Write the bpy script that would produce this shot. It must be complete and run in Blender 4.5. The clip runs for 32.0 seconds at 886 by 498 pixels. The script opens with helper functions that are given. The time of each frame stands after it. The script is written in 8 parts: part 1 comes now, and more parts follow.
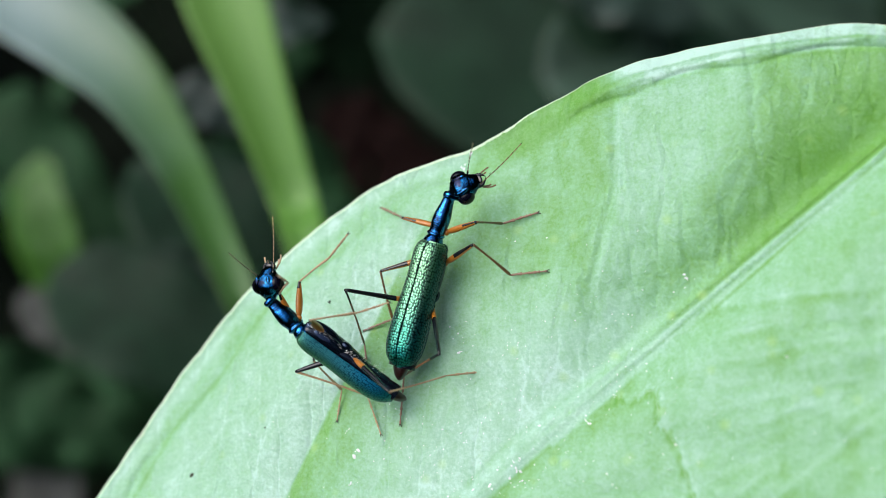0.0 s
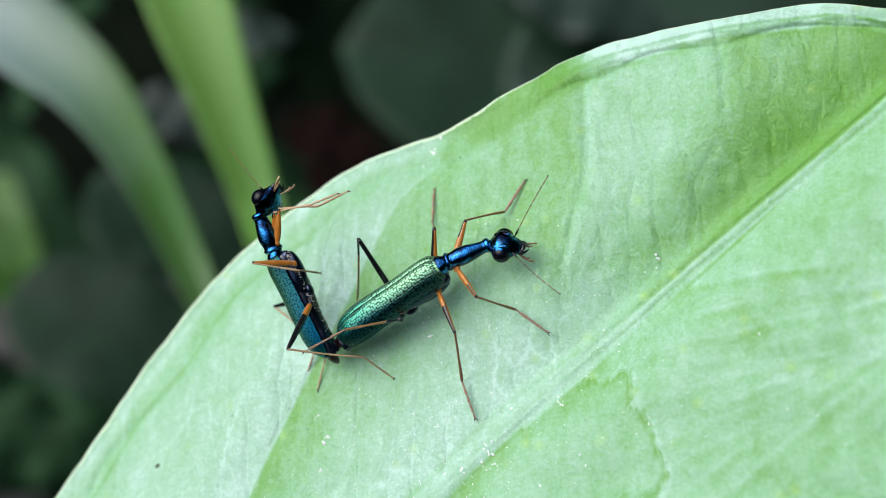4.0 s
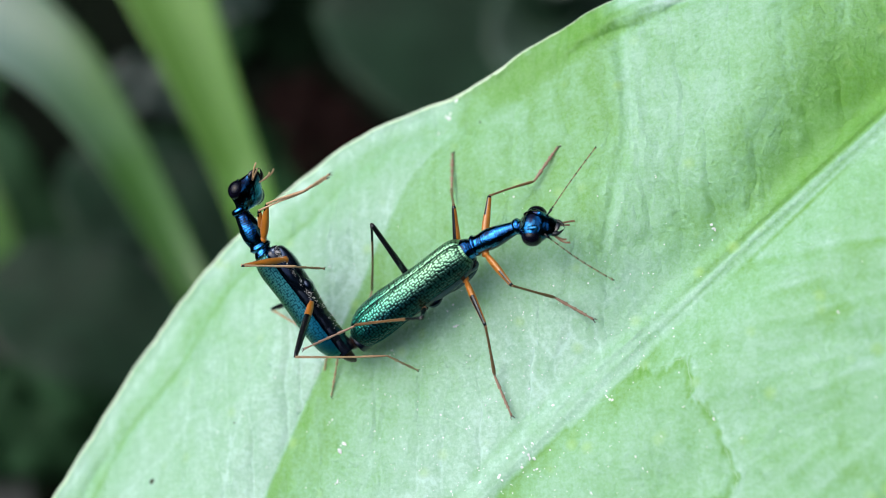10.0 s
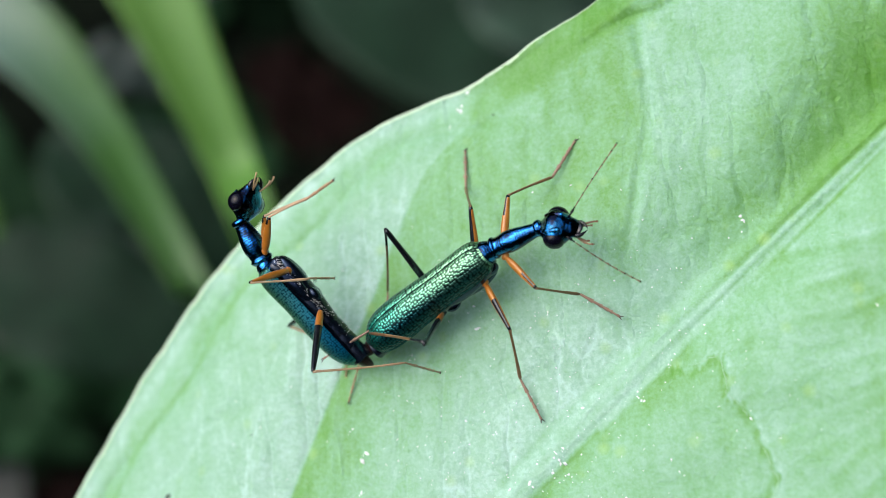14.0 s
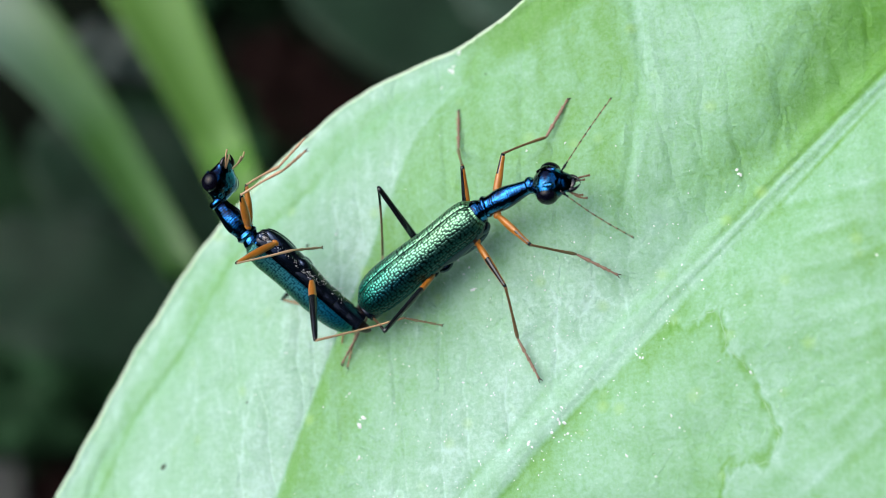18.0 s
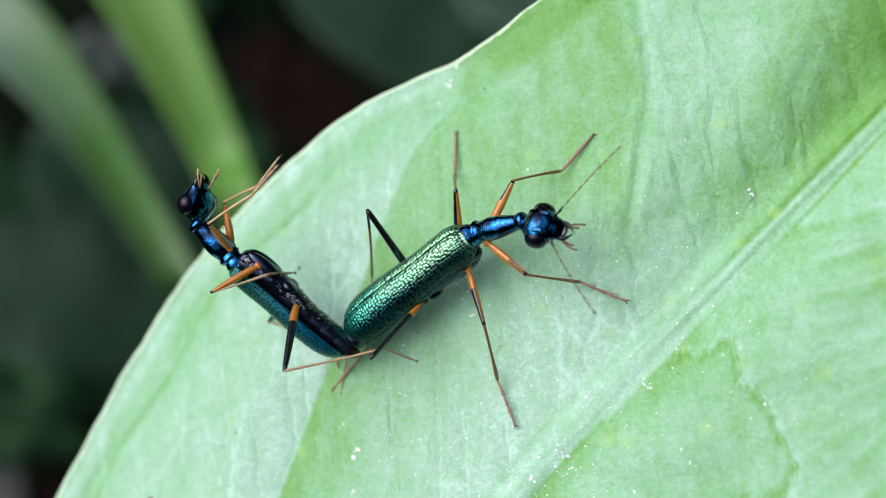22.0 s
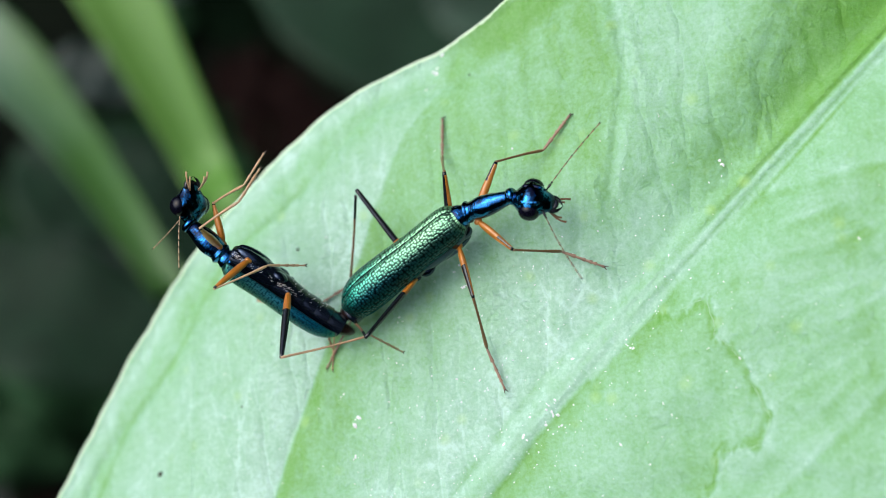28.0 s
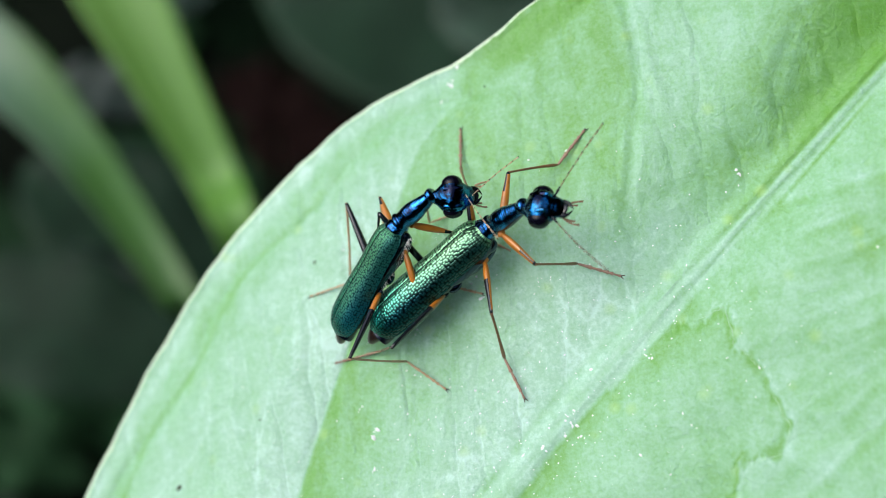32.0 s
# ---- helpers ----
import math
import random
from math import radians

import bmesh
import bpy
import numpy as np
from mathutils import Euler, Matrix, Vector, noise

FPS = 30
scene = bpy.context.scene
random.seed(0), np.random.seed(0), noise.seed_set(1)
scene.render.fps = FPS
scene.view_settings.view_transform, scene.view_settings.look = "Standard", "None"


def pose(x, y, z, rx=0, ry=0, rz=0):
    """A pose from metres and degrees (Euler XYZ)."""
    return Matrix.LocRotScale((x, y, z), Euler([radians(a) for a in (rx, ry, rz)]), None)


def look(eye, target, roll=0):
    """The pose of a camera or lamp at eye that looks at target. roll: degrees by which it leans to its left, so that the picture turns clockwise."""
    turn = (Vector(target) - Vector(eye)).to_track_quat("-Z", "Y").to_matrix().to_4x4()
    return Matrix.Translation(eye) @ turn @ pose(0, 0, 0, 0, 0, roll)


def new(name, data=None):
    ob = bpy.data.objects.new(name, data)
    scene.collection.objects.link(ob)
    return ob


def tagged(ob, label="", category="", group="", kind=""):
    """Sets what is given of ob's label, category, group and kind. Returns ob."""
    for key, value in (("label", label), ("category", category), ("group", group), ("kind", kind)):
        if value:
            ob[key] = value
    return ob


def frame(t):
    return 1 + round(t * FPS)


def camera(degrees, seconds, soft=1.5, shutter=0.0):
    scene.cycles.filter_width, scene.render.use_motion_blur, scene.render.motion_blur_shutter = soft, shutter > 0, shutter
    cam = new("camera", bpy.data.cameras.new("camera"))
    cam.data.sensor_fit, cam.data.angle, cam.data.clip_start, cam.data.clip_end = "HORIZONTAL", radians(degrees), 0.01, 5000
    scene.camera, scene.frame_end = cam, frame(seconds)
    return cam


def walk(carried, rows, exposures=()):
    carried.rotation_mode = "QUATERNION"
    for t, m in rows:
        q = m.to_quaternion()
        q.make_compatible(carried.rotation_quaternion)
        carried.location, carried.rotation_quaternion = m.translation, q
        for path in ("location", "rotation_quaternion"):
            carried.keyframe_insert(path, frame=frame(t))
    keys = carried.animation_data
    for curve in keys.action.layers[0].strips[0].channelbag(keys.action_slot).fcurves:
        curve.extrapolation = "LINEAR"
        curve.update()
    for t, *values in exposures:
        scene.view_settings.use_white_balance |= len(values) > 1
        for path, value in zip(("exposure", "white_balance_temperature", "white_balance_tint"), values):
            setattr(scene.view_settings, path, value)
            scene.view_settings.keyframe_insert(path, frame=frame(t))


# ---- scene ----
cam = camera(42.0, 32.0, soft=0.8)
cam.data.dof.use_dof = True
cam.data.dof.focus_distance = 0.0585
cam.data.dof.aperture_fstop = 25.0

# seconds, place, turn of the hand-held camera
PATH = [
    (0, 0.002620, -0.031799, 0.463450, 28.126, 1.255, 2.706),
    (0.5, 0.001602, -0.033888, 0.462491, 29.478, 0.104, 2.674),
    (1, 0.001486, -0.034699, 0.463207, 29.146, -0.007, 2.508),
    (1.5, 0.002505, -0.035076, 0.462962, 29.218, -0.016, 2.357),
    (2, 0.002012, -0.034557, 0.463127, 29.147, 0.073, 2.267),
    (2.5, 0.001831, -0.034440, 0.463048, 29.524, -0.198, 2.137),
    (3, 0.002961, -0.033357, 0.462529, 28.870, 0.369, 2.044),
    (3.5, 0.002376, -0.033593, 0.462349, 29.178, -0.153, 1.831),
    (5.5, 0.002305, -0.032420, 0.459997, 28.908, -0.030, 0.952),
    (6, 0.002721, -0.031744, 0.460314, 29.233, 0.342, 0.975),
    (6.5, 0.001556, -0.030711, 0.459181, 29.461, -0.500, 0.723),
    (7, 0.001298, -0.030347, 0.457407, 29.034, -0.211, 0.693),
    (7.5, 0.000306, -0.030482, 0.456306, 28.732, -0.166, 0.655),
    (8, -0.000739, -0.030109, 0.456146, 28.369, 0.015, 0.656),
    (8.5, -0.000757, -0.029920, 0.455815, 28.660, 0.034, 0.549),
    (9, 0.000002, -0.029354, 0.455203, 28.002, 0.001, 0.002),
    (9.5, -0.000504, -0.029246, 0.455568, 27.945, 0.117, -0.186),
    (10, -0.000095, -0.028940, 0.455021, 27.419, -0.035, -0.725),
    (10.5, -0.000231, -0.028562, 0.454763, 27.110, 0.075, -0.785),
    (11, -0.000549, -0.027874, 0.454331, 26.898, -0.009, -1.168),
    (11.5, -0.000057, -0.027368, 0.453682, 26.937, -0.134, -1.572),
    (12, -0.001544, -0.026599, 0.453918, 26.112, 0.047, -1.632),
    (12.5, -0.003902, -0.027439, 0.454550, 25.833, -0.102, -1.959),
    (13, -0.002673, -0.028304, 0.454497, 26.475, 0.022, -2.270),
    (13.5, -0.002105, -0.027117, 0.454314, 25.974, -0.016, -2.677),
    (15.5, -0.001465, -0.025280, 0.452872, 24.952, 0.485, -3.620),
    (16, -0.001895, -0.025246, 0.452471, 24.875, 0.349, -3.633),
    (16.5, -0.001639, -0.025228, 0.452217, 24.803, 0.476, -3.609),
    (17, -0.001630, -0.024815, 0.452255, 24.300, 0.354, -3.808),
    (17.5, -0.002219, -0.025860, 0.452848, 24.504, 0.139, -4.023),
    (18, -0.002101, -0.027088, 0.452890, 24.911, 0.143, -4.111),
    (18.5, -0.001990, -0.027327, 0.453211, 25.422, 0.343, -4.026),
    (19, -0.001889, -0.026135, 0.452797, 25.845, 0.548, -3.945),
    (19.5, -0.002167, -0.025167, 0.451548, 25.129, 0.577, -4.003),
    (20, -0.002075, -0.025105, 0.451830, 25.437, 0.326, -4.071),
    (20.5, -0.002554, -0.024633, 0.451928, 24.777, 0.306, -4.001),
    (21, -0.002367, -0.024591, 0.452295, 24.729, 0.195, -4.139),
    (21.5, -0.002113, -0.024976, 0.451621, 25.100, -0.078, -4.318),
    (22, -0.001718, -0.024916, 0.450914, 24.894, 0.338, -4.273),
    (22.5, -0.001548, -0.024385, 0.451098, 25.115, 0.338, -4.313),
    (23, -0.002919, -0.024842, 0.451381, 25.853, 0.073, -3.783),
    (23.5, -0.002622, -0.025446, 0.452466, 24.769, 0.141, -4.112),
    (24, -0.001989, -0.025898, 0.452336, 24.744, 0.172, -4.202),
    (24.5, -0.001796, -0.025871, 0.451765, 24.620, 0.307, -4.318),
    (25, -0.002200, -0.025928, 0.452046, 24.855, 0.255, -4.391),
    (25.5, -0.002355, -0.025796, 0.452443, 24.595, -0.021, -4.547),
    (26, -0.002062, -0.027529, 0.452791, 25.201, 0.165, -4.874),
    (26.5, -0.002152, -0.027750, 0.452980, 25.694, -0.218, -5.248),
    (28.5, -0.003055, -0.028263, 0.453215, 25.797, 0.142, -6.214),
    (29, -0.003501, -0.028114, 0.454045, 25.882, 0.208, -6.299),
    (29.5, -0.003036, -0.028207, 0.453328, 25.986, 0.244, -6.306),
    (30, -0.003347, -0.028243, 0.453454, 26.145, 0.593, -6.037),
    (30.5, -0.003670, -0.027961, 0.453794, 26.044, 0.642, -6.093),
    (31, -0.002968, -0.028533, 0.452779, 26.553, 0.767, -5.980),
    (31.5, -0.003108, -0.028465, 0.452722, 26.415, 0.637, -6.067),
    (32, -0.003124, -0.028078, 0.453249, 26.229, 0.570, -6.334),
]
walk(cam, [(t, pose(*row)) for t, *row in PATH], exposures=[(0.0, 0.58), (32.0, 0.58)])

MM = 0.001
# the leaf's own frame: its blade lies in the plane z = 0 of it, x to the tip's side
LEAF = Matrix((
    (0.919809, -0.000000, -0.392366, 0.0000),
    (-0.083485, 0.977101, -0.195712, 0.0000),
    (0.383382, 0.212774, 0.898747, 0.4000),
    (0, 0, 0, 1),
))

# ---- light: an overcast sky through the gap in an added dark shell ----
world = bpy.data.worlds.new("sky")
scene.world = world
world.use_nodes = True
wn, wl = world.node_tree.nodes, world.node_tree.links
sky = wn.new("ShaderNodeTexSky")
sky.sky_type = "NISHITA"
sky.sun_disc = False
sky.sun_elevation = radians(54)
sky.sun_rotation = radians(-82)
sky.air_density, sky.dust_density, sky.ozone_density = 1.0, 4.0, 1.0
wl.new(sky.outputs[0], wn["Background"].inputs[0])
wn["Background"].inputs[1].default_value = 0.14
sun = new("sun", bpy.data.lights.new("sun", "SUN"))
sun.data.energy = 1.08
sun.data.angle = radians(66)
sun.data.color = (0.98, 0.985, 1.0)
sun.matrix_world = look((-0.85, 0.12, 1.6), (0, 0, 0.4))


# ---- materials ----
def material(name):
    m = bpy.data.materials.new(name)
    m.use_nodes = True
    nt = m.node_tree
    return m, nt.nodes, nt.links, nt.nodes["Principled BSDF"]


def coords(n, l, scale=(1, 1, 1), kind="Object"):
    tc, mp = n.new("ShaderNodeTexCoord"), n.new("ShaderNodeMapping")
    l.new(tc.outputs[kind], mp.inputs[0])
    mp.inputs["Scale"].default_value = scale
    return mp.outputs[0]


def noise_tex(n, l, vec, scale, detail=4.0, rough=0.55, distort=0.0):
    t = n.new("ShaderNodeTexNoise")
    t.inputs["Scale"].default_value = scale
    t.inputs["Detail"].default_value = detail
    t.inputs["Roughness"].default_value = rough
    t.inputs["Distortion"].default_value = distort
    l.new(vec, t.inputs["Vector"])
    return t.outputs["Fac"]


def ramp(n, l, fac, stops):
    r = n.new("ShaderNodeValToRGB")
    l.new(fac, r.inputs[0])
    e = r.color_ramp.elements
    while len(e) < len(stops):
        e.new(0.5)
    for k, (p, c) in zip(e, stops):
        k.position, k.color = p, (*c, 1)
    return r.outputs[0]


def grey(v):
    return (v, v, v)


def mix(n, l, fac, a, b, blend="MIX"):
    x = n.new("ShaderNodeMix")
    x.data_type, x.blend_type = "RGBA", blend
    for sock, v in ((x.inputs[0], fac), (x.inputs[6], a), (x.inputs[7], b)):
        if hasattr(v, "links"):
            l.new(v, sock)
        else:
            sock.default_value = v if isinstance(v, float) else (*v, 1)
    return x.outputs[2]


def maths(n, l, op, a, b=None):
    x = n.new("ShaderNodeMath")
    x.operation = op
    for sock, v in zip(x.inputs, (a, b)):
        if v is None:
            continue
        if hasattr(v, "links"):
            l.new(v, sock)
        else:
            sock.default_value = v
    return x.outputs[0]


def bump(n, l, height, strength, distance, before=None):
    b = n.new("ShaderNodeBump")
    b.inputs["Strength"].default_value = strength
    b.inputs["Distance"].default_value = distance
    l.new(height, b.inputs["Height"])
    if before is not None:
        l.new(before, b.inputs["Normal"])
    return b.outputs[0]


def simple(name, color, rough=0.5, metal=0.0, spread=0.25, scale=800.0, coat=0.0, depth=0.00002, shine=0.5):
    """A plain surface with mottling at two scales and fine relief."""
    m, n, l, b = material(name)
    v = coords(n, l)
    big, fine = noise_tex(n, l, v, scale * 0.2, 3.0), noise_tex(n, l, v, scale, 5.0)
    both = maths(n, l, "ADD", maths(n, l, "MULTIPLY", big, 0.6), maths(n, l, "MULTIPLY", fine, 0.4))
    lo, hi = tuple(c * (1 - spread) for c in color), tuple(min(1, c * (1 + spread)) for c in color)
    l.new(ramp(n, l, both, [(0.3, lo), (0.7, hi)]), b.inputs["Base Color"])
    b.inputs["Roughness"].default_value, b.inputs["Metallic"].default_value = rough, metal
    b.inputs["Coat Weight"].default_value = coat
    b.inputs["Specular IOR Level"].default_value = shine
    l.new(bump(n, l, fine, 0.4, depth), b.inputs["Normal"])
    return m


def leaf_material():
    """Waxy leaf: green to whitish tone with the panels' sheen and shade painted in, with wisps, veinlets and a fine
    grain.
    """
    m, n, l, b = material("waxy_leaf")
    v = coords(n, l, (1000, 1000, 0))
    patch = noise_tex(n, l, v, 0.10, 3.0, 0.5, 0.4)
    mid = noise_tex(n, l, v, 0.45, 6.0, 0.62, 0.6)
    grain = noise_tex(n, l, v, 1.9, 5.0, 0.65, 0.3)
    fine = noise_tex(n, l, v, 5.0, 6.0, 0.7)
    # wisps that run with the veinlets
    tw = n.new("ShaderNodeMapping")
    tw.inputs["Rotation"].default_value = (0, 0, radians(14))
    tw.inputs["Scale"].default_value = (1.0, 0.28, 1.0)
    l.new(v, tw.inputs[0])
    wax = noise_tex(n, l, tw.outputs[0], 0.8, 6.0, 0.62, 0.5)
    wax_and_sheen = n.new("ShaderNodeAttribute")
    wax_and_sheen.attribute_name = "wax_and_sheen"
    # veinlets across the blade, a net of cells between them
    nz = n.new("ShaderNodeTexNoise")
    nz.inputs["Scale"].default_value = 0.35
    nz.inputs["Detail"].default_value = 4.0
    l.new(v, nz.inputs["Vector"])
    warp = n.new("ShaderNodeVectorMath")
    warp.operation = "MULTIPLY_ADD"
    l.new(nz.outputs["Color"], warp.inputs[0])
    warp.inputs[1].default_value = (1.3, 1.3, 0)
    l.new(v, warp.inputs[2])
    turn = n.new("ShaderNodeMapping")
    turn.inputs["Rotation"].default_value = (0, 0, radians(10))
    turn.inputs["Scale"].default_value = (0.517, 0.110, 0.000)
    l.new(warp.outputs[0], turn.inputs[0])
    net = n.new("ShaderNodeTexVoronoi")
    net.feature = "DISTANCE_TO_EDGE"
    net.inputs["Scale"].default_value = 1.0
    l.new(turn.outputs[0], net.inputs["Vector"])
    lines = ramp(n, l, net.outputs["Distance"], [(0.0, grey(0.0)), (0.035, grey(1.0))])
    veined = n.new("ShaderNodeAttribute")
    veined.attribute_name = "veined"
    bare = maths(n, l, "SUBTRACT", 1.0, veined.outputs["Fac"])
    lines = maths(n, l, "MAXIMUM", lines, bare)
    soft_lines = maths(n, l, "MAXIMUM", ramp(n, l, net.outputs["Distance"], [(0.0, grey(0.0)), (0.14, grey(1.0))]), bare)
    small = n.new("ShaderNodeTexVoronoi")
    small.feature = "DISTANCE_TO_EDGE"
    small.inputs["Scale"].default_value = 1.5
    l.new(warp.outputs[0], small.inputs["Vector"])
    cells = ramp(n, l, small.outputs["Distance"], [(0.0, grey(0.0)), (0.15, grey(1.0))])
    # blade tone: painted sheen and shade of the panels, mottled at random
    thick = maths(n, l, "ADD", maths(n, l, "MULTIPLY", wax_and_sheen.outputs["Fac"], 0.30), 0.56)
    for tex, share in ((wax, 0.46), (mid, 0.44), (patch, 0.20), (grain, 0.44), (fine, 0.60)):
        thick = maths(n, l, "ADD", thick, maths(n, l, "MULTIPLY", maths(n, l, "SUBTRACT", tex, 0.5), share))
    sign = maths(n, l, "MULTIPLY", maths(n, l, "ADD", wax_and_sheen.outputs["Fac"], 0.25), 0.09)
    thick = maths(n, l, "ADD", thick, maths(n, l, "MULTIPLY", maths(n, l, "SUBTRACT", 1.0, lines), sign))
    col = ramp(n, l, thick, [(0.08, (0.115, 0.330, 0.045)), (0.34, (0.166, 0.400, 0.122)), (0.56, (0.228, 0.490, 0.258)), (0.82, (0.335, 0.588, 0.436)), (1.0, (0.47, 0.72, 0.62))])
    # yellow dots
    vd = n.new("ShaderNodeTexVoronoi")
    vd.inputs["Scale"].default_value = 0.42
    l.new(v, vd.inputs["Vector"])
    dots = ramp(n, l, vd.outputs["Distance"], [(0.05, grey(0.75)), (0.17, grey(0.0))])
    col = mix(n, l, maths(n, l, "MULTIPLY", dots, patch), col, (0.350, 0.610, 0.170))
    l.new(col, b.inputs["Base Color"])
    nrm = bump(n, l, mid, 0.30, 0.00080)
    nrm = bump(n, l, soft_lines, 0.5, 0.00012, nrm)
    nrm = bump(n, l, grain, 0.5, 0.00012, nrm)
    nrm = bump(n, l, cells, 0.16, 0.00005, nrm)
    nrm = bump(n, l, wax, 0.2, 0.00030, nrm)
    nrm = bump(n, l, fine, 0.8, 0.00009, nrm)
    l.new(nrm, b.inputs["Normal"])
    l.new(ramp(n, l, mid, [(0.3, grey(0.36)), (0.7, grey(0.50))]), b.inputs["Roughness"])
    b.inputs["Specular IOR Level"].default_value = 0.42
    return m


def strap_material(name, tip, base, x0, x1, rough, lean=0.0):
    """A strap leaf, paler towards its tip, with fine lengthwise veins."""
    m, n, l, b = material(name)
    v = coords(n, l)
    sep = n.new("ShaderNodeSeparateXYZ")
    l.new(v, sep.inputs[0])
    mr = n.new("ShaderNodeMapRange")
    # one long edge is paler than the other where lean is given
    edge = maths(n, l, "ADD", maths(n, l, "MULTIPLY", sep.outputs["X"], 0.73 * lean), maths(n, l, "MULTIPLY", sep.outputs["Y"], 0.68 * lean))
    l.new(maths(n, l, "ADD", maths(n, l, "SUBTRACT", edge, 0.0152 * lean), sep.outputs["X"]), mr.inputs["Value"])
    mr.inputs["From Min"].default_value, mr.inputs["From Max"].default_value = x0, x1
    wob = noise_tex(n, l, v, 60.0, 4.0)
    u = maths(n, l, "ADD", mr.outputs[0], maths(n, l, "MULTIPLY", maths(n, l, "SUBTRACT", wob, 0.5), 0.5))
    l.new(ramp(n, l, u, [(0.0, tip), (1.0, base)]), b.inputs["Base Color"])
    b.inputs["Roughness"].default_value = rough
    l.new(bump(n, l, wob, 0.3, 0.0004), b.inputs["Normal"])
    return m


MAT_LEAF = leaf_material()
MAT_RIM = simple("pale_leaf_rim", (0.58, 0.76, 0.55), 0.4, spread=0.15, scale=1500)
MAT_SCAR = simple("dry_leaf_scar", (0.30, 0.53, 0.33), 0.6, spread=0.3, scale=3000)
MAT_CRUMB = simple("white_dust", (0.78, 0.82, 0.84), 0.8, spread=0.15, scale=4000)
MAT_SPOT = simple("dark_speck", (0.03, 0.04, 0.02), 0.7, spread=0.3, scale=3000)
# the pale tip and edge hold the reflected sky as colour
MAT_PALE = strap_material("sheen_pale_strap_leaf", (0.180, 0.270, 0.260), (0.030, 0.100, 0.014), -0.096, -0.054, 0.5, 1.1)
MAT_BLADE = strap_material("fresh_green_leaf", (0.150, 0.33, 0.065), (0.070, 0.20, 0.022), -0.046, -0.024, 0.5)
# undergrowth leaf colours, darkened to stand in for the shade behind
MAT_DARK = simple("shade_dark_leaf", (0.012, 0.034, 0.018), 0.6, spread=0.5, scale=40, depth=0.0008, shine=0.2)
MAT_DIM = simple("shade_dim_leaf", (0.014, 0.046, 0.018), 0.7, spread=0.55, scale=40, depth=0.0008, shine=0.12)
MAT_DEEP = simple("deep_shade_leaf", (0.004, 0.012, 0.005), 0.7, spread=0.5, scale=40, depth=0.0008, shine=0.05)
MAT_YOUNG = simple("young_green_leaf", (0.035, 0.12, 0.010), 0.5, spread=0.3, scale=50, depth=0.0005)
MAT_BACK = simple("broad_grey_green_leaf", (0.034, 0.070, 0.048), 0.5, spread=0.45, scale=25, depth=0.0008)
MAT_HAZE = simple("grey_green_leaf", (0.022, 0.044, 0.034), 0.45, spread=0.4, scale=60, depth=0.0008)
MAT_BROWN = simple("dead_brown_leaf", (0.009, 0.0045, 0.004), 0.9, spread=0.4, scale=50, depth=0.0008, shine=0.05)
MAT_GREYLEAF = simple("grey_dead_leaf", (0.045, 0.052, 0.046), 0.7, spread=0.3, scale=50, depth=0.0008)
MAT_BLOCKER = simple("sky_blocker_green", (0.020, 0.045, 0.018), 0.8, spread=0.7, scale=4, depth=0.05)
# soil colour taken near black in place of shade
MAT_SOIL = simple("shade_darkened_soil", (0.0035, 0.0062, 0.0036), 0.9, spread=0.6, scale=30, depth=0.004, shine=0.05)


# ---- mesh helpers ----
def mesh_of(name, verts, faces, mat, smooth=True):
    me = bpy.data.meshes.new(name)
    me.from_pydata(verts, [], faces)
    me.polygons.foreach_set("use_smooth", [smooth] * len(me.polygons))
    me.materials.append(mat)
    me.update()
    return me


def part(name, me, parent, label=""):
    ob = new(name, me)
    ob.parent = parent
    if label:
        ob["label"] = label
    return ob


def sheet(rows, cols, place, thick):
    """A closed shell over a grid: place(i, j) gives the upper side, the lower lies thick below it."""
    top = [Vector(place(i, j)) for i in range(rows) for j in range(cols)]
    low = [p - Vector((0, 0, thick)) for p in top]
    k, at = rows * cols, lambda i, j: i * cols + j
    faces = []
    for i in range(rows - 1):
        for j in range(cols - 1):
            a, b, c, d = at(i, j), at(i + 1, j), at(i + 1, j + 1), at(i, j + 1)
            faces += [(a, b, c, d), (d + k, c + k, b + k, a + k)]
    ring = [at(i, 0) for i in range(rows)] + [at(rows - 1, j) for j in range(1, cols)]
    ring += [at(i, cols - 1) for i in range(rows - 2, -1, -1)] + [at(0, j) for j in range(cols - 2, 0, -1)]
    for p, q in zip(ring, ring[1:] + ring[:1]):
        faces.append((q, p, p + k, q + k))
    return top + low, faces


def tube(points, radii, sides=8, flat=1.0):
    """A closed tube along points (Vectors)."""
    verts, faces = [], []
    side = None
    for i, p in enumerate(points):
        d = (points[min(i + 1, len(points) - 1)] - points[max(i - 1, 0)]).normalized()
        if side is None:
            side = d.orthogonal().normalized()
        side = (side - d * side.dot(d)).normalized()
        up = d.cross(side)
        for k in range(sides):
            a = 2 * math.pi * k / sides
            verts.append(p + (side * math.cos(a) + up * math.sin(a) * flat) * radii[i])
    for i in range(len(points) - 1):
        for k in range(sides):
            a, b = i * sides + k, i * sides + (k + 1) % sides
            faces.append((a, b, b + sides, a + sides))
    faces.append(tuple(range(sides - 1, -1, -1)))
    faces.append(tuple((len(points) - 1) * sides + k for k in range(sides)))
    return verts, faces


def smoothstep(a, b, x):
    x = min(1.0, max(0.0, (x - a) / (b - a)))
    return x * x * (3 - 2 * x)


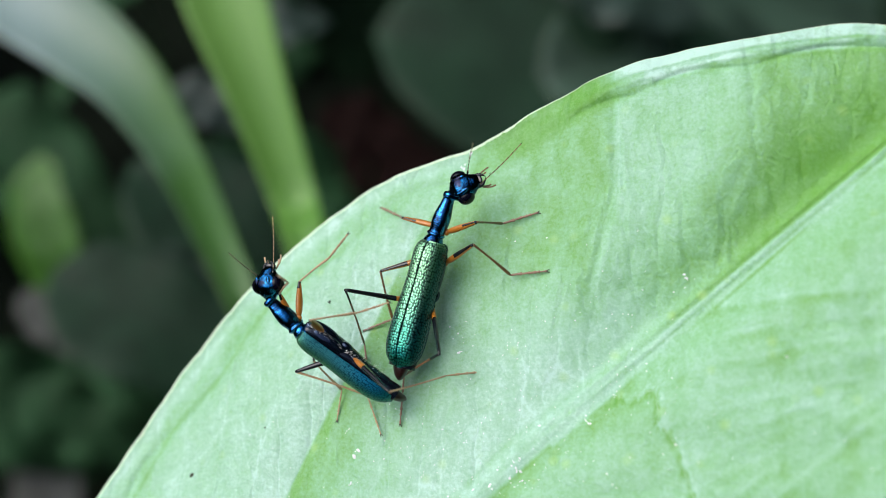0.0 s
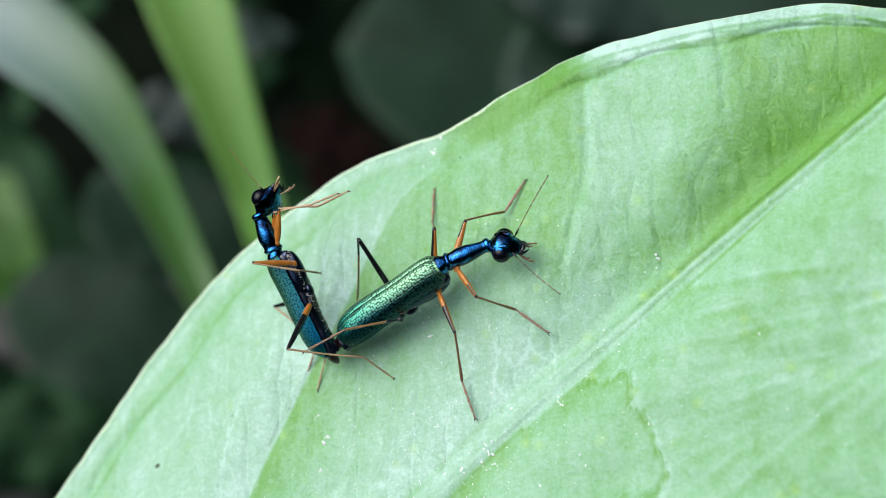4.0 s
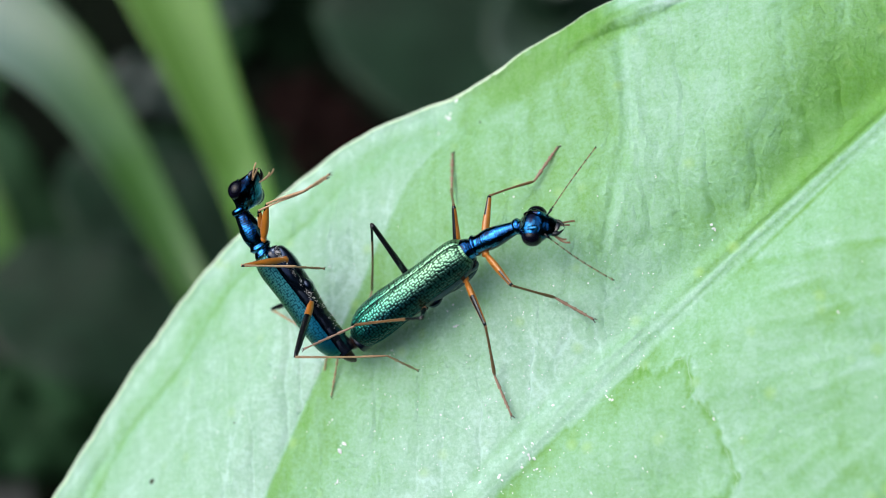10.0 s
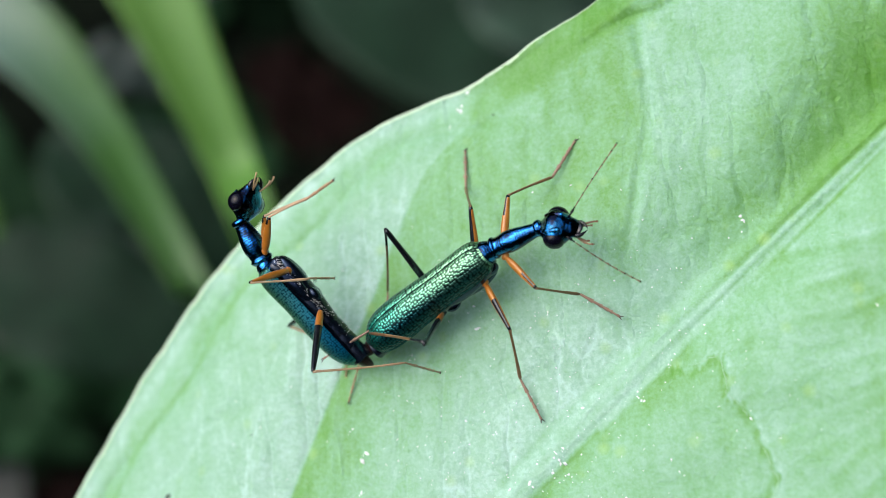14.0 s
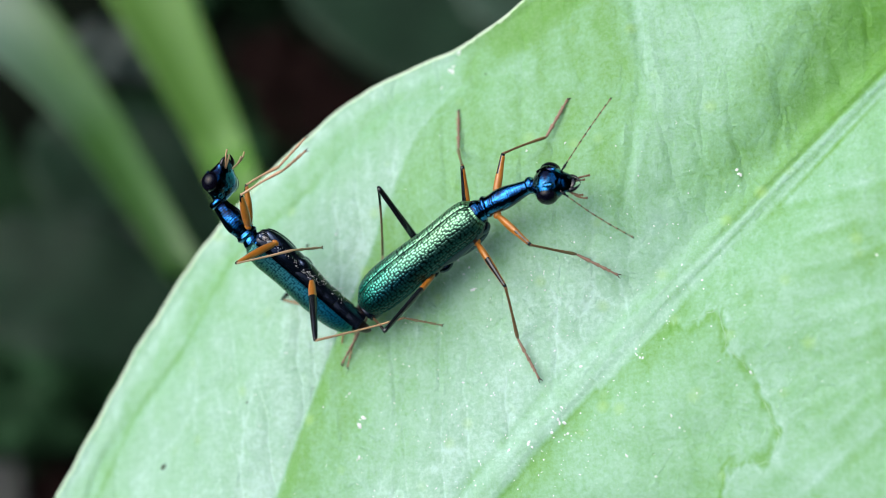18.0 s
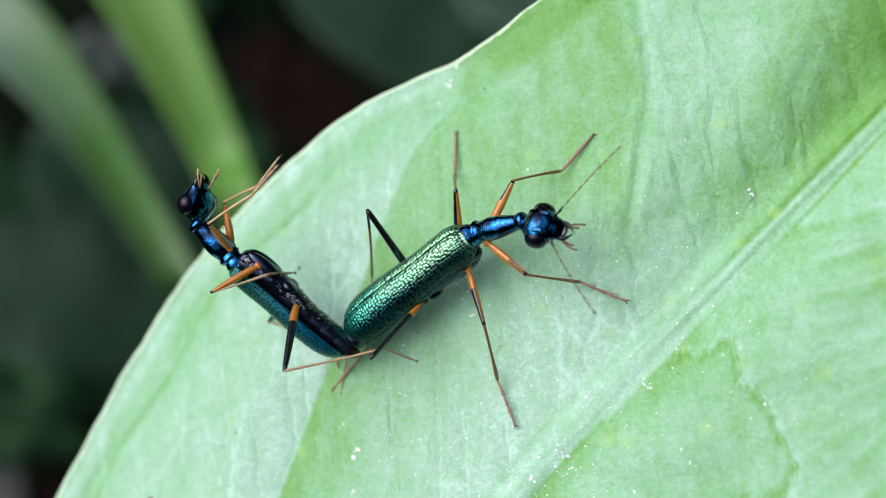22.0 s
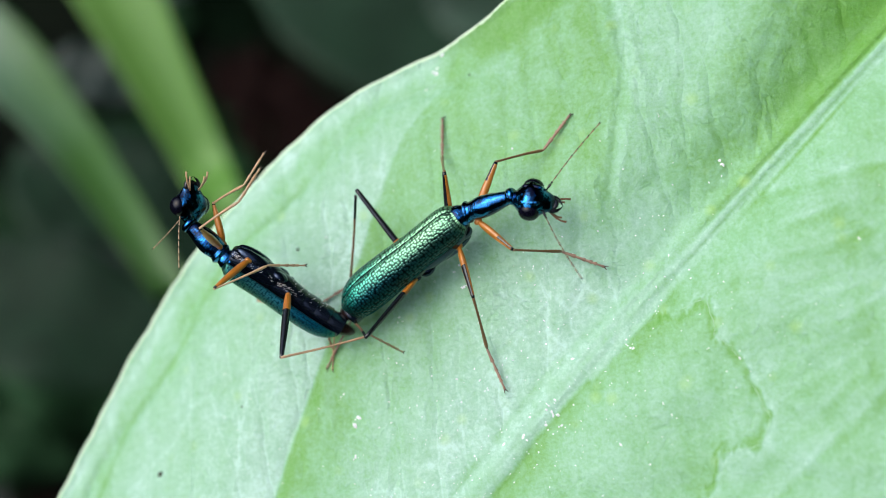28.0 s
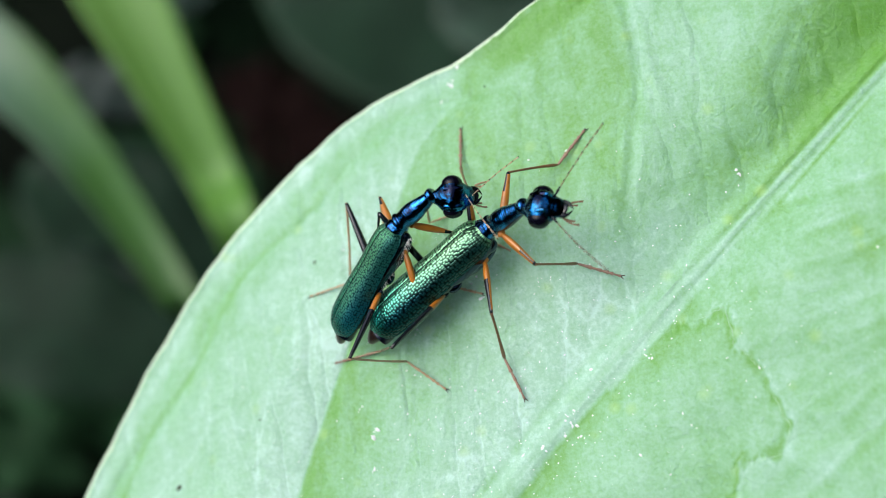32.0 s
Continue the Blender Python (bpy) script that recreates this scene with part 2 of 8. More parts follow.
def spline(knots, x):
    """Smooth curve through (x, y) knots."""
    if x <= knots[0][0]:
        return knots[0][1]
    for i in range(len(knots) - 1):
        (x0, y0), (x1, y1) = knots[i], knots[i + 1]
        if x <= x1:
            m0 = (y1 - knots[i - 1][1]) / (x1 - knots[i - 1][0]) if i else (y1 - y0) / (x1 - x0)
            m1 = (knots[i + 2][1] - y0) / (knots[i + 2][0] - x0) if i + 2 < len(knots) else (y1 - y0) / (x1 - x0)
            h, u = x1 - x0, (x - x0) / (x1 - x0)
            return ((2 * u**3 - 3 * u**2 + 1) * y0 + (u**3 - 2 * u**2 + u) * h * m0
                    + (3 * u**2 - 2 * u**3) * y1 + (u**3 - u**2) * h * m1)
    return knots[-1][1]


# ---- the leaf, millimetres in its own frame ----
RIB0, RIBD, RIBN = Vector((1.3, -14.7)), Vector((0.774, 0.634)), Vector((-0.634, 0.774))
HALF = [(-62, 0.2), (-56, 6), (-45, 11.5), (-32, 15.2), (-19.3, 17.95), (-11, 20.15), (-3.3, 21.5), (4.2, 21.32), (9.5, 20.2), (12.5, 18.75), (15, 17.6),
        (19.1, 16.55), (23, 15.45), (25.3, 14.35), (27.8, 12.8), (30.7, 10.65), (34.7, 7.4), (36, 5.9), (37.2, 4.0), (39, 2.2), (44, 1.2), (58, 0.2)]
EYE_MEAN = Vector((22.0, -16.0, 55.0))


def rib_bend(s):
    """The midrib is not quite straight: its offset across, at s along it."""
    return 0.35 * math.sin(s * 0.09 + 0.6) + 0.40 * smoothstep(-4, 6, s) + 0.10 * smoothstep(20, 31, s)


def relief(s, d):
    """Height of the blade at s along the midrib and d across it (towards the beetles' side)."""
    x, y = RIB0 + RIBD * s + RIBN * d
    half = max(spline(HALF, s), 0.3)
    e = d - rib_bend(s)
    z = -1.20 * math.exp(-((e / (3.6 if e > 0 else 2.4)) ** 2)) * smoothstep(-4, 20, s) - 0.22 * math.exp(-((e / 1.6) ** 2))
    z += 0.34 * math.exp(-((e / 0.55) ** 2)) - 0.13 * math.exp(-((e / 0.12) ** 2))
    if d > 1:
        inside = smoothstep(1.5, 7, d)
        # crease of a strong side vein below the beetles, the panel beyond it falls towards the margin
        fold = x - spline([(-16, -11.9), (-13.4, -10.5), (-10.6, -9.1), (-7.5, -7.5), (-3, -5.2), (3.8, -1.7), (6.5, 1.0)], y)
        low = smoothstep(0.5, -5.5, y)
        z += -0.10 * math.exp(-((fold / 0.4) ** 2)) * inside * low
        z += inside * (0.55 * smoothstep(0.6, -4.0, fold) - 0.9 * smoothstep(-3, -13, fold)) * (0.35 + 0.65 * low)
        # two more side veins bound quilted panels towards the tip
        two = x - spline([(-1, 9.2), (2.5, 10.1), (5.2, 10.7), (7.8, 10.7), (11, 10.5)], y)
        three = x - spline([(0.5, 17.6), (3.5, 18.4), (5.2, 18.7), (9.2, 18.7)], y)
        z += inside * (0.35 * smoothstep(-4.5, 0.0, two) * smoothstep(5.5, 0.0, two) - 0.16 * math.exp(-((two / 0.35) ** 2)))
        z += inside * (0.50 * smoothstep(-5.5, 0.0, three) * smoothstep(5.0, 0.0, three) - 0.03 * math.exp(-((three / 0.35) ** 2)))
        # fine raised veinlets that run from the midrib to the margin
        run = (x + 0.12 * (y - 5) + 1.1 * noise.noise(Vector((x * 0.22, y * 0.22, 7.0)))) / 1.25
        z += 0.045 * (1 - abs(math.sin(math.pi * run))) ** 2 * smoothstep(9, 17, s) * inside * (0.6 + 0.6 * noise.noise(Vector((x * 0.5, y * 0.3, 3.3))))
    else:
        # low ribs of the other half, leaving the midrib at an angle
        w = (y + 0.05 * (x - 12) + 1.2 * noise.noise(Vector((x * 0.12, y * 0.12, 8.0)))) / 3.1
        far = smoothstep(0.5, -3.5, d)
        z += far * 0.045 * math.sin(2 * math.pi * w)
        z += 0.05 * d * smoothstep(0, -6, d)
    # the margin: falls away by the notch, rolls up into a lip towards the tip
    if d > 0:
        g = half - d
        z += -1.0 * math.exp(-((g / 3.0) ** 2)) * smoothstep(22, 12, s) * smoothstep(-30, 6, s)
        lip = smoothstep(16.5, 24, s)
        z += lip * (-0.34 * math.exp(-((g / 0.6) ** 2)) + 0.16 * math.exp(-(((g - 1.1) / 0.45) ** 2)) - 0.09 * math.exp(-(((g - 1.9 - 0.25 * math.sin(s * 1.1)) / 0.22) ** 2)))
        z += -0.16 * math.exp(-(((g - 2.2 - 0.5 * math.sin(s * 0.5)) / 0.35) ** 2)) * smoothstep(20, 10, s)
        z += 0.10 * math.exp(-((g / 0.35) ** 2)) * (1 - lip)
    z += 0.26 * noise.noise(Vector((x * 0.13, y * 0.13, 0.3))) + 0.11 * noise.noise(Vector((x * 0.42, y * 0.30, 1.7)))
    z += 0.035 * noise.noise(Vector((x * 1.5, y * 1.1, 4.2)))
    return z


def leaf_point(s, d):
    """A point of the blade in its frame, mm; relief leans towards the mean line of sight, so that the outline keeps its place."""
    z = relief(s, d)
    x, y = RIB0 + RIBD * s + RIBN * d
    k = z / EYE_MEAN.z
    return Vector((x + (EYE_MEAN.x - x) * k, y + (EYE_MEAN.y - y) * k, z))


def leaf_height(x, y):
    """Height of the blade near (x, y), mm."""
    p = Vector((x, y)) - RIB0
    return relief(p.dot(RIBD), p.dot(RIBN))


# (height at x = 14.5, rise) of the veinlets on the other half
LOW_VEINS = [(-2.6, 0.05), (-4.4, 0.10), (-6.1, 0.16), (-7.5, 0.19), (-8.8, 0.23), (-10.1, 0.29), (-11.2, 0.36), (-12.8, 0.50), (-14.6, 0.68), (-16.6, 0.80), (-19.0, 0.9)]
# ragged border of a gnawed patch beside the midrib
GNAWED = [Vector(p) for p in ((10.3, -7.7), (11.7, -7.6), (12.9, -7.2), (13.1, -9.0), (14.0, -10.2), (14.4, -11.6), (14.9, -13.1), (14.35, -14.3), (12.6, -14.4), (11.6, -16.2))]


def gnaw_distance(q):
    """Distance to the border of the gnawed patch, below zero inside it."""
    best, sign = 99.0, 1.0
    for a, b in zip(GNAWED, GNAWED[1:]):
        d = b - a
        u = min(1.0, max(0.0, (q - a).dot(d) / d.length_squared))
        r = (q - a - d * u).length
        if r < best:
            best, sign = r, 1.0 if d.x * (q.y - a.y) - d.y * (q.x - a.x) > 0 else -1.0
    return best * sign


def wax_and_sheen_at(x, y):
    """Tone of the blade, pale above zero: wax, vein and gnaw marks, plus sheen and shade painted onto the panels
    between side veins.
    """
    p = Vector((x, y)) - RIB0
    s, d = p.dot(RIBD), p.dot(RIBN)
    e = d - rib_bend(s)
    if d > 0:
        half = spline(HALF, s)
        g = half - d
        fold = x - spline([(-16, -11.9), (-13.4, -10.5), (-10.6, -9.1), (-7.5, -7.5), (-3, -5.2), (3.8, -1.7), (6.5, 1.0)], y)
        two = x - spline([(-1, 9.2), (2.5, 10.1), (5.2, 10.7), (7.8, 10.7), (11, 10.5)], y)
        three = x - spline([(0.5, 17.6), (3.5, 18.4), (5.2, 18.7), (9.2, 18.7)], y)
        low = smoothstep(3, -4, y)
        # beyond the crease: the panel's sheen painted pale, greener towards the margin
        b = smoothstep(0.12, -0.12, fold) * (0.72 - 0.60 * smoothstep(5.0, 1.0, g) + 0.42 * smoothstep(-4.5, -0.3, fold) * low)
        # crease along the margin, its shade painted as a dark line
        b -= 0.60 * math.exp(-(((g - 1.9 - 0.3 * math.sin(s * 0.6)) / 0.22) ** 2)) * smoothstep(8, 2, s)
        # this side of the crease: shade painted green beside it, paler towards the midrib
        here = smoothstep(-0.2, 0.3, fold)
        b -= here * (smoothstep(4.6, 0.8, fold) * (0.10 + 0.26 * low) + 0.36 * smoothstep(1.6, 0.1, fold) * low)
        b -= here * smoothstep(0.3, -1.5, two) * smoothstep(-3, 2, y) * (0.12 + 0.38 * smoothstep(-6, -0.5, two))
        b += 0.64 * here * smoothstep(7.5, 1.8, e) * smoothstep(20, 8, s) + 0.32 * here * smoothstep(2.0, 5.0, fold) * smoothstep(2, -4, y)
        # painted sheen between the next two side veins, painted shade beyond and beside the midrib
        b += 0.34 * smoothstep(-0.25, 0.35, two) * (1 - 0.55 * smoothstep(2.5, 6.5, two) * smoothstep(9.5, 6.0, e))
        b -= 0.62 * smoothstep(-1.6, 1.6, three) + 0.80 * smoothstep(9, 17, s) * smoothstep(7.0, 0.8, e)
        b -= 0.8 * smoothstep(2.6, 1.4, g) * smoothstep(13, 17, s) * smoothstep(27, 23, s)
        # outer edge of the lip, painted near white where it catches the light
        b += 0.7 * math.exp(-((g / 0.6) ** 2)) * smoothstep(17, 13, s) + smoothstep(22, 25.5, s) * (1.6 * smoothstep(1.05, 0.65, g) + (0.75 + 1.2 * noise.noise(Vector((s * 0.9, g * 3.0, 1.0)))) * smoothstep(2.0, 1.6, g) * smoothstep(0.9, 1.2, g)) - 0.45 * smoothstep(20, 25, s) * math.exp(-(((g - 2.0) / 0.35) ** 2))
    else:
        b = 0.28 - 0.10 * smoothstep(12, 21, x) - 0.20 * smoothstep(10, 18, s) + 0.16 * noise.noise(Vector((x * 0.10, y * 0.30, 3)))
        # pale veinlets fan out from the midrib, each with a greener line beneath it
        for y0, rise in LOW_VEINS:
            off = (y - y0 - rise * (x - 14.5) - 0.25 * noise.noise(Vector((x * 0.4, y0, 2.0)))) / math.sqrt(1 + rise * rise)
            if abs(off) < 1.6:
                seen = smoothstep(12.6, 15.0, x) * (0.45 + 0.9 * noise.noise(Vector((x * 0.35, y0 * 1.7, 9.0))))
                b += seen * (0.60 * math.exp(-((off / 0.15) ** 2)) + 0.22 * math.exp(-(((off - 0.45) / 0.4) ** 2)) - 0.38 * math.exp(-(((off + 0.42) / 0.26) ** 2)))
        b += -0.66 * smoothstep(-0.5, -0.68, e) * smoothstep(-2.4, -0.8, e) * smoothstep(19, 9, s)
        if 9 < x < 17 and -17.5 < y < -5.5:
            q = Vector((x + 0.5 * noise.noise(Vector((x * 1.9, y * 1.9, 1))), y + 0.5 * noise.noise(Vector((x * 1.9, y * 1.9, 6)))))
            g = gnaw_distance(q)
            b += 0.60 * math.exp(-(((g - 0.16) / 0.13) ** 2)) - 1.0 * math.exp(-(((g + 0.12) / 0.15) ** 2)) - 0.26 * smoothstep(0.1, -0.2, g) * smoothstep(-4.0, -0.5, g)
    # the midrib: a pale band with a thin darker line, a greener line along each side of it
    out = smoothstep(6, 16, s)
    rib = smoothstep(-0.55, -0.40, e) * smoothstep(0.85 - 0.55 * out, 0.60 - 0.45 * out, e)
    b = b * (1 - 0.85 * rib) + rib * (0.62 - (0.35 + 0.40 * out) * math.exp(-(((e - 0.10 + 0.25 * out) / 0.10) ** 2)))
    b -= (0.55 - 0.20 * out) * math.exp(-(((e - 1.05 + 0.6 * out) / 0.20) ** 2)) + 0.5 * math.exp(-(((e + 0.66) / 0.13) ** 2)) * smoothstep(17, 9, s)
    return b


def margin(s):
    """Half width with the slight unevenness of the real margin."""
    return spline(HALF, s) + 0.16 * noise.noise(Vector((s * 0.45, 0, 2.0))) + 0.05 * noise.noise(Vector((s * 1.4, 0, 5.0)))


def build_leaf():
    top = tagged(new("leaf"), "broad pale green waxy leaf with a rolled pale margin", "leaf")
    top.matrix_world = LEAF
    rows, cols = 620, 330

    def place(i, j):
        s = -62 + 120 * i / (rows - 1)
        half = margin(s)
        v = -1 + 2 * j / (cols - 1)
        d = half * (abs(v) ** 0.9) * (1 if v > 0 else -1.15)
        return leaf_point(s, d) * MM

    v, f = sheet(rows, cols, place, 0.00030)
    me = mesh_of("blade", v, f, MAT_LEAF)
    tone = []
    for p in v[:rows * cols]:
        tone.append(wax_and_sheen_at(p.x / MM, p.y / MM))
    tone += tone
    me.attributes.new("wax_and_sheen", "FLOAT", "POINT").data.foreach_set("value", tone)
    shown = []
    for p in v:
        q = Vector((p.x, p.y)) / MM - RIB0
        shown.append(smoothstep(0.3, 1.5, q.dot(RIBN) - rib_bend(q.dot(RIBD))))
    me.attributes.new("veined", "FLOAT", "POINT").data.foreach_set("value", shown)
    part("blade", me, top)
    # pale thin margin on the beetles' side
    pts = []
    for i in range(260):
        s = -50 + 100 * i / 259
        half = margin(s)
        pts.append((leaf_point(s, half) + Vector((0, 0, -0.12))) * MM)
    rad = [0.00014 - 0.00005 * smoothstep(15, 25, -50 + 100 * i / 259) for i in range(260)]
    v, f = tube(pts, rad, 8)
    part("margin", mesh_of("margin", v, f, MAT_RIM), top, "pale rolled leaf margin")
    # stalk down to the soil, beyond the blade's base
    a = LEAF.inverted()
    base = (leaf_point(-61, 0)) * MM
    foot = a @ Vector((-0.09, -0.10, -0.01))
    pts = [base.lerp(foot, k / 11) + Vector((0, -0.02, 0.01)) * math.sin(math.pi * k / 11) for k in range(12)]
    v, f = tube(pts, [0.0012 + 0.0012 * k / 11 for k in range(12)], 10)
    part("leaf_stalk", mesh_of("leaf_stalk", v, f, MAT_BLADE), top)
    return top


LEAF_OB = build_leaf()


def on_leaf(x, y, up=0.0):
    """World place of a point seen at (x, y) of the blade's plane, up mm over the blade."""
    z = leaf_height(x, y)
    k = z / EYE_MEAN.z
    return LEAF @ (Vector((x + (EYE_MEAN.x - x) * k, y + (EYE_MEAN.y - y) * k, z + up)) * MM)


# ---- undergrowth behind ----
def ground():
    def place(i, j):
        u, v = (i / 60 - 0.5) * 2, (j / 60 - 0.5) * 2
        x, y = 8 * u * abs(u) ** 1.5, 8 * v * abs(v) ** 1.5
        return (x, y, 0.012 * noise.noise(Vector((x * 9, y * 9, 0))) + 0.05 * noise.noise(Vector((x * 0.8, y * 0.8, 3))) - 0.03)

    v, f = sheet(61, 61, place, 0.05)
    tagged(new("ground", mesh_of("ground", v, f, MAT_SOIL)), "soil of the forest floor, darkened for shade", "ground", kind="structure")


ground()


def forest():
    """Unseen shell for dark foliage, added to block the sky but for a gap."""
    gap = Vector((-0.48, 0.12, 0.85)).normalized()
    verts, faces, n, m = [], [], 40, 72
    side = gap.orthogonal().normalized()
    up = gap.cross(side)
    for i in range(n):
        a = radians(51) + (radians(150) - radians(51)) * i / (n - 1)
        for j in range(m):
            b = 2 * math.pi * j / m
            d = gap * math.cos(a) + (side * math.cos(b) + up * math.sin(b)) * math.sin(a)
            r = 3.6 * (1 + 0.22 * noise.noise(d * 3.1) + 0.16 * noise.noise(d * 9.0))
            p = d * r
            verts.append((p.x, p.y, max(p.z + 0.4, -0.4)))
    for i in range(n - 1):
        for j in range(m):
            a, b = i * m + j, i * m + (j + 1) % m
            faces.append((a, b, b + m, a + m))
    tagged(new("sky_blocker", mesh_of("sky_blocker", verts, faces, MAT_BLOCKER, False)), "unseen dark green shell that blocks the sky but for a gap", "foliage", kind="structure")


forest()


def strap_leaf(name, pts, widths, face, mat, label, cat="leaf"):
    """A long strap leaf with a channelled cross section, along world points in metres."""
    pts = [Vector(p) for p in pts]
    n, cols = 40, 13
    def along(u):
        k = u * (len(pts) - 1)
        return Vector([spline([(i, p[c]) for i, p in enumerate(pts)], k) for c in range(3)])
    def place(i, j):
        u, w = i / (n - 1), j / (cols - 1) * 2 - 1
        p, q = along(max(0, u - 0.01)), along(min(1, u + 0.01))
        d = (q - p).normalized()
        side = d.cross(Vector(face)).normalized()
        up = side.cross(d).normalized()
        half = spline([(k / (len(widths) - 1), x) for k, x in enumerate(widths)], u) / 2
        return along(u) + side * (w * half) + up * (half * 0.35 * w * w)
    v, f = sheet(n, cols, place, 0.0004)
    top = tagged(new(name), label, cat)
    part("blade", mesh_of("blade", v, f, mat), top)
    rib = [along(i / 24) + Vector((0, 0, -0.0006)) for i in range(25)]
    v, f = tube(rib, [0.0007] * 25, 6)
    part("midrib", mesh_of("midrib", v, f, mat), top)
    return top


def broad_leaf_mesh(name, mat, long=1.0, wide=0.5, droop=0.25, wave=0.05, seed=0):
    """An ovate leaf, 1 long, with a folded midrib, drooping tip and wavy margin."""
    n, cols = 22, 11

    def place(i, j):
        u, w = i / (n - 1), j / (cols - 1) * 2 - 1
        half = wide / 2 * (math.sin(math.pi * min(1, u ** 0.75)) ** 0.8 if 0 < u < 1 else 0.02)
        z = 0.10 * abs(w) * half * 2 - droop * u * u + wave * math.sin(u * 17 + seed) * abs(w) * half
        return (u * long, w * half, z)

    v, f = sheet(n, cols, place, 0.004)
    return mesh_of(name, v, f, mat)


def leaf_plant(name, me, m, size, stalk_to, label, mat):
    """One leaf on its stalk: blade at the pose m, scaled, the stalk bending down to the soil."""
    top = tagged(new(name), label, "leaf")
    top.matrix_world = m
    b = part("blade", me, top)
    b.scale = (size, size, size)
    inv = m.inverted()
    foot = inv @ Vector(stalk_to)
    pts = [foot * (k / 8) + Vector((0, 0, 1)) * (size * 0.10 * math.sin(math.pi * k / 8)) for k in range(9)]
    v, f = tube(pts, [size * 0.012] * 9, 6)
    part("leaf_stalk", mesh_of("leaf_stalk", v, f, mat), top)
    return top


strap_leaf("strap_leaf", [(-0.0513, 0.112, 0.3354), (-0.046, 0.1, 0.3282), (-0.0405, 0.0872, 0.3217), (-0.0355, 0.0757, 0.3152), (-0.0289, 0.0604, 0.3062), (-0.0226, 0.0443, 0.2967), (-0.012, 0.035, 0.15), (-0.008, 0.03, -0.03)],
           [0.014, 0.0140, 0.0132, 0.0102, 0.0074, 0.006, 0.005, 0.005], (0.10, -0.45, 0.9), MAT_BLADE, "fresh green strap leaf rising behind the broad leaf")
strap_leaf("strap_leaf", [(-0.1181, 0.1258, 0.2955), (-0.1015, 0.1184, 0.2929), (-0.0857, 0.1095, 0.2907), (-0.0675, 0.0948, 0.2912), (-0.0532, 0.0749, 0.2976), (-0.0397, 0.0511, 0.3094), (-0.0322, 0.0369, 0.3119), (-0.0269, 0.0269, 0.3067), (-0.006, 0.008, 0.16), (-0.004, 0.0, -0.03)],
           [0.012, 0.0165, 0.0175, 0.0140, 0.0092, 0.0062, 0.005, 0.004, 0.004, 0.004], (0.30, -0.40, 0.85), MAT_PALE, "pale grey-green strap leaf arching outwards, its sky sheen in the colour")

DARK_LEAF = broad_leaf_mesh("blade", MAT_DARK, wide=0.55)
BACK_LEAF = broad_leaf_mesh("blade", MAT_BACK, wide=0.6, droop=0.2, wave=0.12, seed=7)
DIM_LEAF = broad_leaf_mesh("blade", MAT_DIM, wide=0.5, droop=0.3, wave=0.25, seed=3)
DEEP_LEAF = broad_leaf_mesh("blade", MAT_DEEP, wide=0.5, droop=0.35, seed=2)
YOUNG_LEAF = broad_leaf_mesh("blade", MAT_YOUNG, wide=0.42, droop=0.3, seed=4)
BROWN_LEAF = broad_leaf_mesh("blade", MAT_BROWN, wide=0.6, droop=0.1, wave=0.2, seed=1)
GREY_LEAF = broad_leaf_mesh("blade", MAT_GREYLEAF, wide=0.45, droop=0.1, wave=0.15, seed=6)
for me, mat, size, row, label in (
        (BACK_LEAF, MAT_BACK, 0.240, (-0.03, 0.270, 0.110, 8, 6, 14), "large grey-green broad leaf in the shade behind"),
        (DIM_LEAF, MAT_DIM, 0.110, (-0.150, 0.130, 0.085, -6, 8, -10), "broad leaf low in the undergrowth, its green darkened for shade"),
        (DIM_LEAF, MAT_DIM, 0.095, (-0.115, 0.170, 0.095, 10, 4, 30), "broad leaf low in the undergrowth, its green darkened for shade"),
        (DIM_LEAF, MAT_DIM, 0.090, (-0.205, 0.215, 0.105, 4, -6, -35), "broad leaf low in the undergrowth, its green darkened for shade"),
        (DIM_LEAF, MAT_DIM, 0.100, (-0.200, 0.100, 0.070, 4, 10, 15), "broad leaf low in the undergrowth, its green darkened for shade"),
        (DIM_LEAF, MAT_DIM, 0.080, (-0.075, 0.150, 0.080, -12, 10, -60), "broad leaf low in the undergrowth, its green darkened for shade"),
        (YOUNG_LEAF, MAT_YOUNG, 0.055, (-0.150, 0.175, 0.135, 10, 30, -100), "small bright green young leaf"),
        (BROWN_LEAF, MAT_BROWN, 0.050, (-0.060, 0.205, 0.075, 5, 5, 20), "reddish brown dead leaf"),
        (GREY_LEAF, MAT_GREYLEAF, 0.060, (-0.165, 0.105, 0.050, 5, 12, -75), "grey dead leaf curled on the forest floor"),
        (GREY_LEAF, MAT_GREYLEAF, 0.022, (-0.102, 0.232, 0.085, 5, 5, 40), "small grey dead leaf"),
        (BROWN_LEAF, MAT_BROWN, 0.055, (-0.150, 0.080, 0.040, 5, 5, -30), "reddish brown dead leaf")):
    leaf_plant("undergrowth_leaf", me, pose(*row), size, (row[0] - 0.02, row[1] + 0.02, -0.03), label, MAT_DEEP)

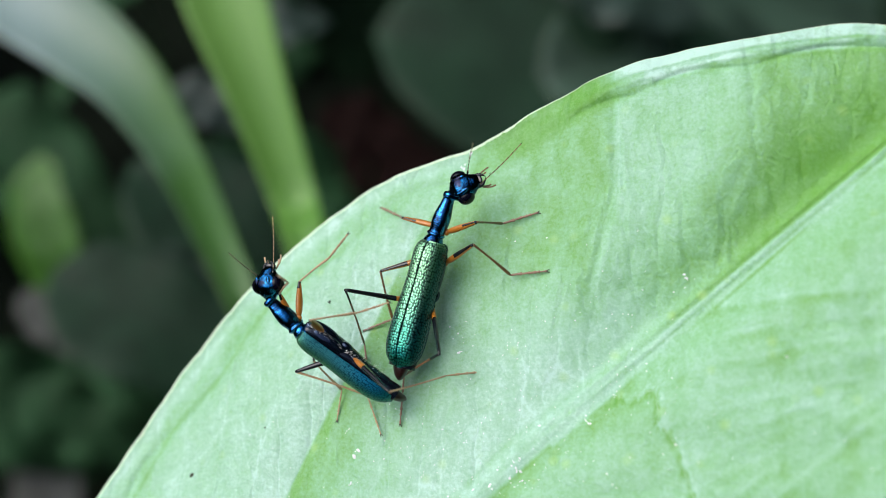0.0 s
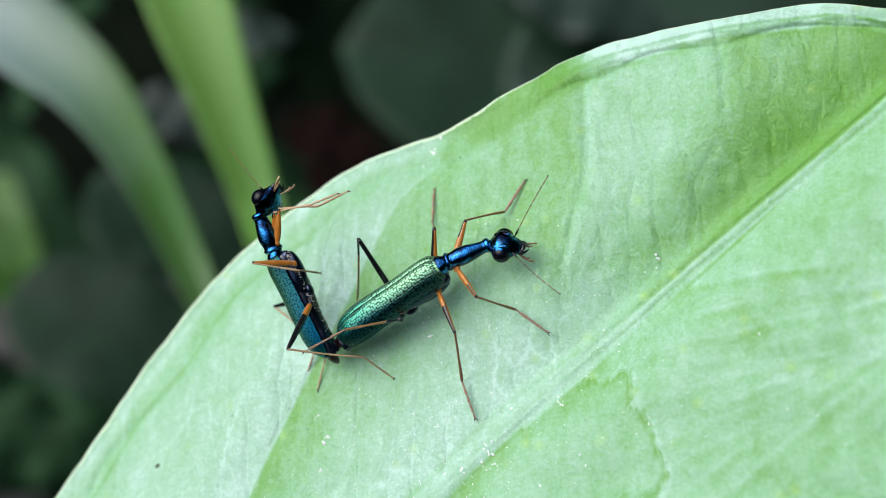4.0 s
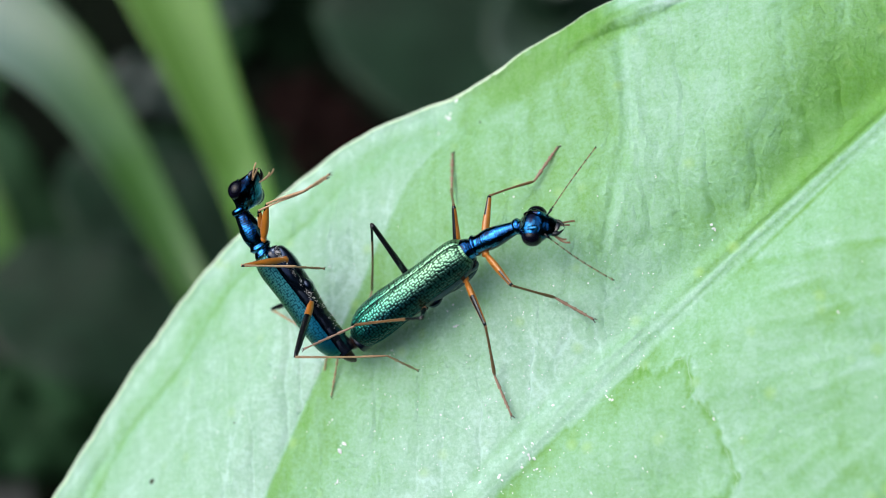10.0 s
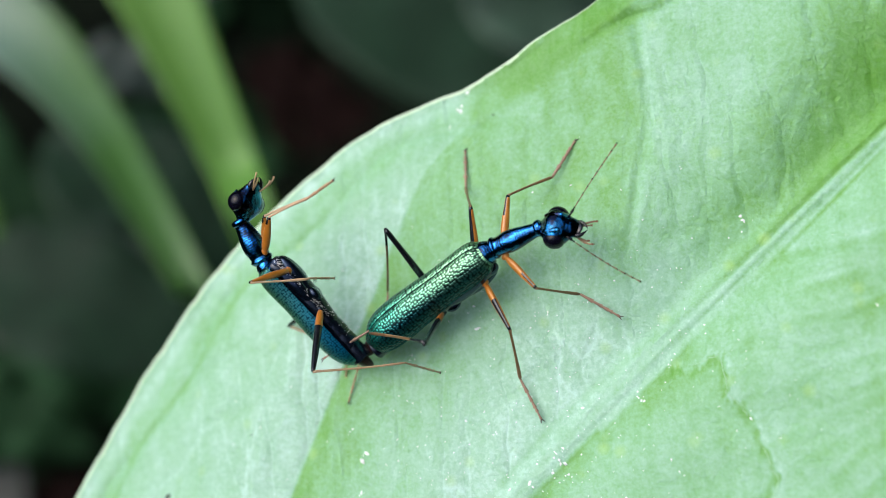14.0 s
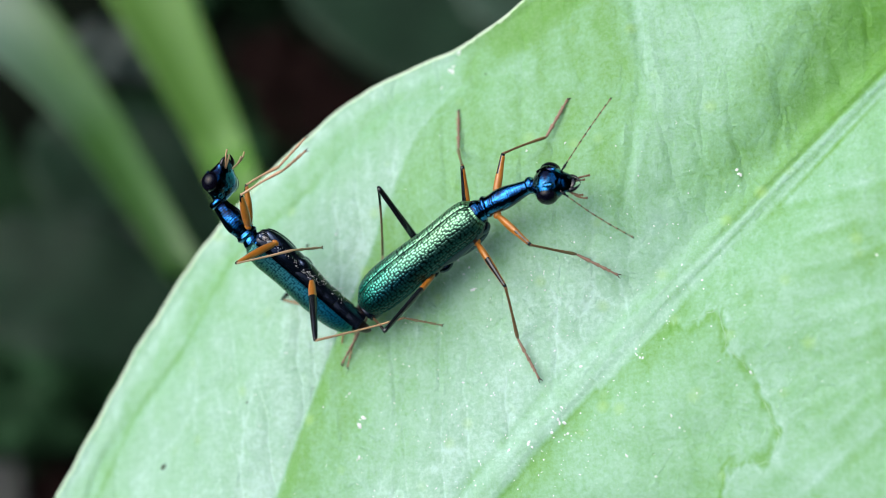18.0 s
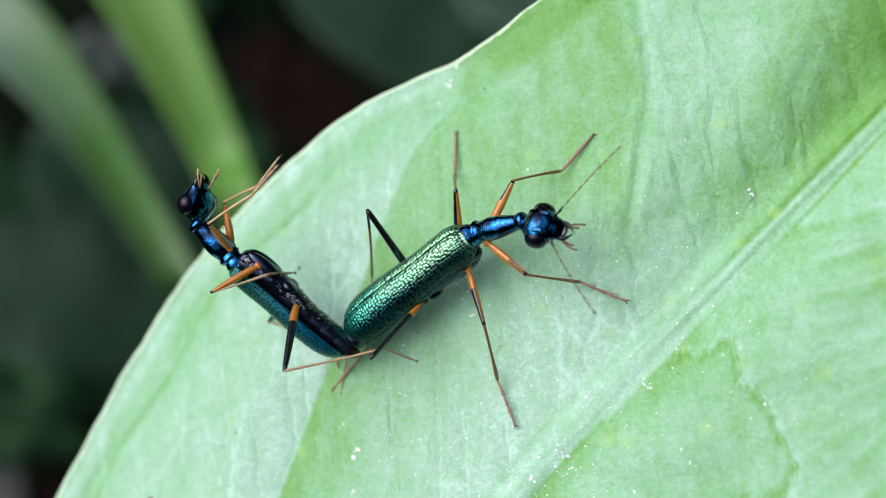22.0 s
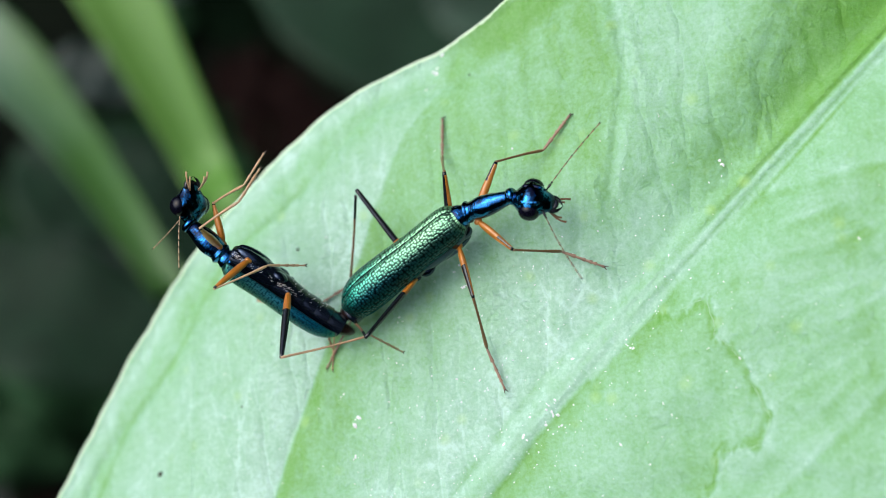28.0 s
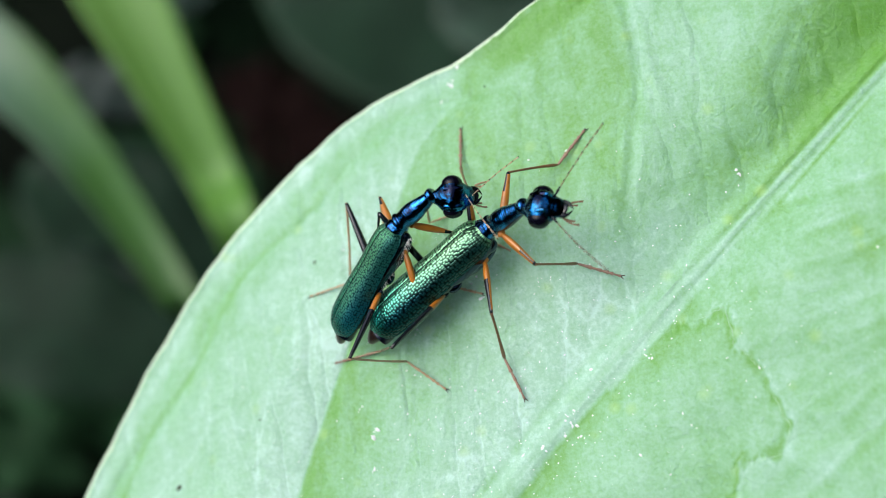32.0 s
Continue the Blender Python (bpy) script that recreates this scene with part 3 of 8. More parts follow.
HAZE_LEAF = broad_leaf_mesh("blade", MAT_HAZE, wide=0.6, droop=0.2, wave=0.15, seed=5)
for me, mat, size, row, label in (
        (DARK_LEAF, MAT_DARK, 0.140, (-0.033, 0.180, 0.198, 8, 4, -6), "broad leaf behind, its green darkened for shade"),
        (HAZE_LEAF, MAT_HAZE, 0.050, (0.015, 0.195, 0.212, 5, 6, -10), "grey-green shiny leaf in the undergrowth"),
        (BACK_LEAF, MAT_BACK, 0.090, (0.015, 0.170, 0.190, 10, 5, 20), "broad leaf behind, its green darkened for shade"),
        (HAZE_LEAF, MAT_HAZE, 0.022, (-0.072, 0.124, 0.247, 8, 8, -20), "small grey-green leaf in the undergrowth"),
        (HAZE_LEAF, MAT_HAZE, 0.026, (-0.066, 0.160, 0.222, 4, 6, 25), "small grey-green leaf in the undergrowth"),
        (DARK_LEAF, MAT_DARK, 0.060, (-0.100, 0.085, 0.225, 5, 5, -20), "broad leaf behind, its green darkened for shade"),
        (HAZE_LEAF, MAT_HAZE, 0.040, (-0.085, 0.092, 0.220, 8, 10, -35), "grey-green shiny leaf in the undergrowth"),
        (DARK_LEAF, MAT_DARK, 0.070, (-0.090, 0.122, 0.215, -5, 8, -30), "broad leaf behind, its green darkened for shade"),
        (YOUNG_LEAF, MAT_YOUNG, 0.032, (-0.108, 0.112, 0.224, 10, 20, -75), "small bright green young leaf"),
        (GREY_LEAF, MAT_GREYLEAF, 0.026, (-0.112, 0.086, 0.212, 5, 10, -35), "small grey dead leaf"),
        (DIM_LEAF, MAT_DIM, 0.038, (-0.115, 0.068, 0.195, 5, 5, -25), "broad leaf low in the undergrowth, its green darkened for shade"),
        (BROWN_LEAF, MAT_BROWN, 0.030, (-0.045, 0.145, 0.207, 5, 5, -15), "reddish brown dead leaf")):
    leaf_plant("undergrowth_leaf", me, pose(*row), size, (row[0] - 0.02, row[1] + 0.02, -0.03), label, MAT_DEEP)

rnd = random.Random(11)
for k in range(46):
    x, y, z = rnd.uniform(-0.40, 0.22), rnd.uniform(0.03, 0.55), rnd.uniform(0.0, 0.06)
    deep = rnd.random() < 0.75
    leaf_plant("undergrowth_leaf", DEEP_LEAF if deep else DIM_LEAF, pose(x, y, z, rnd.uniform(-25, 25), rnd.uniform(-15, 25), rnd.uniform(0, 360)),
               rnd.uniform(0.06, 0.13), (x, y, -0.04), "undergrowth leaf, its green darkened for deep shade" if deep else "broad leaf low in the undergrowth, its green darkened for shade", MAT_DEEP if deep else MAT_DIM)


# ---- the beetles: slender tiger beetles, built in millimetres with x ahead, y to the left, z up ----
def shell_material(name, front, rear, edge, cell):
    """Metallic wing case: pitted, with colour that runs from the shoulders to the tip and the sides, highlight and
    shade painted in.
    """
    m, n, l, b = material(name)
    v = coords(n, l, (1000, 1000, 1000))
    sep = n.new("ShaderNodeSeparateXYZ")
    l.new(v, sep.inputs[0])
    wob = noise_tex(n, l, v, 0.6, 3.0)
    run = maths(n, l, "ADD", maths(n, l, "MULTIPLY", sep.outputs["X"], 0.125), maths(n, l, "MULTIPLY", wob, 0.35))
    col = ramp(n, l, maths(n, l, "ADD", run, 0.85), [(0.15, rear), (0.75, front), (1.0, front)])
    # the sides take the edge colour, their shade painted in
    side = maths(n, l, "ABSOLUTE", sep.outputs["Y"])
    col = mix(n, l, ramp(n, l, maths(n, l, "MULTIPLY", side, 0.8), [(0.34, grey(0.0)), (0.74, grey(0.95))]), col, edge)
    # rows of pits over the unrolled shell
    span = n.new("ShaderNodeAttribute")
    span.attribute_name = "span"
    pits = n.new("ShaderNodeTexVoronoi")
    pits.voronoi_dimensions = "2D"
    pits.feature = "F1"
    pits.inputs["Scale"].default_value = cell
    pits.inputs["Randomness"].default_value = 0.6
    l.new(span.outputs["Vector"], pits.inputs["Vector"])
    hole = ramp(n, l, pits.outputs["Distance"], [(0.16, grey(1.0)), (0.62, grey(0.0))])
    # gaps between the bumps are darkened in colour, as shade would
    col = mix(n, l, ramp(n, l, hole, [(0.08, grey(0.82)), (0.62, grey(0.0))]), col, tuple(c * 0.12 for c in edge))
    # dark seam where the cases meet
    across = n.new("ShaderNodeSeparateXYZ")
    l.new(span.outputs["Vector"], across.inputs[0])
    seam = ramp(n, l, maths(n, l, "ABSOLUTE", across.outputs["Y"]), [(0.014, grey(0.85)), (0.036, grey(0.0))])
    col = mix(n, l, seam, col, (0.002, 0.02, 0.02))
    l.new(col, b.inputs["Base Color"])
    b.inputs["Metallic"].default_value = 1.0
    b.inputs["Roughness"].default_value = 0.34
    b.inputs["Coat Weight"].default_value = 0.12
    b.inputs["Coat Roughness"].default_value = 0.2
    l.new(bump(n, l, hole, 0.60, 0.00004), b.inputs["Normal"])
    return m


def armour_material(name, color, other, rings):
    """Metallic dark blue armour, finely wrinkled across."""
    m, n, l, b = material(name)
    v = coords(n, l, (1000, 1000, 1000))
    wob, fine = noise_tex(n, l, v, 1.1, 4.0), noise_tex(n, l, v, 9.0, 4.0)
    dents = bump(n, l, noise_tex(n, l, v, 2.2, 2.0), 0.6, 0.00012)
    # bright blue patches in the near-black colour imitate glints
    l.new(ramp(n, l, wob, [(0.42, color), (0.60, other)]), b.inputs["Base Color"])
    b.inputs["Metallic"].default_value, b.inputs["Roughness"].default_value = 1.0, 0.10
    b.inputs["Coat Weight"].default_value = 0.3
    if not rings:
        l.new(bump(n, l, fine, 0.3, 0.00003, dents), b.inputs["Normal"])
        return m
    wave = n.new("ShaderNodeTexWave")
    wave.inputs["Scale"].default_value = rings
    wave.inputs["Distortion"].default_value = 5.0
    wave.inputs["Detail"].default_value = 3.0
    l.new(v, wave.inputs["Vector"])
    l.new(bump(n, l, wave.outputs["Fac"], 0.14, 0.00006, bump(n, l, fine, 0.25, 0.00003, dents)), b.inputs["Normal"])
    return m


def glossy(name, color, rough=0.25, metal=0.0, coat=0.4, spread=0.3):
    return simple(name, color, rough, metal, spread, 2500.0, coat, 0.000012)


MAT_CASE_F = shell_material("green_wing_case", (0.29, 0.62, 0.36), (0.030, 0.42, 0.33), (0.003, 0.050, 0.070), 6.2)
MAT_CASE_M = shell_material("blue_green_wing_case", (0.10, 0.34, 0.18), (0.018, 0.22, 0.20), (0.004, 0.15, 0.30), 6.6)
MAT_ARMOUR = armour_material("dark_blue_armour", (0.003, 0.010, 0.045), (0.012, 0.150, 0.40), 2.6)
MAT_HEAD = armour_material("dark_blue_head", (0.002, 0.006, 0.028), (0.010, 0.160, 0.38), 0)
MAT_EYE = simple("violet_black_eye", (0.003, 0.003, 0.008), 0.12, 0.0, 0.3, 2500.0, 0.0, 0.000012, 0.22)
MAT_BELLY = glossy("blue_black_belly", (0.008, 0.014, 0.028), 0.22, 0.55)
MAT_BREAST = glossy("blue_black_breast", (0.016, 0.030, 0.060), 0.14, 0.85)
MAT_TAIL = glossy("brown_black_tail", (0.020, 0.008, 0.007), 0.3)
MAT_ORANGE = glossy("orange_leg", (0.42, 0.155, 0.018), 0.32)
MAT_BLACK = glossy("black_leg", (0.010, 0.012, 0.016), 0.22, 0.3)
MAT_SHIN = glossy("brown_shin", (0.17, 0.088, 0.036), 0.35)
MAT_STRAW = glossy("straw_shin", (0.46, 0.30, 0.17), 0.4)
MAT_FOOT = glossy("pinkish_foot", (0.30, 0.18, 0.125), 0.45)
MAT_CLAW = glossy("dark_claw", (0.05, 0.025, 0.02), 0.3)
MAT_HAIR = glossy("pale_hair", (0.80, 0.79, 0.76), 0.6)


def loft(rings, sides=20, mat=None, name="part", k=1.0, slim=1.0):
    """A closed body through rings of (x, z, half width, half height), mm."""
    verts, faces = [], []
    for x, z, w, h in rings:
        for i in range(sides):
            a = 2 * math.pi * i / sides
            verts.append(Vector((x, w * slim * math.sin(a), z + h * math.cos(a))) * (MM * k))
    for r in range(len(rings) - 1):
        for i in range(sides):
            a, b = r * sides + i, r * sides + (i + 1) % sides
            faces.append((a, a + sides, b + sides, b))
    faces.append(tuple(range(sides)))
    faces.append(tuple((len(rings) - 1) * sides + i for i in range(sides - 1, -1, -1)))
    return mesh_of(name, verts, faces, mat)


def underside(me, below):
    """Gives the lower faces of a body part the black of the belly, painting their shade."""
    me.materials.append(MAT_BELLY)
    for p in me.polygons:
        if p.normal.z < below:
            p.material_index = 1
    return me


def fine_rings(knots, count):
    """Rings by smooth curves through knots of (x, z, w, h)."""
    out = []
    for i in range(count):
        u = (len(knots) - 1) * i / (count - 1)
        out.append(tuple(spline([(j, kn[c]) for j, kn in enumerate(knots)], u) for c in range(4)))
    return out


CASE_LONG = 7.75
CASE_W = [(0, 0.74), (0.04, 0.98), (0.1, 1.06), (0.3, 1.05), (0.5, 1.14), (0.72, 1.27), (0.86, 1.22), (0.94, 0.98), (0.985, 0.55), (1, 0.25)]
CASE_H = [(0, 0.62), (0.04, 0.85), (0.12, 0.98), (0.35, 0.98), (0.6, 1.06), (0.82, 1.0), (0.93, 0.72), (1, 0.28)]


def wing_case(side, mat, k, slim):
    """One wing case: a curved shell from the seam over the back and down the flank."""
    n, cols = 60, 22

    def place(i, j, grow=0.0):
        u, w = i / (n - 1), j / (cols - 1)
        half, high = spline(CASE_W, u) * slim + grow, spline(CASE_H, u) + grow
        a = radians(112 if slim > 0.9 else 97) * w
        seam = 0.07 * math.exp(-((w / 0.035) ** 2))
        flange = 0.04 * smoothstep(0.9, 1.0, w)
        y = (half + flange) * math.sin(a) ** 0.92 + 0.008
        return Vector((-CASE_LONG * u, side * y, high * math.cos(a) - seam + 0.02)) * (MM * k)

    outer = [place(i, j) for i in range(n) for j in range(cols)]
    inner = [place(i, j, -0.09) for i in range(n) for j in range(cols)]
    c, at, faces = n * cols, lambda i, j: i * cols + j, []
    for i in range(n - 1):
        for j in range(cols - 1):
            q = (at(i, j), at(i + 1, j), at(i + 1, j + 1), at(i, j + 1))
            faces += [q, tuple(x + c for x in reversed(q))] if side < 0 else [tuple(reversed(q)), tuple(x + c for x in q)]
    ring = [at(i, 0) for i in range(n)] + [at(n - 1, j) for j in range(1, cols)]
    ring += [at(i, cols - 1) for i in range(n - 2, -1, -1)] + [at(0, j) for j in range(cols - 2, 0, -1)]
    for p, q in zip(ring, ring[1:] + ring[:1]):
        faces.append((p, q, q + c, p + c))
    me = mesh_of("wing_case", outer + inner, faces, mat)
    flat = []
    for i in range(n):
        for j in range(cols):
            flat += [CASE_LONG * i / (n - 1), side * 1.1 * radians(112) * j / (cols - 1), 0.0]
    me.attributes.new("span", "FLOAT_VECTOR", "POINT").data.foreach_set("vector", flat + flat)
    return me


def ball(name, mat, centre, radii, k, rings=14, sides=18):
    cx, cy, cz = centre
    verts, faces = [], []
    for r in range(rings + 1):
        a = math.pi * (0.02 + 0.96 * r / rings)
        for i in range(sides):
            b = 2 * math.pi * i / sides
            verts.append(Vector((cx + radii[0] * math.cos(a), cy + radii[1] * math.sin(a) * math.cos(b), cz + radii[2] * math.sin(a) * math.sin(b))) * (MM * k))
    for r in range(rings):
        for i in range(sides):
            a, b = r * sides + i, r * sides + (i + 1) % sides
            faces.append((a, b, b + sides, a + sides))
    faces += [tuple(range(sides - 1, -1, -1)), tuple(rings * sides + i for i in range(sides))]
    return mesh_of(name, verts, faces, mat)


def limb_mesh(name, long, profile, mats, cut, k, bow=0.0, sides=10):
    """A limb along x from its joint: profile of (share of length, radius mm); mats change at the shares in cut."""
    n = 22
    pts = [Vector((long * i / (n - 1), 0, bow * math.sin(math.pi * i / (n - 1)))) * (MM * k) for i in range(n)]
    rad = [spline(profile, i / (n - 1)) * MM * k for i in range(n)]
    v, f = tube(pts, rad, sides, 0.82)
    me = mesh_of(name, v, f, mats[0])
    for x in mats[1:]:
        me.materials.append(x)
    for p in me.polygons:
        u = sum(v[i].x for i in p.vertices) / len(p.vertices) / (long * MM * k)
        p.material_index = sum(u > c for c in cut)
    return me


def streak(me, slot, keep):
    """Turns the faces on the upper side, within the shares of length in keep, to another material."""
    xs = [w.co.x for w in me.vertices]
    lo, hi = min(xs), max(xs)
    for p in me.polygons:
        u = (p.center.x - lo) / (hi - lo)
        if p.normal.z > keep[2] and keep[0] < u < keep[1]:
            p.material_index = slot
    return me


def foot_mesh(long, k, mat, stout=1.0):
    """Tarsus: five little segments, the last one with two claws."""
    verts, faces = [], []
    x = 0.0
    for share, r in ((0.34, 0.085), (0.22, 0.08), (0.16, 0.085), (0.10, 0.085), (0.18, 0.06)):
        d = long * share
        pts = [Vector((x + d * u, 0, 0)) * (MM * k) for u in (0.0, 0.15, 0.6, 0.95, 1.0)]
        v, f = tube(pts, [c * r * stout * MM * k for c in (0.6, 0.75, 0.85, 1.25, 0.8)], 8, 0.8)
        faces += [tuple(q + len(verts) for q in g) for g in f]
        verts += v
        x += d
    split = len(faces)
    for s in (-1, 1):
        pts = [Vector((x + 0.20 * u, s * 0.09 * math.sin(u * 1.9), -0.10 * u * u)) * (MM * k) for u in (0, 0.35, 0.7, 1.0)]
        v, f = tube(pts, [c * MM * k for c in (0.035, 0.03, 0.022, 0.008)], 6)
        faces += [tuple(q + len(verts) for q in g) for g in f]
        verts += v
    me = mesh_of("tarsus", verts, faces, mat)
    me.materials.append(MAT_CLAW)
    for i in range(split, len(me.polygons)):
        me.polygons[i].material_index = 1
    return me


# femur, tibia and tarsus of the front, middle and hind legs, mm
LEGS = {"front": (2.4, 2.8, 2.2), "middle": (2.9, 3.2, 2.2), "hind": (4.6, 5.3, 2.9)}


def build_beetle(name, label, k, case, shin, hairs):
    """Returns the thing and a table of the parts that move on it."""
    top = tagged(new(name), label, "beetle", group="pair of tiger beetles")
    slim = 0.83 if hairs else 0.93
    p = {}
    for side in (1, -1):
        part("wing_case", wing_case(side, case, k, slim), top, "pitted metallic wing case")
    part("belly", loft(fine_rings([(0.1, -0.35, 0.45, 0.35), (-0.3, -0.42, 0.82, 0.66), (-1.6, -0.50, 0.92, 0.78), (-3.2, -0.46, 0.90, 0.74), (-5.2, -0.30, 0.96, 0.62),
                                   (-6.8, -0.22, 0.82, 0.55), (-7.6, -0.2, 0.5, 0.40), (-7.9, -0.22, 0.25, 0.22)], 40), 20, MAT_BELLY, "belly", k, slim), top, "black glossy belly")
    for i in range(5):
        x = -2.9 - 0.95 * i
        w, h, z = 0.905 + 0.02 * i - 0.07 * (i == 4), 0.605 + 0.003 * i, -0.39 + 0.022 * i
        me = loft(fine_rings([(x + 0.04, z, w - 0.03, h - 0.03), (x - 0.3, z, w + 0.012, h + 0.010), (x - 0.8, z, w + 0.028, h + 0.024), (x - 0.98, z, w + 0.026, h + 0.022), (x - 1.0, z, w - 0.02, h - 0.02)], 12), 20, MAT_BELLY, "belly_plate", k, slim)
        part("belly_plate", me, top)
    # breast plates and the plates of the hind hips, bulging from the underside
    for sgn in (1, -1):
        part("breast_plate", ball("breast_plate", MAT_BREAST, (-1.35, sgn * 0.36 * slim, -0.92), (1.25, 0.42, 0.42), k, 12, 16), top, "glossy blue-black breast plate")
        part("side_plate", ball("side_plate", MAT_BREAST, (-1.9, sgn * 0.82 * slim, -0.52), (1.30, 0.16, 0.40), k, 12, 14), top)
        part("hip_plate", ball("hip_plate", MAT_BREAST, (-3.05, sgn * 0.46 * slim, -0.94), (0.50, 0.44, 0.30), k, 10, 14), top)
        part("shoulder_plate", ball("shoulder_plate", MAT_BREAST, (-0.35, sgn * 0.50 * slim, -0.60), (0.45, 0.30, 0.36), k, 10, 12), top)
    part("tail_tip", loft(fine_rings([(-7.2, -0.2, 0.62, 0.45), (-7.9, -0.25, 0.46, 0.36), (-8.3, -0.34, 0.28, 0.24), (-8.5, -0.4, 0.08, 0.08)], 16), 16, MAT_TAIL, "tail_tip", k), top, "brown-black tail tip")
    part("shoulder_collar", loft(fine_rings([(0.45, 0.0, 0.42, 0.42), (0.25, 0.02, 0.56, 0.54), (0.0, 0.05, 0.62, 0.60), (-0.35, 0.0, 0.6, 0.55)], 18), 20, MAT_ARMOUR, "shoulder_collar", k), top, "blue metallic collar")
    # neck shield, from the waist forward: bottle-shaped, pinched behind the head
    wide, deep = (1.12, 1.30) if hairs else (1.04, 1.06)
    neck = [(0.0, 0, 0.40, 0.40), (0.22, 0, 0.55, 0.52), (0.40, 0, 0.46, 0.45), (0.6, 0, 0.47, 0.47), (1.0, 0, 0.53, 0.53), (1.5, 0, 0.50, 0.50), (2.05, 0, 0.40, 0.41),
            (2.45, 0, 0.34, 0.35), (2.6, 0, 0.40, 0.40), (2.78, 0, 0.40, 0.40), (2.9, 0, 0.30, 0.30)]
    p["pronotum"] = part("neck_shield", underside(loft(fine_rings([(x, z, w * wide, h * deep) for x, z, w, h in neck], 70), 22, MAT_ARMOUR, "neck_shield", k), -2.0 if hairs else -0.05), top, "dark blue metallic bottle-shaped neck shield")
    big = 1.12 if hairs else 1.0
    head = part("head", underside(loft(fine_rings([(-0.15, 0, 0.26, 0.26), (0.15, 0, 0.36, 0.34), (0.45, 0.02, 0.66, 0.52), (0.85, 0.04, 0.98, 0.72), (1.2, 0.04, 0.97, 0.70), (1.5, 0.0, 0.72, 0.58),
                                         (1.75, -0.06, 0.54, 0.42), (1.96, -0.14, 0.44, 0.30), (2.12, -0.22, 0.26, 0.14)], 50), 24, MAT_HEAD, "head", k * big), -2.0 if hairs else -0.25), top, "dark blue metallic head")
    p["head"] = head
    for s in (1, -1):
        part("eye", ball("eye", MAT_EYE, (1.0, s * 0.66, 0.06), (0.52, 0.42, 0.52), k * big), head, "bulging violet-black eye")
        part("brow_ridge", ball("brow_ridge", MAT_HEAD, (1.05, s * 0.42, 0.56), (0.52, 0.18, 0.14), k * big, 8, 10), head)
        pts = [Vector((1.85 + 0.62 * u, s * (0.30 + 0.12 * math.sin(u * 2.6) - 0.34 * u * u), -0.22 - 0.14 * u)) * (MM * k * big) for u in (0, 0.2, 0.4, 0.6, 0.8, 1.0)]
        v, f = tube(pts, [c * MM * k * big for c in (0.15, 0.14, 0.12, 0.09, 0.055, 0.012)], 8)
        part("mandible", mesh_of("mandible", v, f, MAT_BLACK), head, "dark curved mandible")
        for length, out in ((0.95, 0.40), (0.70, 0.20)):
            pts = [Vector((1.75 + length * u, s * (0.22 + out * math.sin(u * 1.7)), -0.40 - 0.35 * math.sin(u * 1.6))) * (MM * k * big) for u in (0, 0.25, 0.5, 0.75, 1.0)]
            v, f = tube(pts, [c * MM * k * big for c in (0.050, 0.045, 0.055, 0.045, 0.055)], 6)
            part("palp", mesh_of("palp", v, f, MAT_STRAW if hairs else MAT_SHIN), head)
        # feeler: eleven ringed segments, the first ones blue-black
        pts, rad, x = [], [], 0.0
        for i in range(11):
            d, r = (0.42, 0.06) if i == 0 else (0.12, 0.05) if i == 1 else (0.40, 0.030 + 0.003 * (i > 4))
            for u, c in ((0.0, 0.6), (0.3, 0.75), (0.8, 1.25), (0.97, 0.8)):
                q = x + u * d
                pts.append(Vector((q, s * 0.10 * math.sin(q * 0.75), 0)) * (MM * k))
                rad.append(c * r * MM * k)
            x += d
        v, f = tube(pts, rad, 7)
        me = mesh_of("antenna", v, f, MAT_STRAW if hairs else MAT_SHIN)
        me.materials.append(MAT_BLACK)
        for q in me.polygons:
            ring = min(q.index // 7, 42)
            q.material_index = 1 if ring < 6 or ring % 4 == 2 else 0
        p["antenna", s] = part("antenna", me, head, "thin ringed antenna")
        p["antenna", s].location = Vector((1.62, s * 0.50, 0.12)) * (MM * k)
    part("labrum", ball("labrum", MAT_BLACK, (2.06, 0, -0.18), (0.24, 0.34, 0.10), k * big, 8, 12), head)
    lean = 1.0 if hairs else 0.80
    for leg, (lf, lt, ls) in LEGS.items():
        if leg == "hind":
            fem = limb_mesh("femur", lf, [(0, 0.12 * lean), (0.12, 0.21 * lean), (0.4, 0.225 * lean), (0.75, 0.18 * lean), (0.95, 0.13), (1, 0.10)], (MAT_ORANGE, MAT_BLACK), (0.30,), k)
            tib = limb_mesh("tibia", lt, [(0, 0.10), (0.05, 0.085), (0.5, 0.068), (0.95, 0.08), (1, 0.06)], (MAT_BLACK if not hairs else MAT_STRAW, shin), (0.25,), k, 0.05)
        else:
            fem = streak(limb_mesh("femur", lf, [(0, 0.12 * lean), (0.15, 0.22 * lean), (0.45, 0.245 * lean), (0.75, 0.18 * lean), (0.95, 0.115), (1, 0.09)], (MAT_ORANGE, MAT_BLACK), (0.95,), k, 0.0, 16), 1, (0.8, 1.0, 0.8) if hairs else (0.55, 1.0, 0.86) if leg == "front" else (0.38, 1.0, 0.74))
            tib = limb_mesh("tibia", lt, [(0, 0.09), (0.06, 0.072), (0.5, 0.07), (0.93, 0.10), (1, 0.06)], (shin, shin if hairs else MAT_SHIN), (0.5,), k, 0.04)
        tar = foot_mesh(ls, k, MAT_FOOT if not hairs else MAT_STRAW, 1.1 if not hairs else 1.0)
        hip = ball("hip", MAT_ORANGE if leg != "hind" else MAT_BELLY, (0, 0, 0), (0.22, 0.17, 0.17), k, 8, 10)
        for s in (1, -1):
            p[leg, s] = [part("femur", fem, top), part("tibia", tib, top), part("tarsus", tar, top), part("hip", hip, top)]
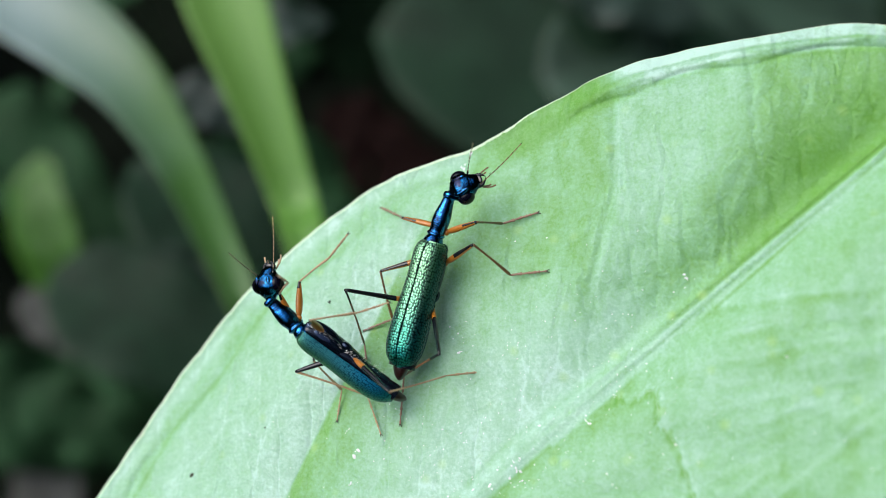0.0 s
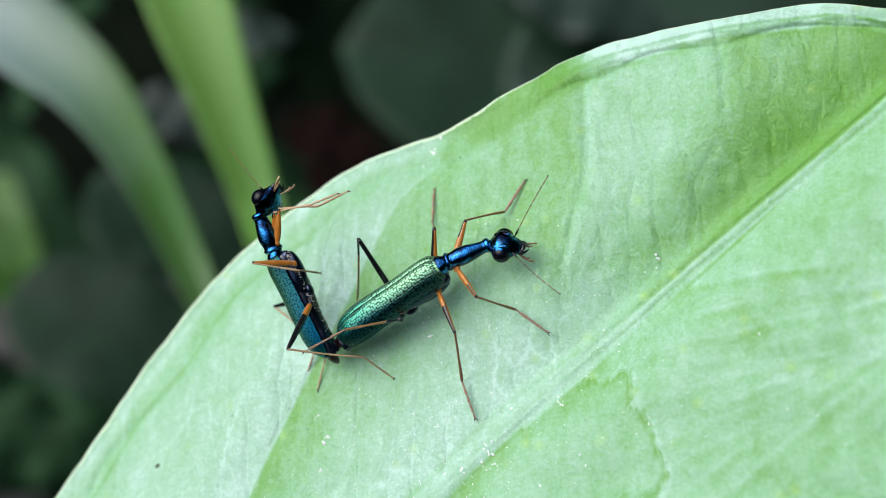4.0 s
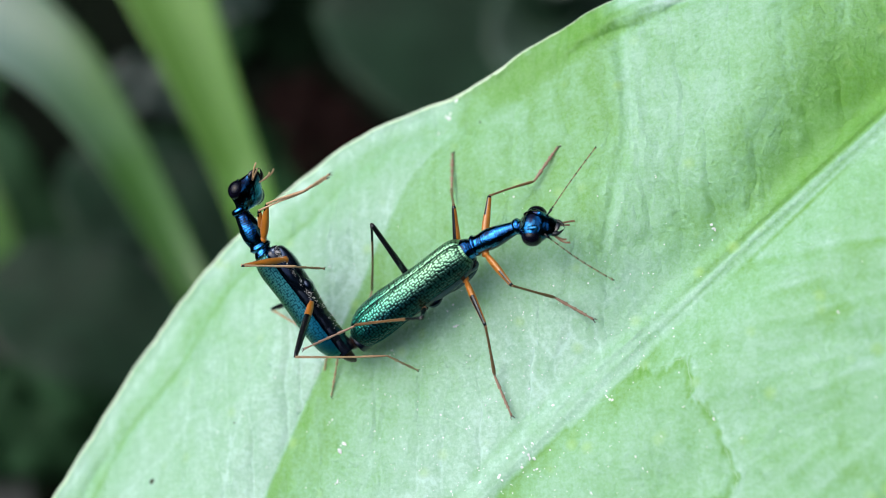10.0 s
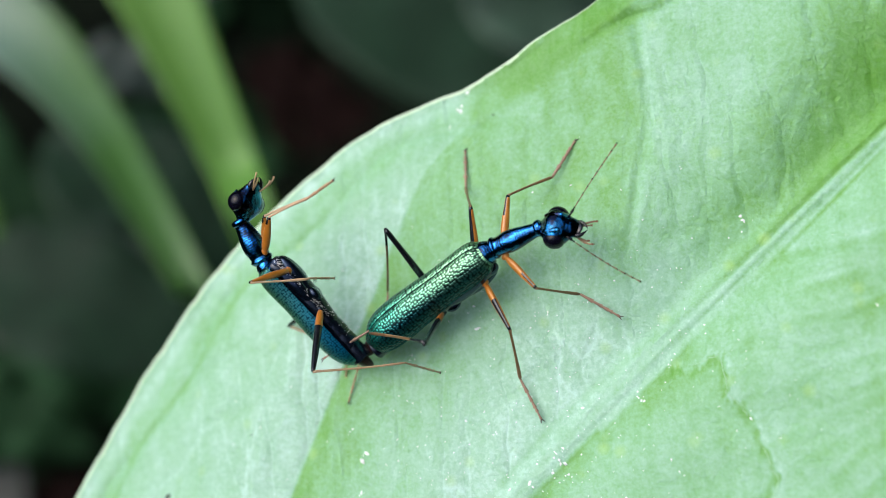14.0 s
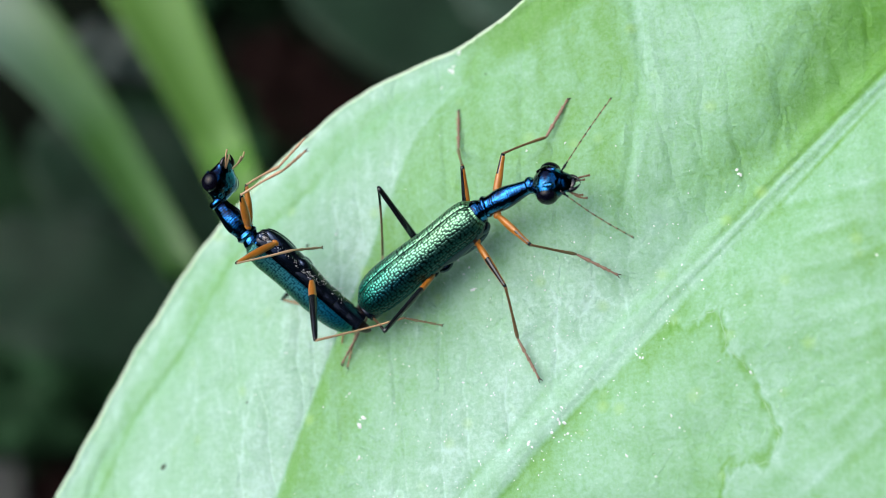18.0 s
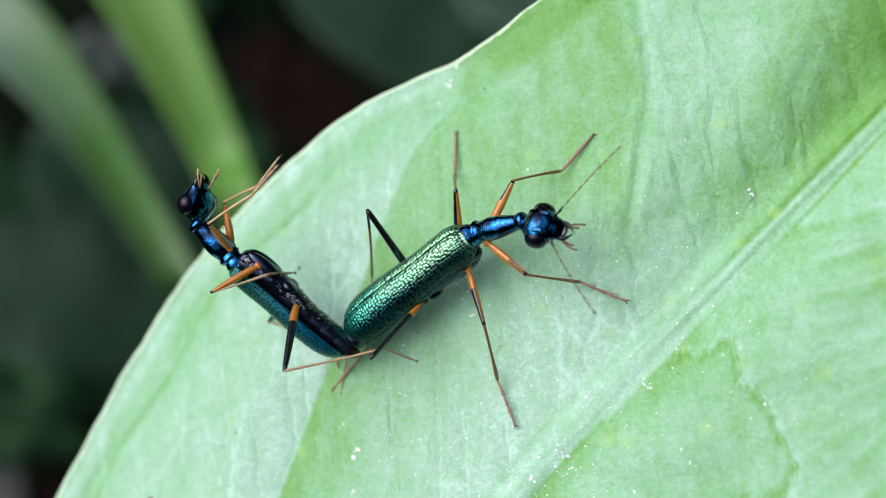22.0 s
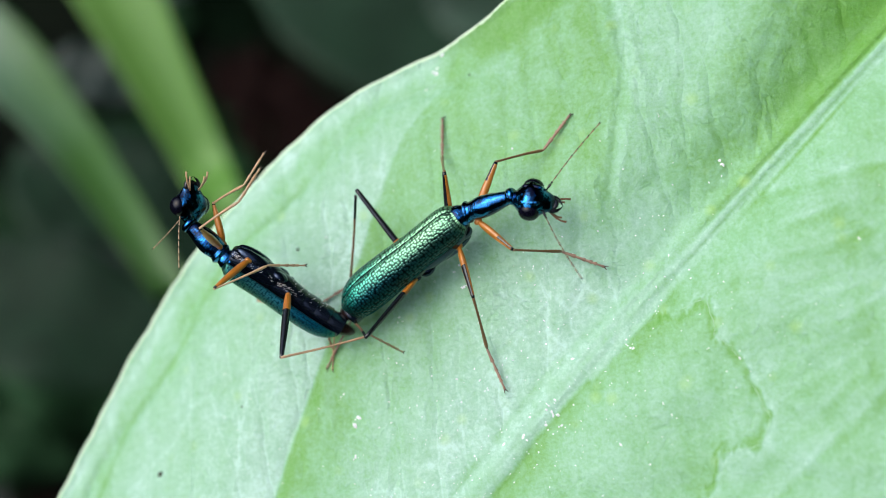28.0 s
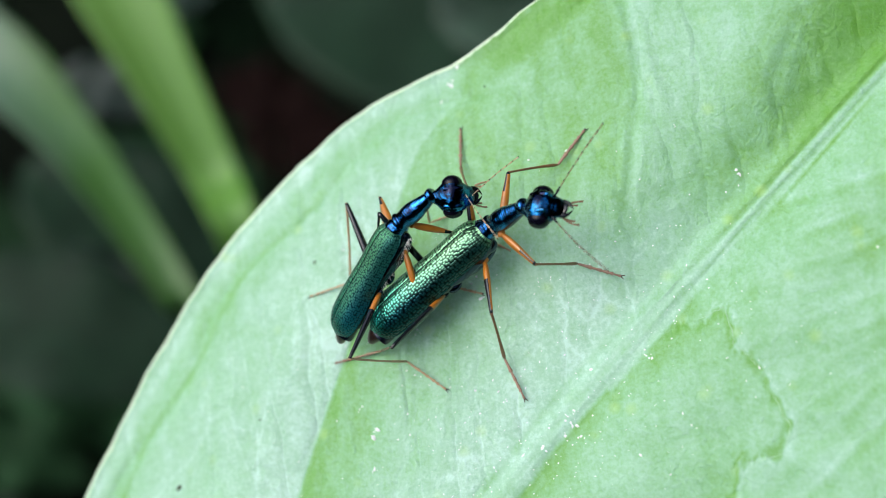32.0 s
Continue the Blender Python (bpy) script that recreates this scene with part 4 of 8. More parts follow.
    if hairs:
        # sparse pale hairs along the belly
        rnd, verts, faces = random.Random(3), [], []
        for i in range(360):
            b = rnd.uniform(-1.25, 1.25) if i < 60 else rnd.choice((-1, 1)) * rnd.uniform(0.95, 1.35)
            x = rnd.uniform(-6.4, -0.2) if i < 60 else -0.1 - 4.2 * rnd.random() ** 1.5
            a = Vector((x, 0.90 * slim * math.sin(b), -0.40 - 0.62 * math.cos(b))) * (MM * k)
            d = Vector((rnd.uniform(-0.25, 0.1), 0.20 * math.sin(b) + rnd.uniform(-0.1, 0.1), -0.20 * math.cos(b) - rnd.uniform(0.0, 0.08))) * (MM * k * rnd.uniform(0.6, 1.3))
            v, f = tube([a, a + d * 0.6, a + d], [0.010 * MM * k, 0.007 * MM * k, 0.003 * MM * k], 4)
            faces += [tuple(q + len(verts) for q in g) for g in f]
            verts += v
        tagged(part("belly_hair", mesh_of("belly_hair", verts, faces, MAT_HAIR), top), kind="stuff")
    return top, p


FEMALE, FP = build_beetle("tiger_beetle", "slender metallic green tiger beetle with blue head standing on leaf", 1.0, MAT_CASE_F, MAT_SHIN, False)
cam.data.dof.focus_object = FP["pronotum"]  # the camera keeps the green beetle in focus
MALE, MP = build_beetle("tiger_beetle", "smaller blue-green tiger beetle with orange legs, joined at the tail", 0.87, MAT_CASE_M, MAT_STRAW, True)


def key(ob, rows):
    """Keys a part in its thing's space: seconds, place in mm, turn in degrees."""
    walk(ob, [(t, pose(x * MM, y * MM, z * MM, *turn)) for t, x, y, z, *turn in rows])


def key_on_leaf(ob, rows):
    """Keys a thing in the leaf's frame."""
    walk(ob, [(t, LEAF @ pose(x * MM, y * MM, z * MM, *turn)) for t, x, y, z, *turn in rows])


def motions():
    key_on_leaf(FEMALE, [(0, 0.152, 1.584, 2.512, 0, -5.178, 73.151),
         (0.5, 0.158, 1.401, 2.509, 0, -4.981, 70.716),
         (1, 2.804, -0.126, 2.683, -11.31, -6.267, 47.987),
         (1.5, 3.165, -0.621, 2.717, -24.228, -6.377, 36.797),
         (2, 3.005, -1.204, 2.66, -24.228, -5.64, 29.619),
         (3, 2.805, -1.185, 2.646, -24.228, -5.69, 28.897),
         (6, 2.625, -1.333, 2.629, -24.228, -5.391, 27.693),
         (9, 2.749, -1.389, 2.646, -24.228, -5.564, 29.199),
         (13, 2.687, -1.469, 2.647, -24.228, -5.565, 27.943),
         (19, 2.467, -1.445, 2.63, -24.228, -5.329, 27.922),
         (21.5, 2.467, -1.445, 2.63, -24.228, -5.329, 27.922),
         (22, 2.093, -1.473, 2.61, -24.228, -5.303, 27.3),
         (23, 2.093, -1.473, 2.61, -24.228, -5.303, 27.3),
         (26, 1.998, -1.575, 2.609, -24.228, -5.524, 25.829),
         (29, 2.18, -1.783, 2.591, -24.228, -5.035, 26.073),
         (30, 2.243, -1.769, 2.598, -24.228, -5.095, 26.006),
         (30.5, 1.852, -1.85, 2.59, -24.228, -4.791, 30.419),
         (31, 2.173, -1.803, 2.599, -24.228, -5.099, 29.136),
         (31.5, 2.176, -1.91, 2.595, -24.228, -5.053, 29.873),
         (32, 2.438, -1.93, 2.6, -24.228, -5.3, 29.123)])
    key(FP["pronotum"], [(0, 0.28, 0, 0, 0, -6, -9),
         (0.5, 0.28, 0, 0, 0, -5.01, -5.368),
         (1, 0.28, 0, 0, 0, 1.582, -27.865),
         (1.5, 0.28, 0, 0, 0, 17.888, -0.9),
         (2, 0.28, 0, 0, 0, 21.479, -0.537),
         (3, 0.28, 0, 0, 0, 18.124, 1.224),
         (6, 0.28, 0, 0, 0, 20.257, 3.057),
         (9, 0.28, 0, 0, 0, 7.712, -10.456),
         (13, 0.28, 0, 0, 0, 7.515, -11.449),
         (19, 0.28, 0, 0, 0, 7.976, -10.495),
         (21.5, 0.28, 0, 0, 0, 7.976, -10.495),
         (22, 0.28, 0, 0, 0, 1.401, -28.105),
         (23, 0.28, 0, 0, 0, 1.401, -28.105),
         (26, 0.28, 0, 0, 0, 2.558, -20.582),
         (29, 0.28, 0, 0, 0, 5.412, -20.018),
         (30, 0.28, 0, 0, 0, 3.381, -22.013),
         (30.5, 0.28, 0, 0, 0, 8.757, -21.31),
         (31, 0.28, 0, 0, 0, -2.248, -22.601),
         (31.5, 0.28, 0, 0, 0, -2.285, -20.377),
         (32, 0.28, 0, 0, 0, -13.577, -29.254)])
    key(FP["head"], [(0, 2.880, -0.411, 0.276, 0, -5, -50),
         (0.2667, 2.882, -0.34, 0.264, 0, 20, -33),
         (0.5, 2.876, -0.27, 0.253, 0, 48.731, -15.233),
         (1, 2.563, -1.355, -0.08, 0, 6.735, -44.419),
         (1.5, 2.759, -0.043, -0.891, 0, 17, -30.442),
         (2, 2.698, -0.025, -1.062, 0, 17, -27.546),
         (3, 2.755, 0.059, -0.902, 0, 17, -29.88),
         (6, 2.717, 0.145, -1.004, 0, 17, -20.544),
         (9, 2.826, -0.522, -0.389, 0, 9.682, -33.204),
         (13, 2.818, -0.571, -0.379, 0, 4.856, -34.06),
         (19, 2.824, -0.523, -0.402, 0, 7.309, -30.165),
         (21.5, 2.824, -0.523, -0.402, 0, 7.309, -30.165),
         (22, 2.557, -1.366, -0.071, 0, 9.904, -43.357),
         (23, 2.557, -1.366, -0.071, 0, 9.904, -43.357),
         (26, 2.712, -1.018, -0.129, 0, 15.16, -41.619),
         (29, 2.713, -0.988, -0.274, 0, 27.214, -33.428),
         (30, 2.684, -1.085, -0.171, 0, 23.697, -35.491),
         (30.5, 2.67, -1.042, -0.442, 0, 24.015, -33.116),
         (31, 2.675, -1.114, 0.114, 0, 22.551, -39.43),
         (31.5, 2.716, -1.009, 0.116, 0, 17.839, -41.386),
         (32, 2.459, -1.378, 0.681, 0, 10.28, -38.488)])
    key(FP["front", 1][0], [(0, 1.019, 0.231, -0.237, 1.146, -1.642, 89.347),
         (0.5, 0.901, 0.363, -0.37, 1.157, -10.118, 83.767),
         (1, 0.952, 0.12, -0.435, 0.859, -16.521, 45.697),
         (1.5, 0.681, 0.414, -0.569, 0.726, -19.895, 36.302),
         (2, 0.642, 0.417, -0.592, 0.753, -21.499, 37.404),
         (3, 0.663, 0.428, -0.57, 0.753, -20.878, 37.614),
         (6, 0.628, 0.439, -0.584, 0.768, -15.646, 40.004),
         (9, 0.837, 0.324, -0.49, 0.891, -17.221, 47.72),
         (13, 0.844, 0.314, -0.488, 0.929, -16.083, 50.903),
         (19, 0.835, 0.324, -0.492, 0.791, -18.097, 40.76),
         (21.5, 0.835, 0.324, -0.492, 0.791, -18.097, 40.76),
         (22, 0.954, 0.116, -0.433, 0.487, -10.152, 24.636),
         (23, 0.954, 0.116, -0.433, 0.487, -10.152, 24.636),
         (26, 0.924, 0.207, -0.444, 0.48, -8.963, 24.391),
         (29, 0.901, 0.221, -0.47, 0.702, -11.605, 36.762),
         (30, 0.923, 0.193, -0.452, 0.73, -12.632, 38.295),
         (30.5, 0.879, 0.217, -0.499, 0.566, -5.912, 29.35),
         (31, 0.964, 0.17, -0.398, 0.714, -8.972, 37.877),
         (31.5, 0.957, 0.197, -0.398, 0.742, -7.076, 39.904),
         (32, 1.038, 0.057, -0.279, 0.86, -9.777, 47.534)])
    key(FP["front", 1][1], [(0, 1.046, 2.63, -0.168, -10.571, 55.174, 80.464),
         (0.5, 1.158, 2.712, 0.051, -11.462, 62.97, 79.428),
         (1, 2.559, 1.766, 0.247, -17.362, 55.657, 72.583),
         (1.5, 2.5, 1.75, 0.248, -64.1, 57.07, 17.729),
         (2, 2.416, 1.773, 0.287, -52.722, 45.575, 32.201),
         (3, 2.439, 1.797, 0.285, -55.094, 46.485, 28.905),
         (6, 2.398, 1.925, 0.063, -56.654, 37.601, 26.583),
         (9, 2.379, 2.02, 0.221, -56.659, 41.949, 26.575),
         (13, 2.298, 2.104, 0.177, -56.905, 39.465, 26.199),
         (19, 2.563, 1.814, 0.253, -53.996, 43.053, 30.606),
         (21.5, 2.563, 1.814, 0.253, -53.996, 43.053, 30.606),
         (22, 3.101, 1.101, -0.01, -59.406, 49.38, 23.129),
         (23, 3.101, 1.101, -0.01, -59.406, 49.38, 23.129),
         (26, 3.084, 1.186, -0.07, -58.076, 45.841, 24.929),
         (29, 2.784, 1.628, 0.013, -65.679, 44.672, 14.24),
         (30, 2.761, 1.644, 0.073, -65.248, 46.309, 14.845),
         (30.5, 2.96, 1.387, -0.252, -68.33, 41.705, 10.413),
         (31, 2.835, 1.626, -0.024, -70.615, 47.457, 7.163),
         (31.5, 2.784, 1.724, -0.102, -73.042, 45.096, 3.805),
         (32, 2.635, 1.802, 0.128, -69.87, 49.188, 8.128)])
    key(FP["front", 1][2], [(0, 1.311, 4.207, -2.466, 6.021, 20.845, 80.248),
         (0.5, 1.391, 3.963, -2.443, 5.15, 23.689, 77.951),
         (1, 3.032, 3.274, -2.064, -3.369, 10.691, 49.836),
         (1.5, 3.95, 2.213, -2.102, -6.784, 4.095, 23.788),
         (2, 4.074, 2.817, -1.712, -6.551, -0.769, 31.809),
         (3, 4.127, 2.729, -1.745, -6.576, -1.315, 33.196),
         (6, 4.382, 2.918, -1.646, -6.571, -0.867, 32.951),
         (9, 4.241, 2.952, -1.651, -6.574, 0.941, 28.61),
         (13, 4.238, 3.058, -1.603, -6.563, 0.519, 29.496),
         (19, 4.324, 2.856, -1.658, -6.558, -0.217, 31.186),
         (21.5, 4.324, 2.856, -1.658, -6.558, -0.217, 31.186),
         (22, 4.778, 1.817, -2.136, -6.942, 4.109, 19.93),
         (23, 4.778, 1.817, -2.136, -6.942, 4.109, 19.93),
         (26, 4.852, 2.008, -2.079, -6.795, 3.832, 22.051),
         (29, 4.714, 2.118, -1.956, -6.7, 1.927, 23.953),
         (30, 4.631, 2.14, -1.951, -6.691, 2.003, 24.217),
         (30.5, 5.016, 1.765, -2.114, -7.096, 4.911, 17.503),
         (31, 4.714, 1.862, -2.087, -6.956, 4.197, 19.27),
         (31.5, 4.756, 1.856, -2.085, -6.859, 3.595, 20.692),
         (32, 4.446, 2.06, -1.991, -6.919, 4.308, 19.824)])
    key(FP["front", 1][3], [(0, 1.019, 0.231, -0.237, 0, 0, 0),
         (0.5, 0.901, 0.363, -0.37, 0, 0, 0),
         (1, 0.952, 0.12, -0.435, 0, 0, 0),
         (1.5, 0.681, 0.414, -0.569, 0, 0, 0),
         (2, 0.642, 0.417, -0.592, 0, 0, 0),
         (3, 0.663, 0.428, -0.57, 0, 0, 0),
         (6, 0.628, 0.439, -0.584, 0, 0, 0),
         (9, 0.837, 0.324, -0.49, 0, 0, 0),
         (13, 0.844, 0.314, -0.488, 0, 0, 0),
         (19, 0.835, 0.324, -0.492, 0, 0, 0),
         (21.5, 0.835, 0.324, -0.492, 0, 0, 0),
         (22, 0.954, 0.116, -0.433, 0, 0, 0),
         (23, 0.954, 0.116, -0.433, 0, 0, 0),
         (26, 0.924, 0.207, -0.444, 0, 0, 0),
         (29, 0.901, 0.221, -0.47, 0, 0, 0),
         (30, 0.923, 0.193, -0.452, 0, 0, 0),
         (30.5, 0.879, 0.217, -0.499, 0, 0, 0),
         (31, 0.964, 0.17, -0.398, 0, 0, 0),
         (31.5, 0.957, 0.197, -0.398, 0, 0, 0),
         (32, 1.038, 0.057, -0.279, 0, 0, 0)])
    key(FP["middle", 1][0], [(0, -1, 0.72, -0.85, 1.007, -13.27, 120.943),
         (0.5, -1, 0.72, -0.85, 1.005, -14.345, 121.576),
         (0.7333, -1, 0.72, -0.85, -3.388, -25.31, 84.071),
         (1, -1, 0.72, -0.85, 0.978, -36.413, 42.817),
         (1.5, -1, 0.72, -0.85, 0.934, -38.544, 39.041),
         (2, -1, 0.72, -0.85, 0.975, -38.755, 40.945),
         (3, -1, 0.72, -0.85, 0.824, -43.418, 30.925),
         (6, -1, 0.72, -0.85, 0.955, -37.404, 40.873),
         (9, -1, 0.72, -0.85, 1.015, -40.32, 41.839),
         (13, -1, 0.72, -0.85, 1.047, -41.432, 42.572),
         (19, -1, 0.72, -0.85, 0.994, -41.919, 39.515),
         (21.5, -1, 0.72, -0.85, 0.994, -41.919, 39.515),
         (22, -1, 0.72, -0.85, 0.866, -43.601, 32.602),
         (23, -1, 0.72, -0.85, 0.866, -43.601, 32.602),
         (26, -1, 0.72, -0.85, 0.868, -41.002, 34.285),
         (29, -1, 0.72, -0.85, 1.046, -45.387, 39.133),
         (30, -1, 0.72, -0.85, 1.059, -45.543, 39.588),
         (30.5, -1, 0.72, -0.85, 0.772, -41.785, 29.651),
         (31, -1, 0.72, -0.85, 0.922, -43.074, 35.358),
         (31.5, -1, 0.72, -0.85, 0.981, -42.864, 38.194),
         (32, -1, 0.72, -0.85, 0.988, -40.57, 40.28)])
    key(FP["middle", 1][1], [(0, -2.451, 3.141, -0.184, 71.399, 30.321, -163.141),
         (0.5, -2.471, 3.114, -0.131, 74.243, 32.05, -157.653),
         (1, 0.712, 2.306, 0.871, 10.518, 49.618, 115.927),
         (1.5, 0.762, 2.149, 0.957, -3.587, 25.866, 93.55),
         (2, 0.708, 2.202, 0.965, -1.042, 22.85, 99.715),
         (3, 0.807, 1.803, 1.143, 2.853, 31.312, 108.234),
         (6, 0.742, 2.227, 0.912, -2.788, 20.925, 95.515),
         (9, 0.647, 2.195, 1.026, -2.708, 24.162, 95.726),
         (13, 0.601, 2.191, 1.069, -1.904, 25.042, 97.656),
         (19, 0.665, 2.093, 1.087, -2.184, 26.404, 97.011),
         (21.5, 0.665, 2.093, 1.087, -2.184, 26.404, 97.011),
         (22, 0.769, 1.852, 1.15, -1.781, 30.269, 97.859),
         (23, 0.769, 1.852, 1.15, -1.781, 30.269, 97.859),
         (26, 0.808, 1.953, 1.053, -2.338, 26.885, 96.696),
         (29, 0.58, 2.005, 1.214, -1.975, 28.934, 97.47),
         (30, 0.565, 2.014, 1.22, -1.669, 29.074, 98.101),
         (30.5, 0.879, 1.79, 1.082, -4.23, 28.949, 92.823),
         (31, 0.728, 1.946, 1.131, -4.007, 28.201, 93.289),
         (31.5, 0.671, 2.034, 1.123, -5.34, 27.062, 90.417),
         (32, 0.681, 2.144, 1.036, -3.8, 23.578, 94.014)])
    key(FP["middle", 1][2], [(0, -5.095, 2.34, -1.8, 4.872, 2.827, 122.494),
         (0.5, -4.98, 2.082, -1.83, 5.126, 3.979, 126.776),
         (1, -0.195, 4.171, -1.566, 5.597, -1.37, 147.226),
         (1.2667, 0.194, 4.597, -1.003, 6.828, -1.799, 104.765),
         (1.5, 0.583, 5.023, -0.439, 8.026, -1.285, 62.306),
         (2, 0.211, 5.109, -0.277, 7.715, -6.268, 67.028),
         (3, -0.048, 4.399, -0.52, 7.749, -9.598, 66.778),
         (6, 0.455, 5.203, -0.231, 7.672, -5.776, 67.352),
         (9, 0.356, 5.1, -0.283, 7.834, -7.006, 65.895),
         (13, 0.215, 5.064, -0.285, 7.769, -7.837, 66.402),
         (19, 0.315, 4.938, -0.336, 8.09, -7.582, 64.013),
         (21.5, 0.315, 4.938, -0.336, 8.09, -7.582, 64.013),
         (22, 0.391, 4.589, -0.463, 8.329, -8.432, 62.297),
         (23, 0.391, 4.589, -0.463, 8.329, -8.432, 62.297),
         (26, 0.476, 4.788, -0.394, 7.921, -8.356, 65.087),
         (29, 0.216, 4.782, -0.334, 8.36, -9.047, 62.187),
         (30, 0.171, 4.783, -0.335, 8.328, -9.054, 62.389),
         (30.5, 0.741, 4.587, -0.467, 9.337, -7.769, 55.504),
         (31, 0.566, 4.761, -0.382, 8.534, -8.424, 61.201),
         (31.5, 0.65, 4.884, -0.333, 8.838, -7.639, 59.02),
         (32, 0.475, 5.07, -0.244, 8.744, -7.462, 59.736)])
    key(FP["middle", 1][3], [(0, -1, 0.72, -0.85, 0, 0, 0),
         (0.5, -1, 0.72, -0.85, 0, 0, 0),
         (1, -1, 0.72, -0.85, 0, 0, 0),
         (1.5, -1, 0.72, -0.85, 0, 0, 0),
         (2, -1, 0.72, -0.85, 0, 0, 0),
         (3, -1, 0.72, -0.85, 0, 0, 0),
         (6, -1, 0.72, -0.85, 0, 0, 0),
         (9, -1, 0.72, -0.85, 0, 0, 0),
         (13, -1, 0.72, -0.85, 0, 0, 0),
         (19, -1, 0.72, -0.85, 0, 0, 0),
         (21.5, -1, 0.72, -0.85, 0, 0, 0),
         (22, -1, 0.72, -0.85, 0, 0, 0),
         (23, -1, 0.72, -0.85, 0, 0, 0),
         (26, -1, 0.72, -0.85, 0, 0, 0),
         (29, -1, 0.72, -0.85, 0, 0, 0),
         (30, -1, 0.72, -0.85, 0, 0, 0),
         (30.5, -1, 0.72, -0.85, 0, 0, 0),
         (31, -1, 0.72, -0.85, 0, 0, 0),
         (31.5, -1, 0.72, -0.85, 0, 0, 0),
         (32, -1, 0.72, -0.85, 0, 0, 0)])
    key(FP["hind", 1][0], [(0, -3.7, 0.62, -0.85, 1.939, -54.548, 99.501),
         (0.5, -3.7, 0.62, -0.85, 1.088, -57.394, 148.309),
         (0.7333, -3.7, 0.62, -0.85, 8.835, -40.677, 104.551),
         (1, -3.7, 0.62, -0.85, 1.193, -24.446, 70.868),
         (1.5, -3.7, 0.62, -0.85, 2.027, -56.086, 78.985),
         (2, -3.7, 0.62, -0.85, 2.953, -68.709, 66.544),
         (3, -3.7, 0.62, -0.85, 2.88, -67.985, 67.72),
         (6, -3.7, 0.62, -0.85, 2.554, -65.154, 67.103),
         (9, -3.7, 0.62, -0.85, 2.691, -66.587, 66.402),
         (13, -3.7, 0.62, -0.85, 3.077, -69.629, 66.252),
         (19, -3.7, 0.62, -0.85, 2.717, -67.776, 61.217),
         (21.5, -3.7, 0.62, -0.85, 2.717, -67.776, 61.217),
         (22, -3.7, 0.62, -0.85, 2.657, -68.345, 56.355),
         (23, -3.7, 0.62, -0.85, 2.657, -68.345, 56.355),
         (26, -3.7, 0.62, -0.85, 2.86, -69.97, 56.038),
         (29, -3.7, 0.62, -0.85, 1.392, -35.583, 97.973),
         (30, -3.7, 0.62, -0.85, 1.423, -37.303, 98.031),
         (30.5, -3.7, 0.62, -0.85, 1.24, -24.057, 98.285),
         (31, -3.7, 0.62, -0.85, 1.178, -19.973, 104.52),
         (31.5, -3.7, 0.62, -0.85, 2.949, -67.183, 83.467),
         (32, -3.7, 0.62, -0.85, 2.667, -65.111, 75.901)])
    key(FP["hind", 1][1], [(0, -4.14, 3.252, 2.897, 171.773, 55.954, 172.564),
         (0.5, -5.809, 1.922, 3.025, 127.376, 52.571, 119.205),
         (1, -2.328, 4.576, 1.054, -172.728, 24.575, -157.038),
         (1.5, -3.21, 3.139, 2.967, 178.852, 42.989, -171.927),
         (2, -3.035, 2.152, 3.436, 161.206, 48.465, 163.638),
         (3, -3.046, 2.216, 3.415, 164.078, 49.072, 167.455),
         (6, -2.948, 2.401, 3.324, 168.845, 49.392, 173.746),
         (9, -2.968, 2.295, 3.371, 166.29, 49.385, 170.381),
         (13, -3.055, 2.086, 3.462, 163.051, 51.049, 166.168),
         (19, -2.862, 2.145, 3.408, 165.59, 51.634, 169.419),
         (21.5, -2.862, 2.145, 3.408, 165.59, 51.634, 169.419),
         (22, -2.759, 2.033, 3.425, 163.222, 51.531, 166.397),
         (23, -2.759, 2.033, 3.425, 163.222, 51.531, 166.397),
         (26, -2.82, 1.927, 3.472, 161.788, 52.107, 164.572),
         (29, -4.219, 4.325, 1.827, -164.689, 29.952, -146.947),
         (30, -4.211, 4.243, 1.938, -165.128, 31.366, -147.807),
         (30.5, -4.305, 4.777, 1.025, -160.918, 21.547, -138.41),
         (31, -4.784, 4.805, 0.721, -158.877, 19.359, -132.574),
         (31.5, -3.497, 2.392, 3.39, 167.602, 46.236, 170.62),
         (32, -3.228, 2.498, 3.323, 166.62, 44.354, 169.239)])
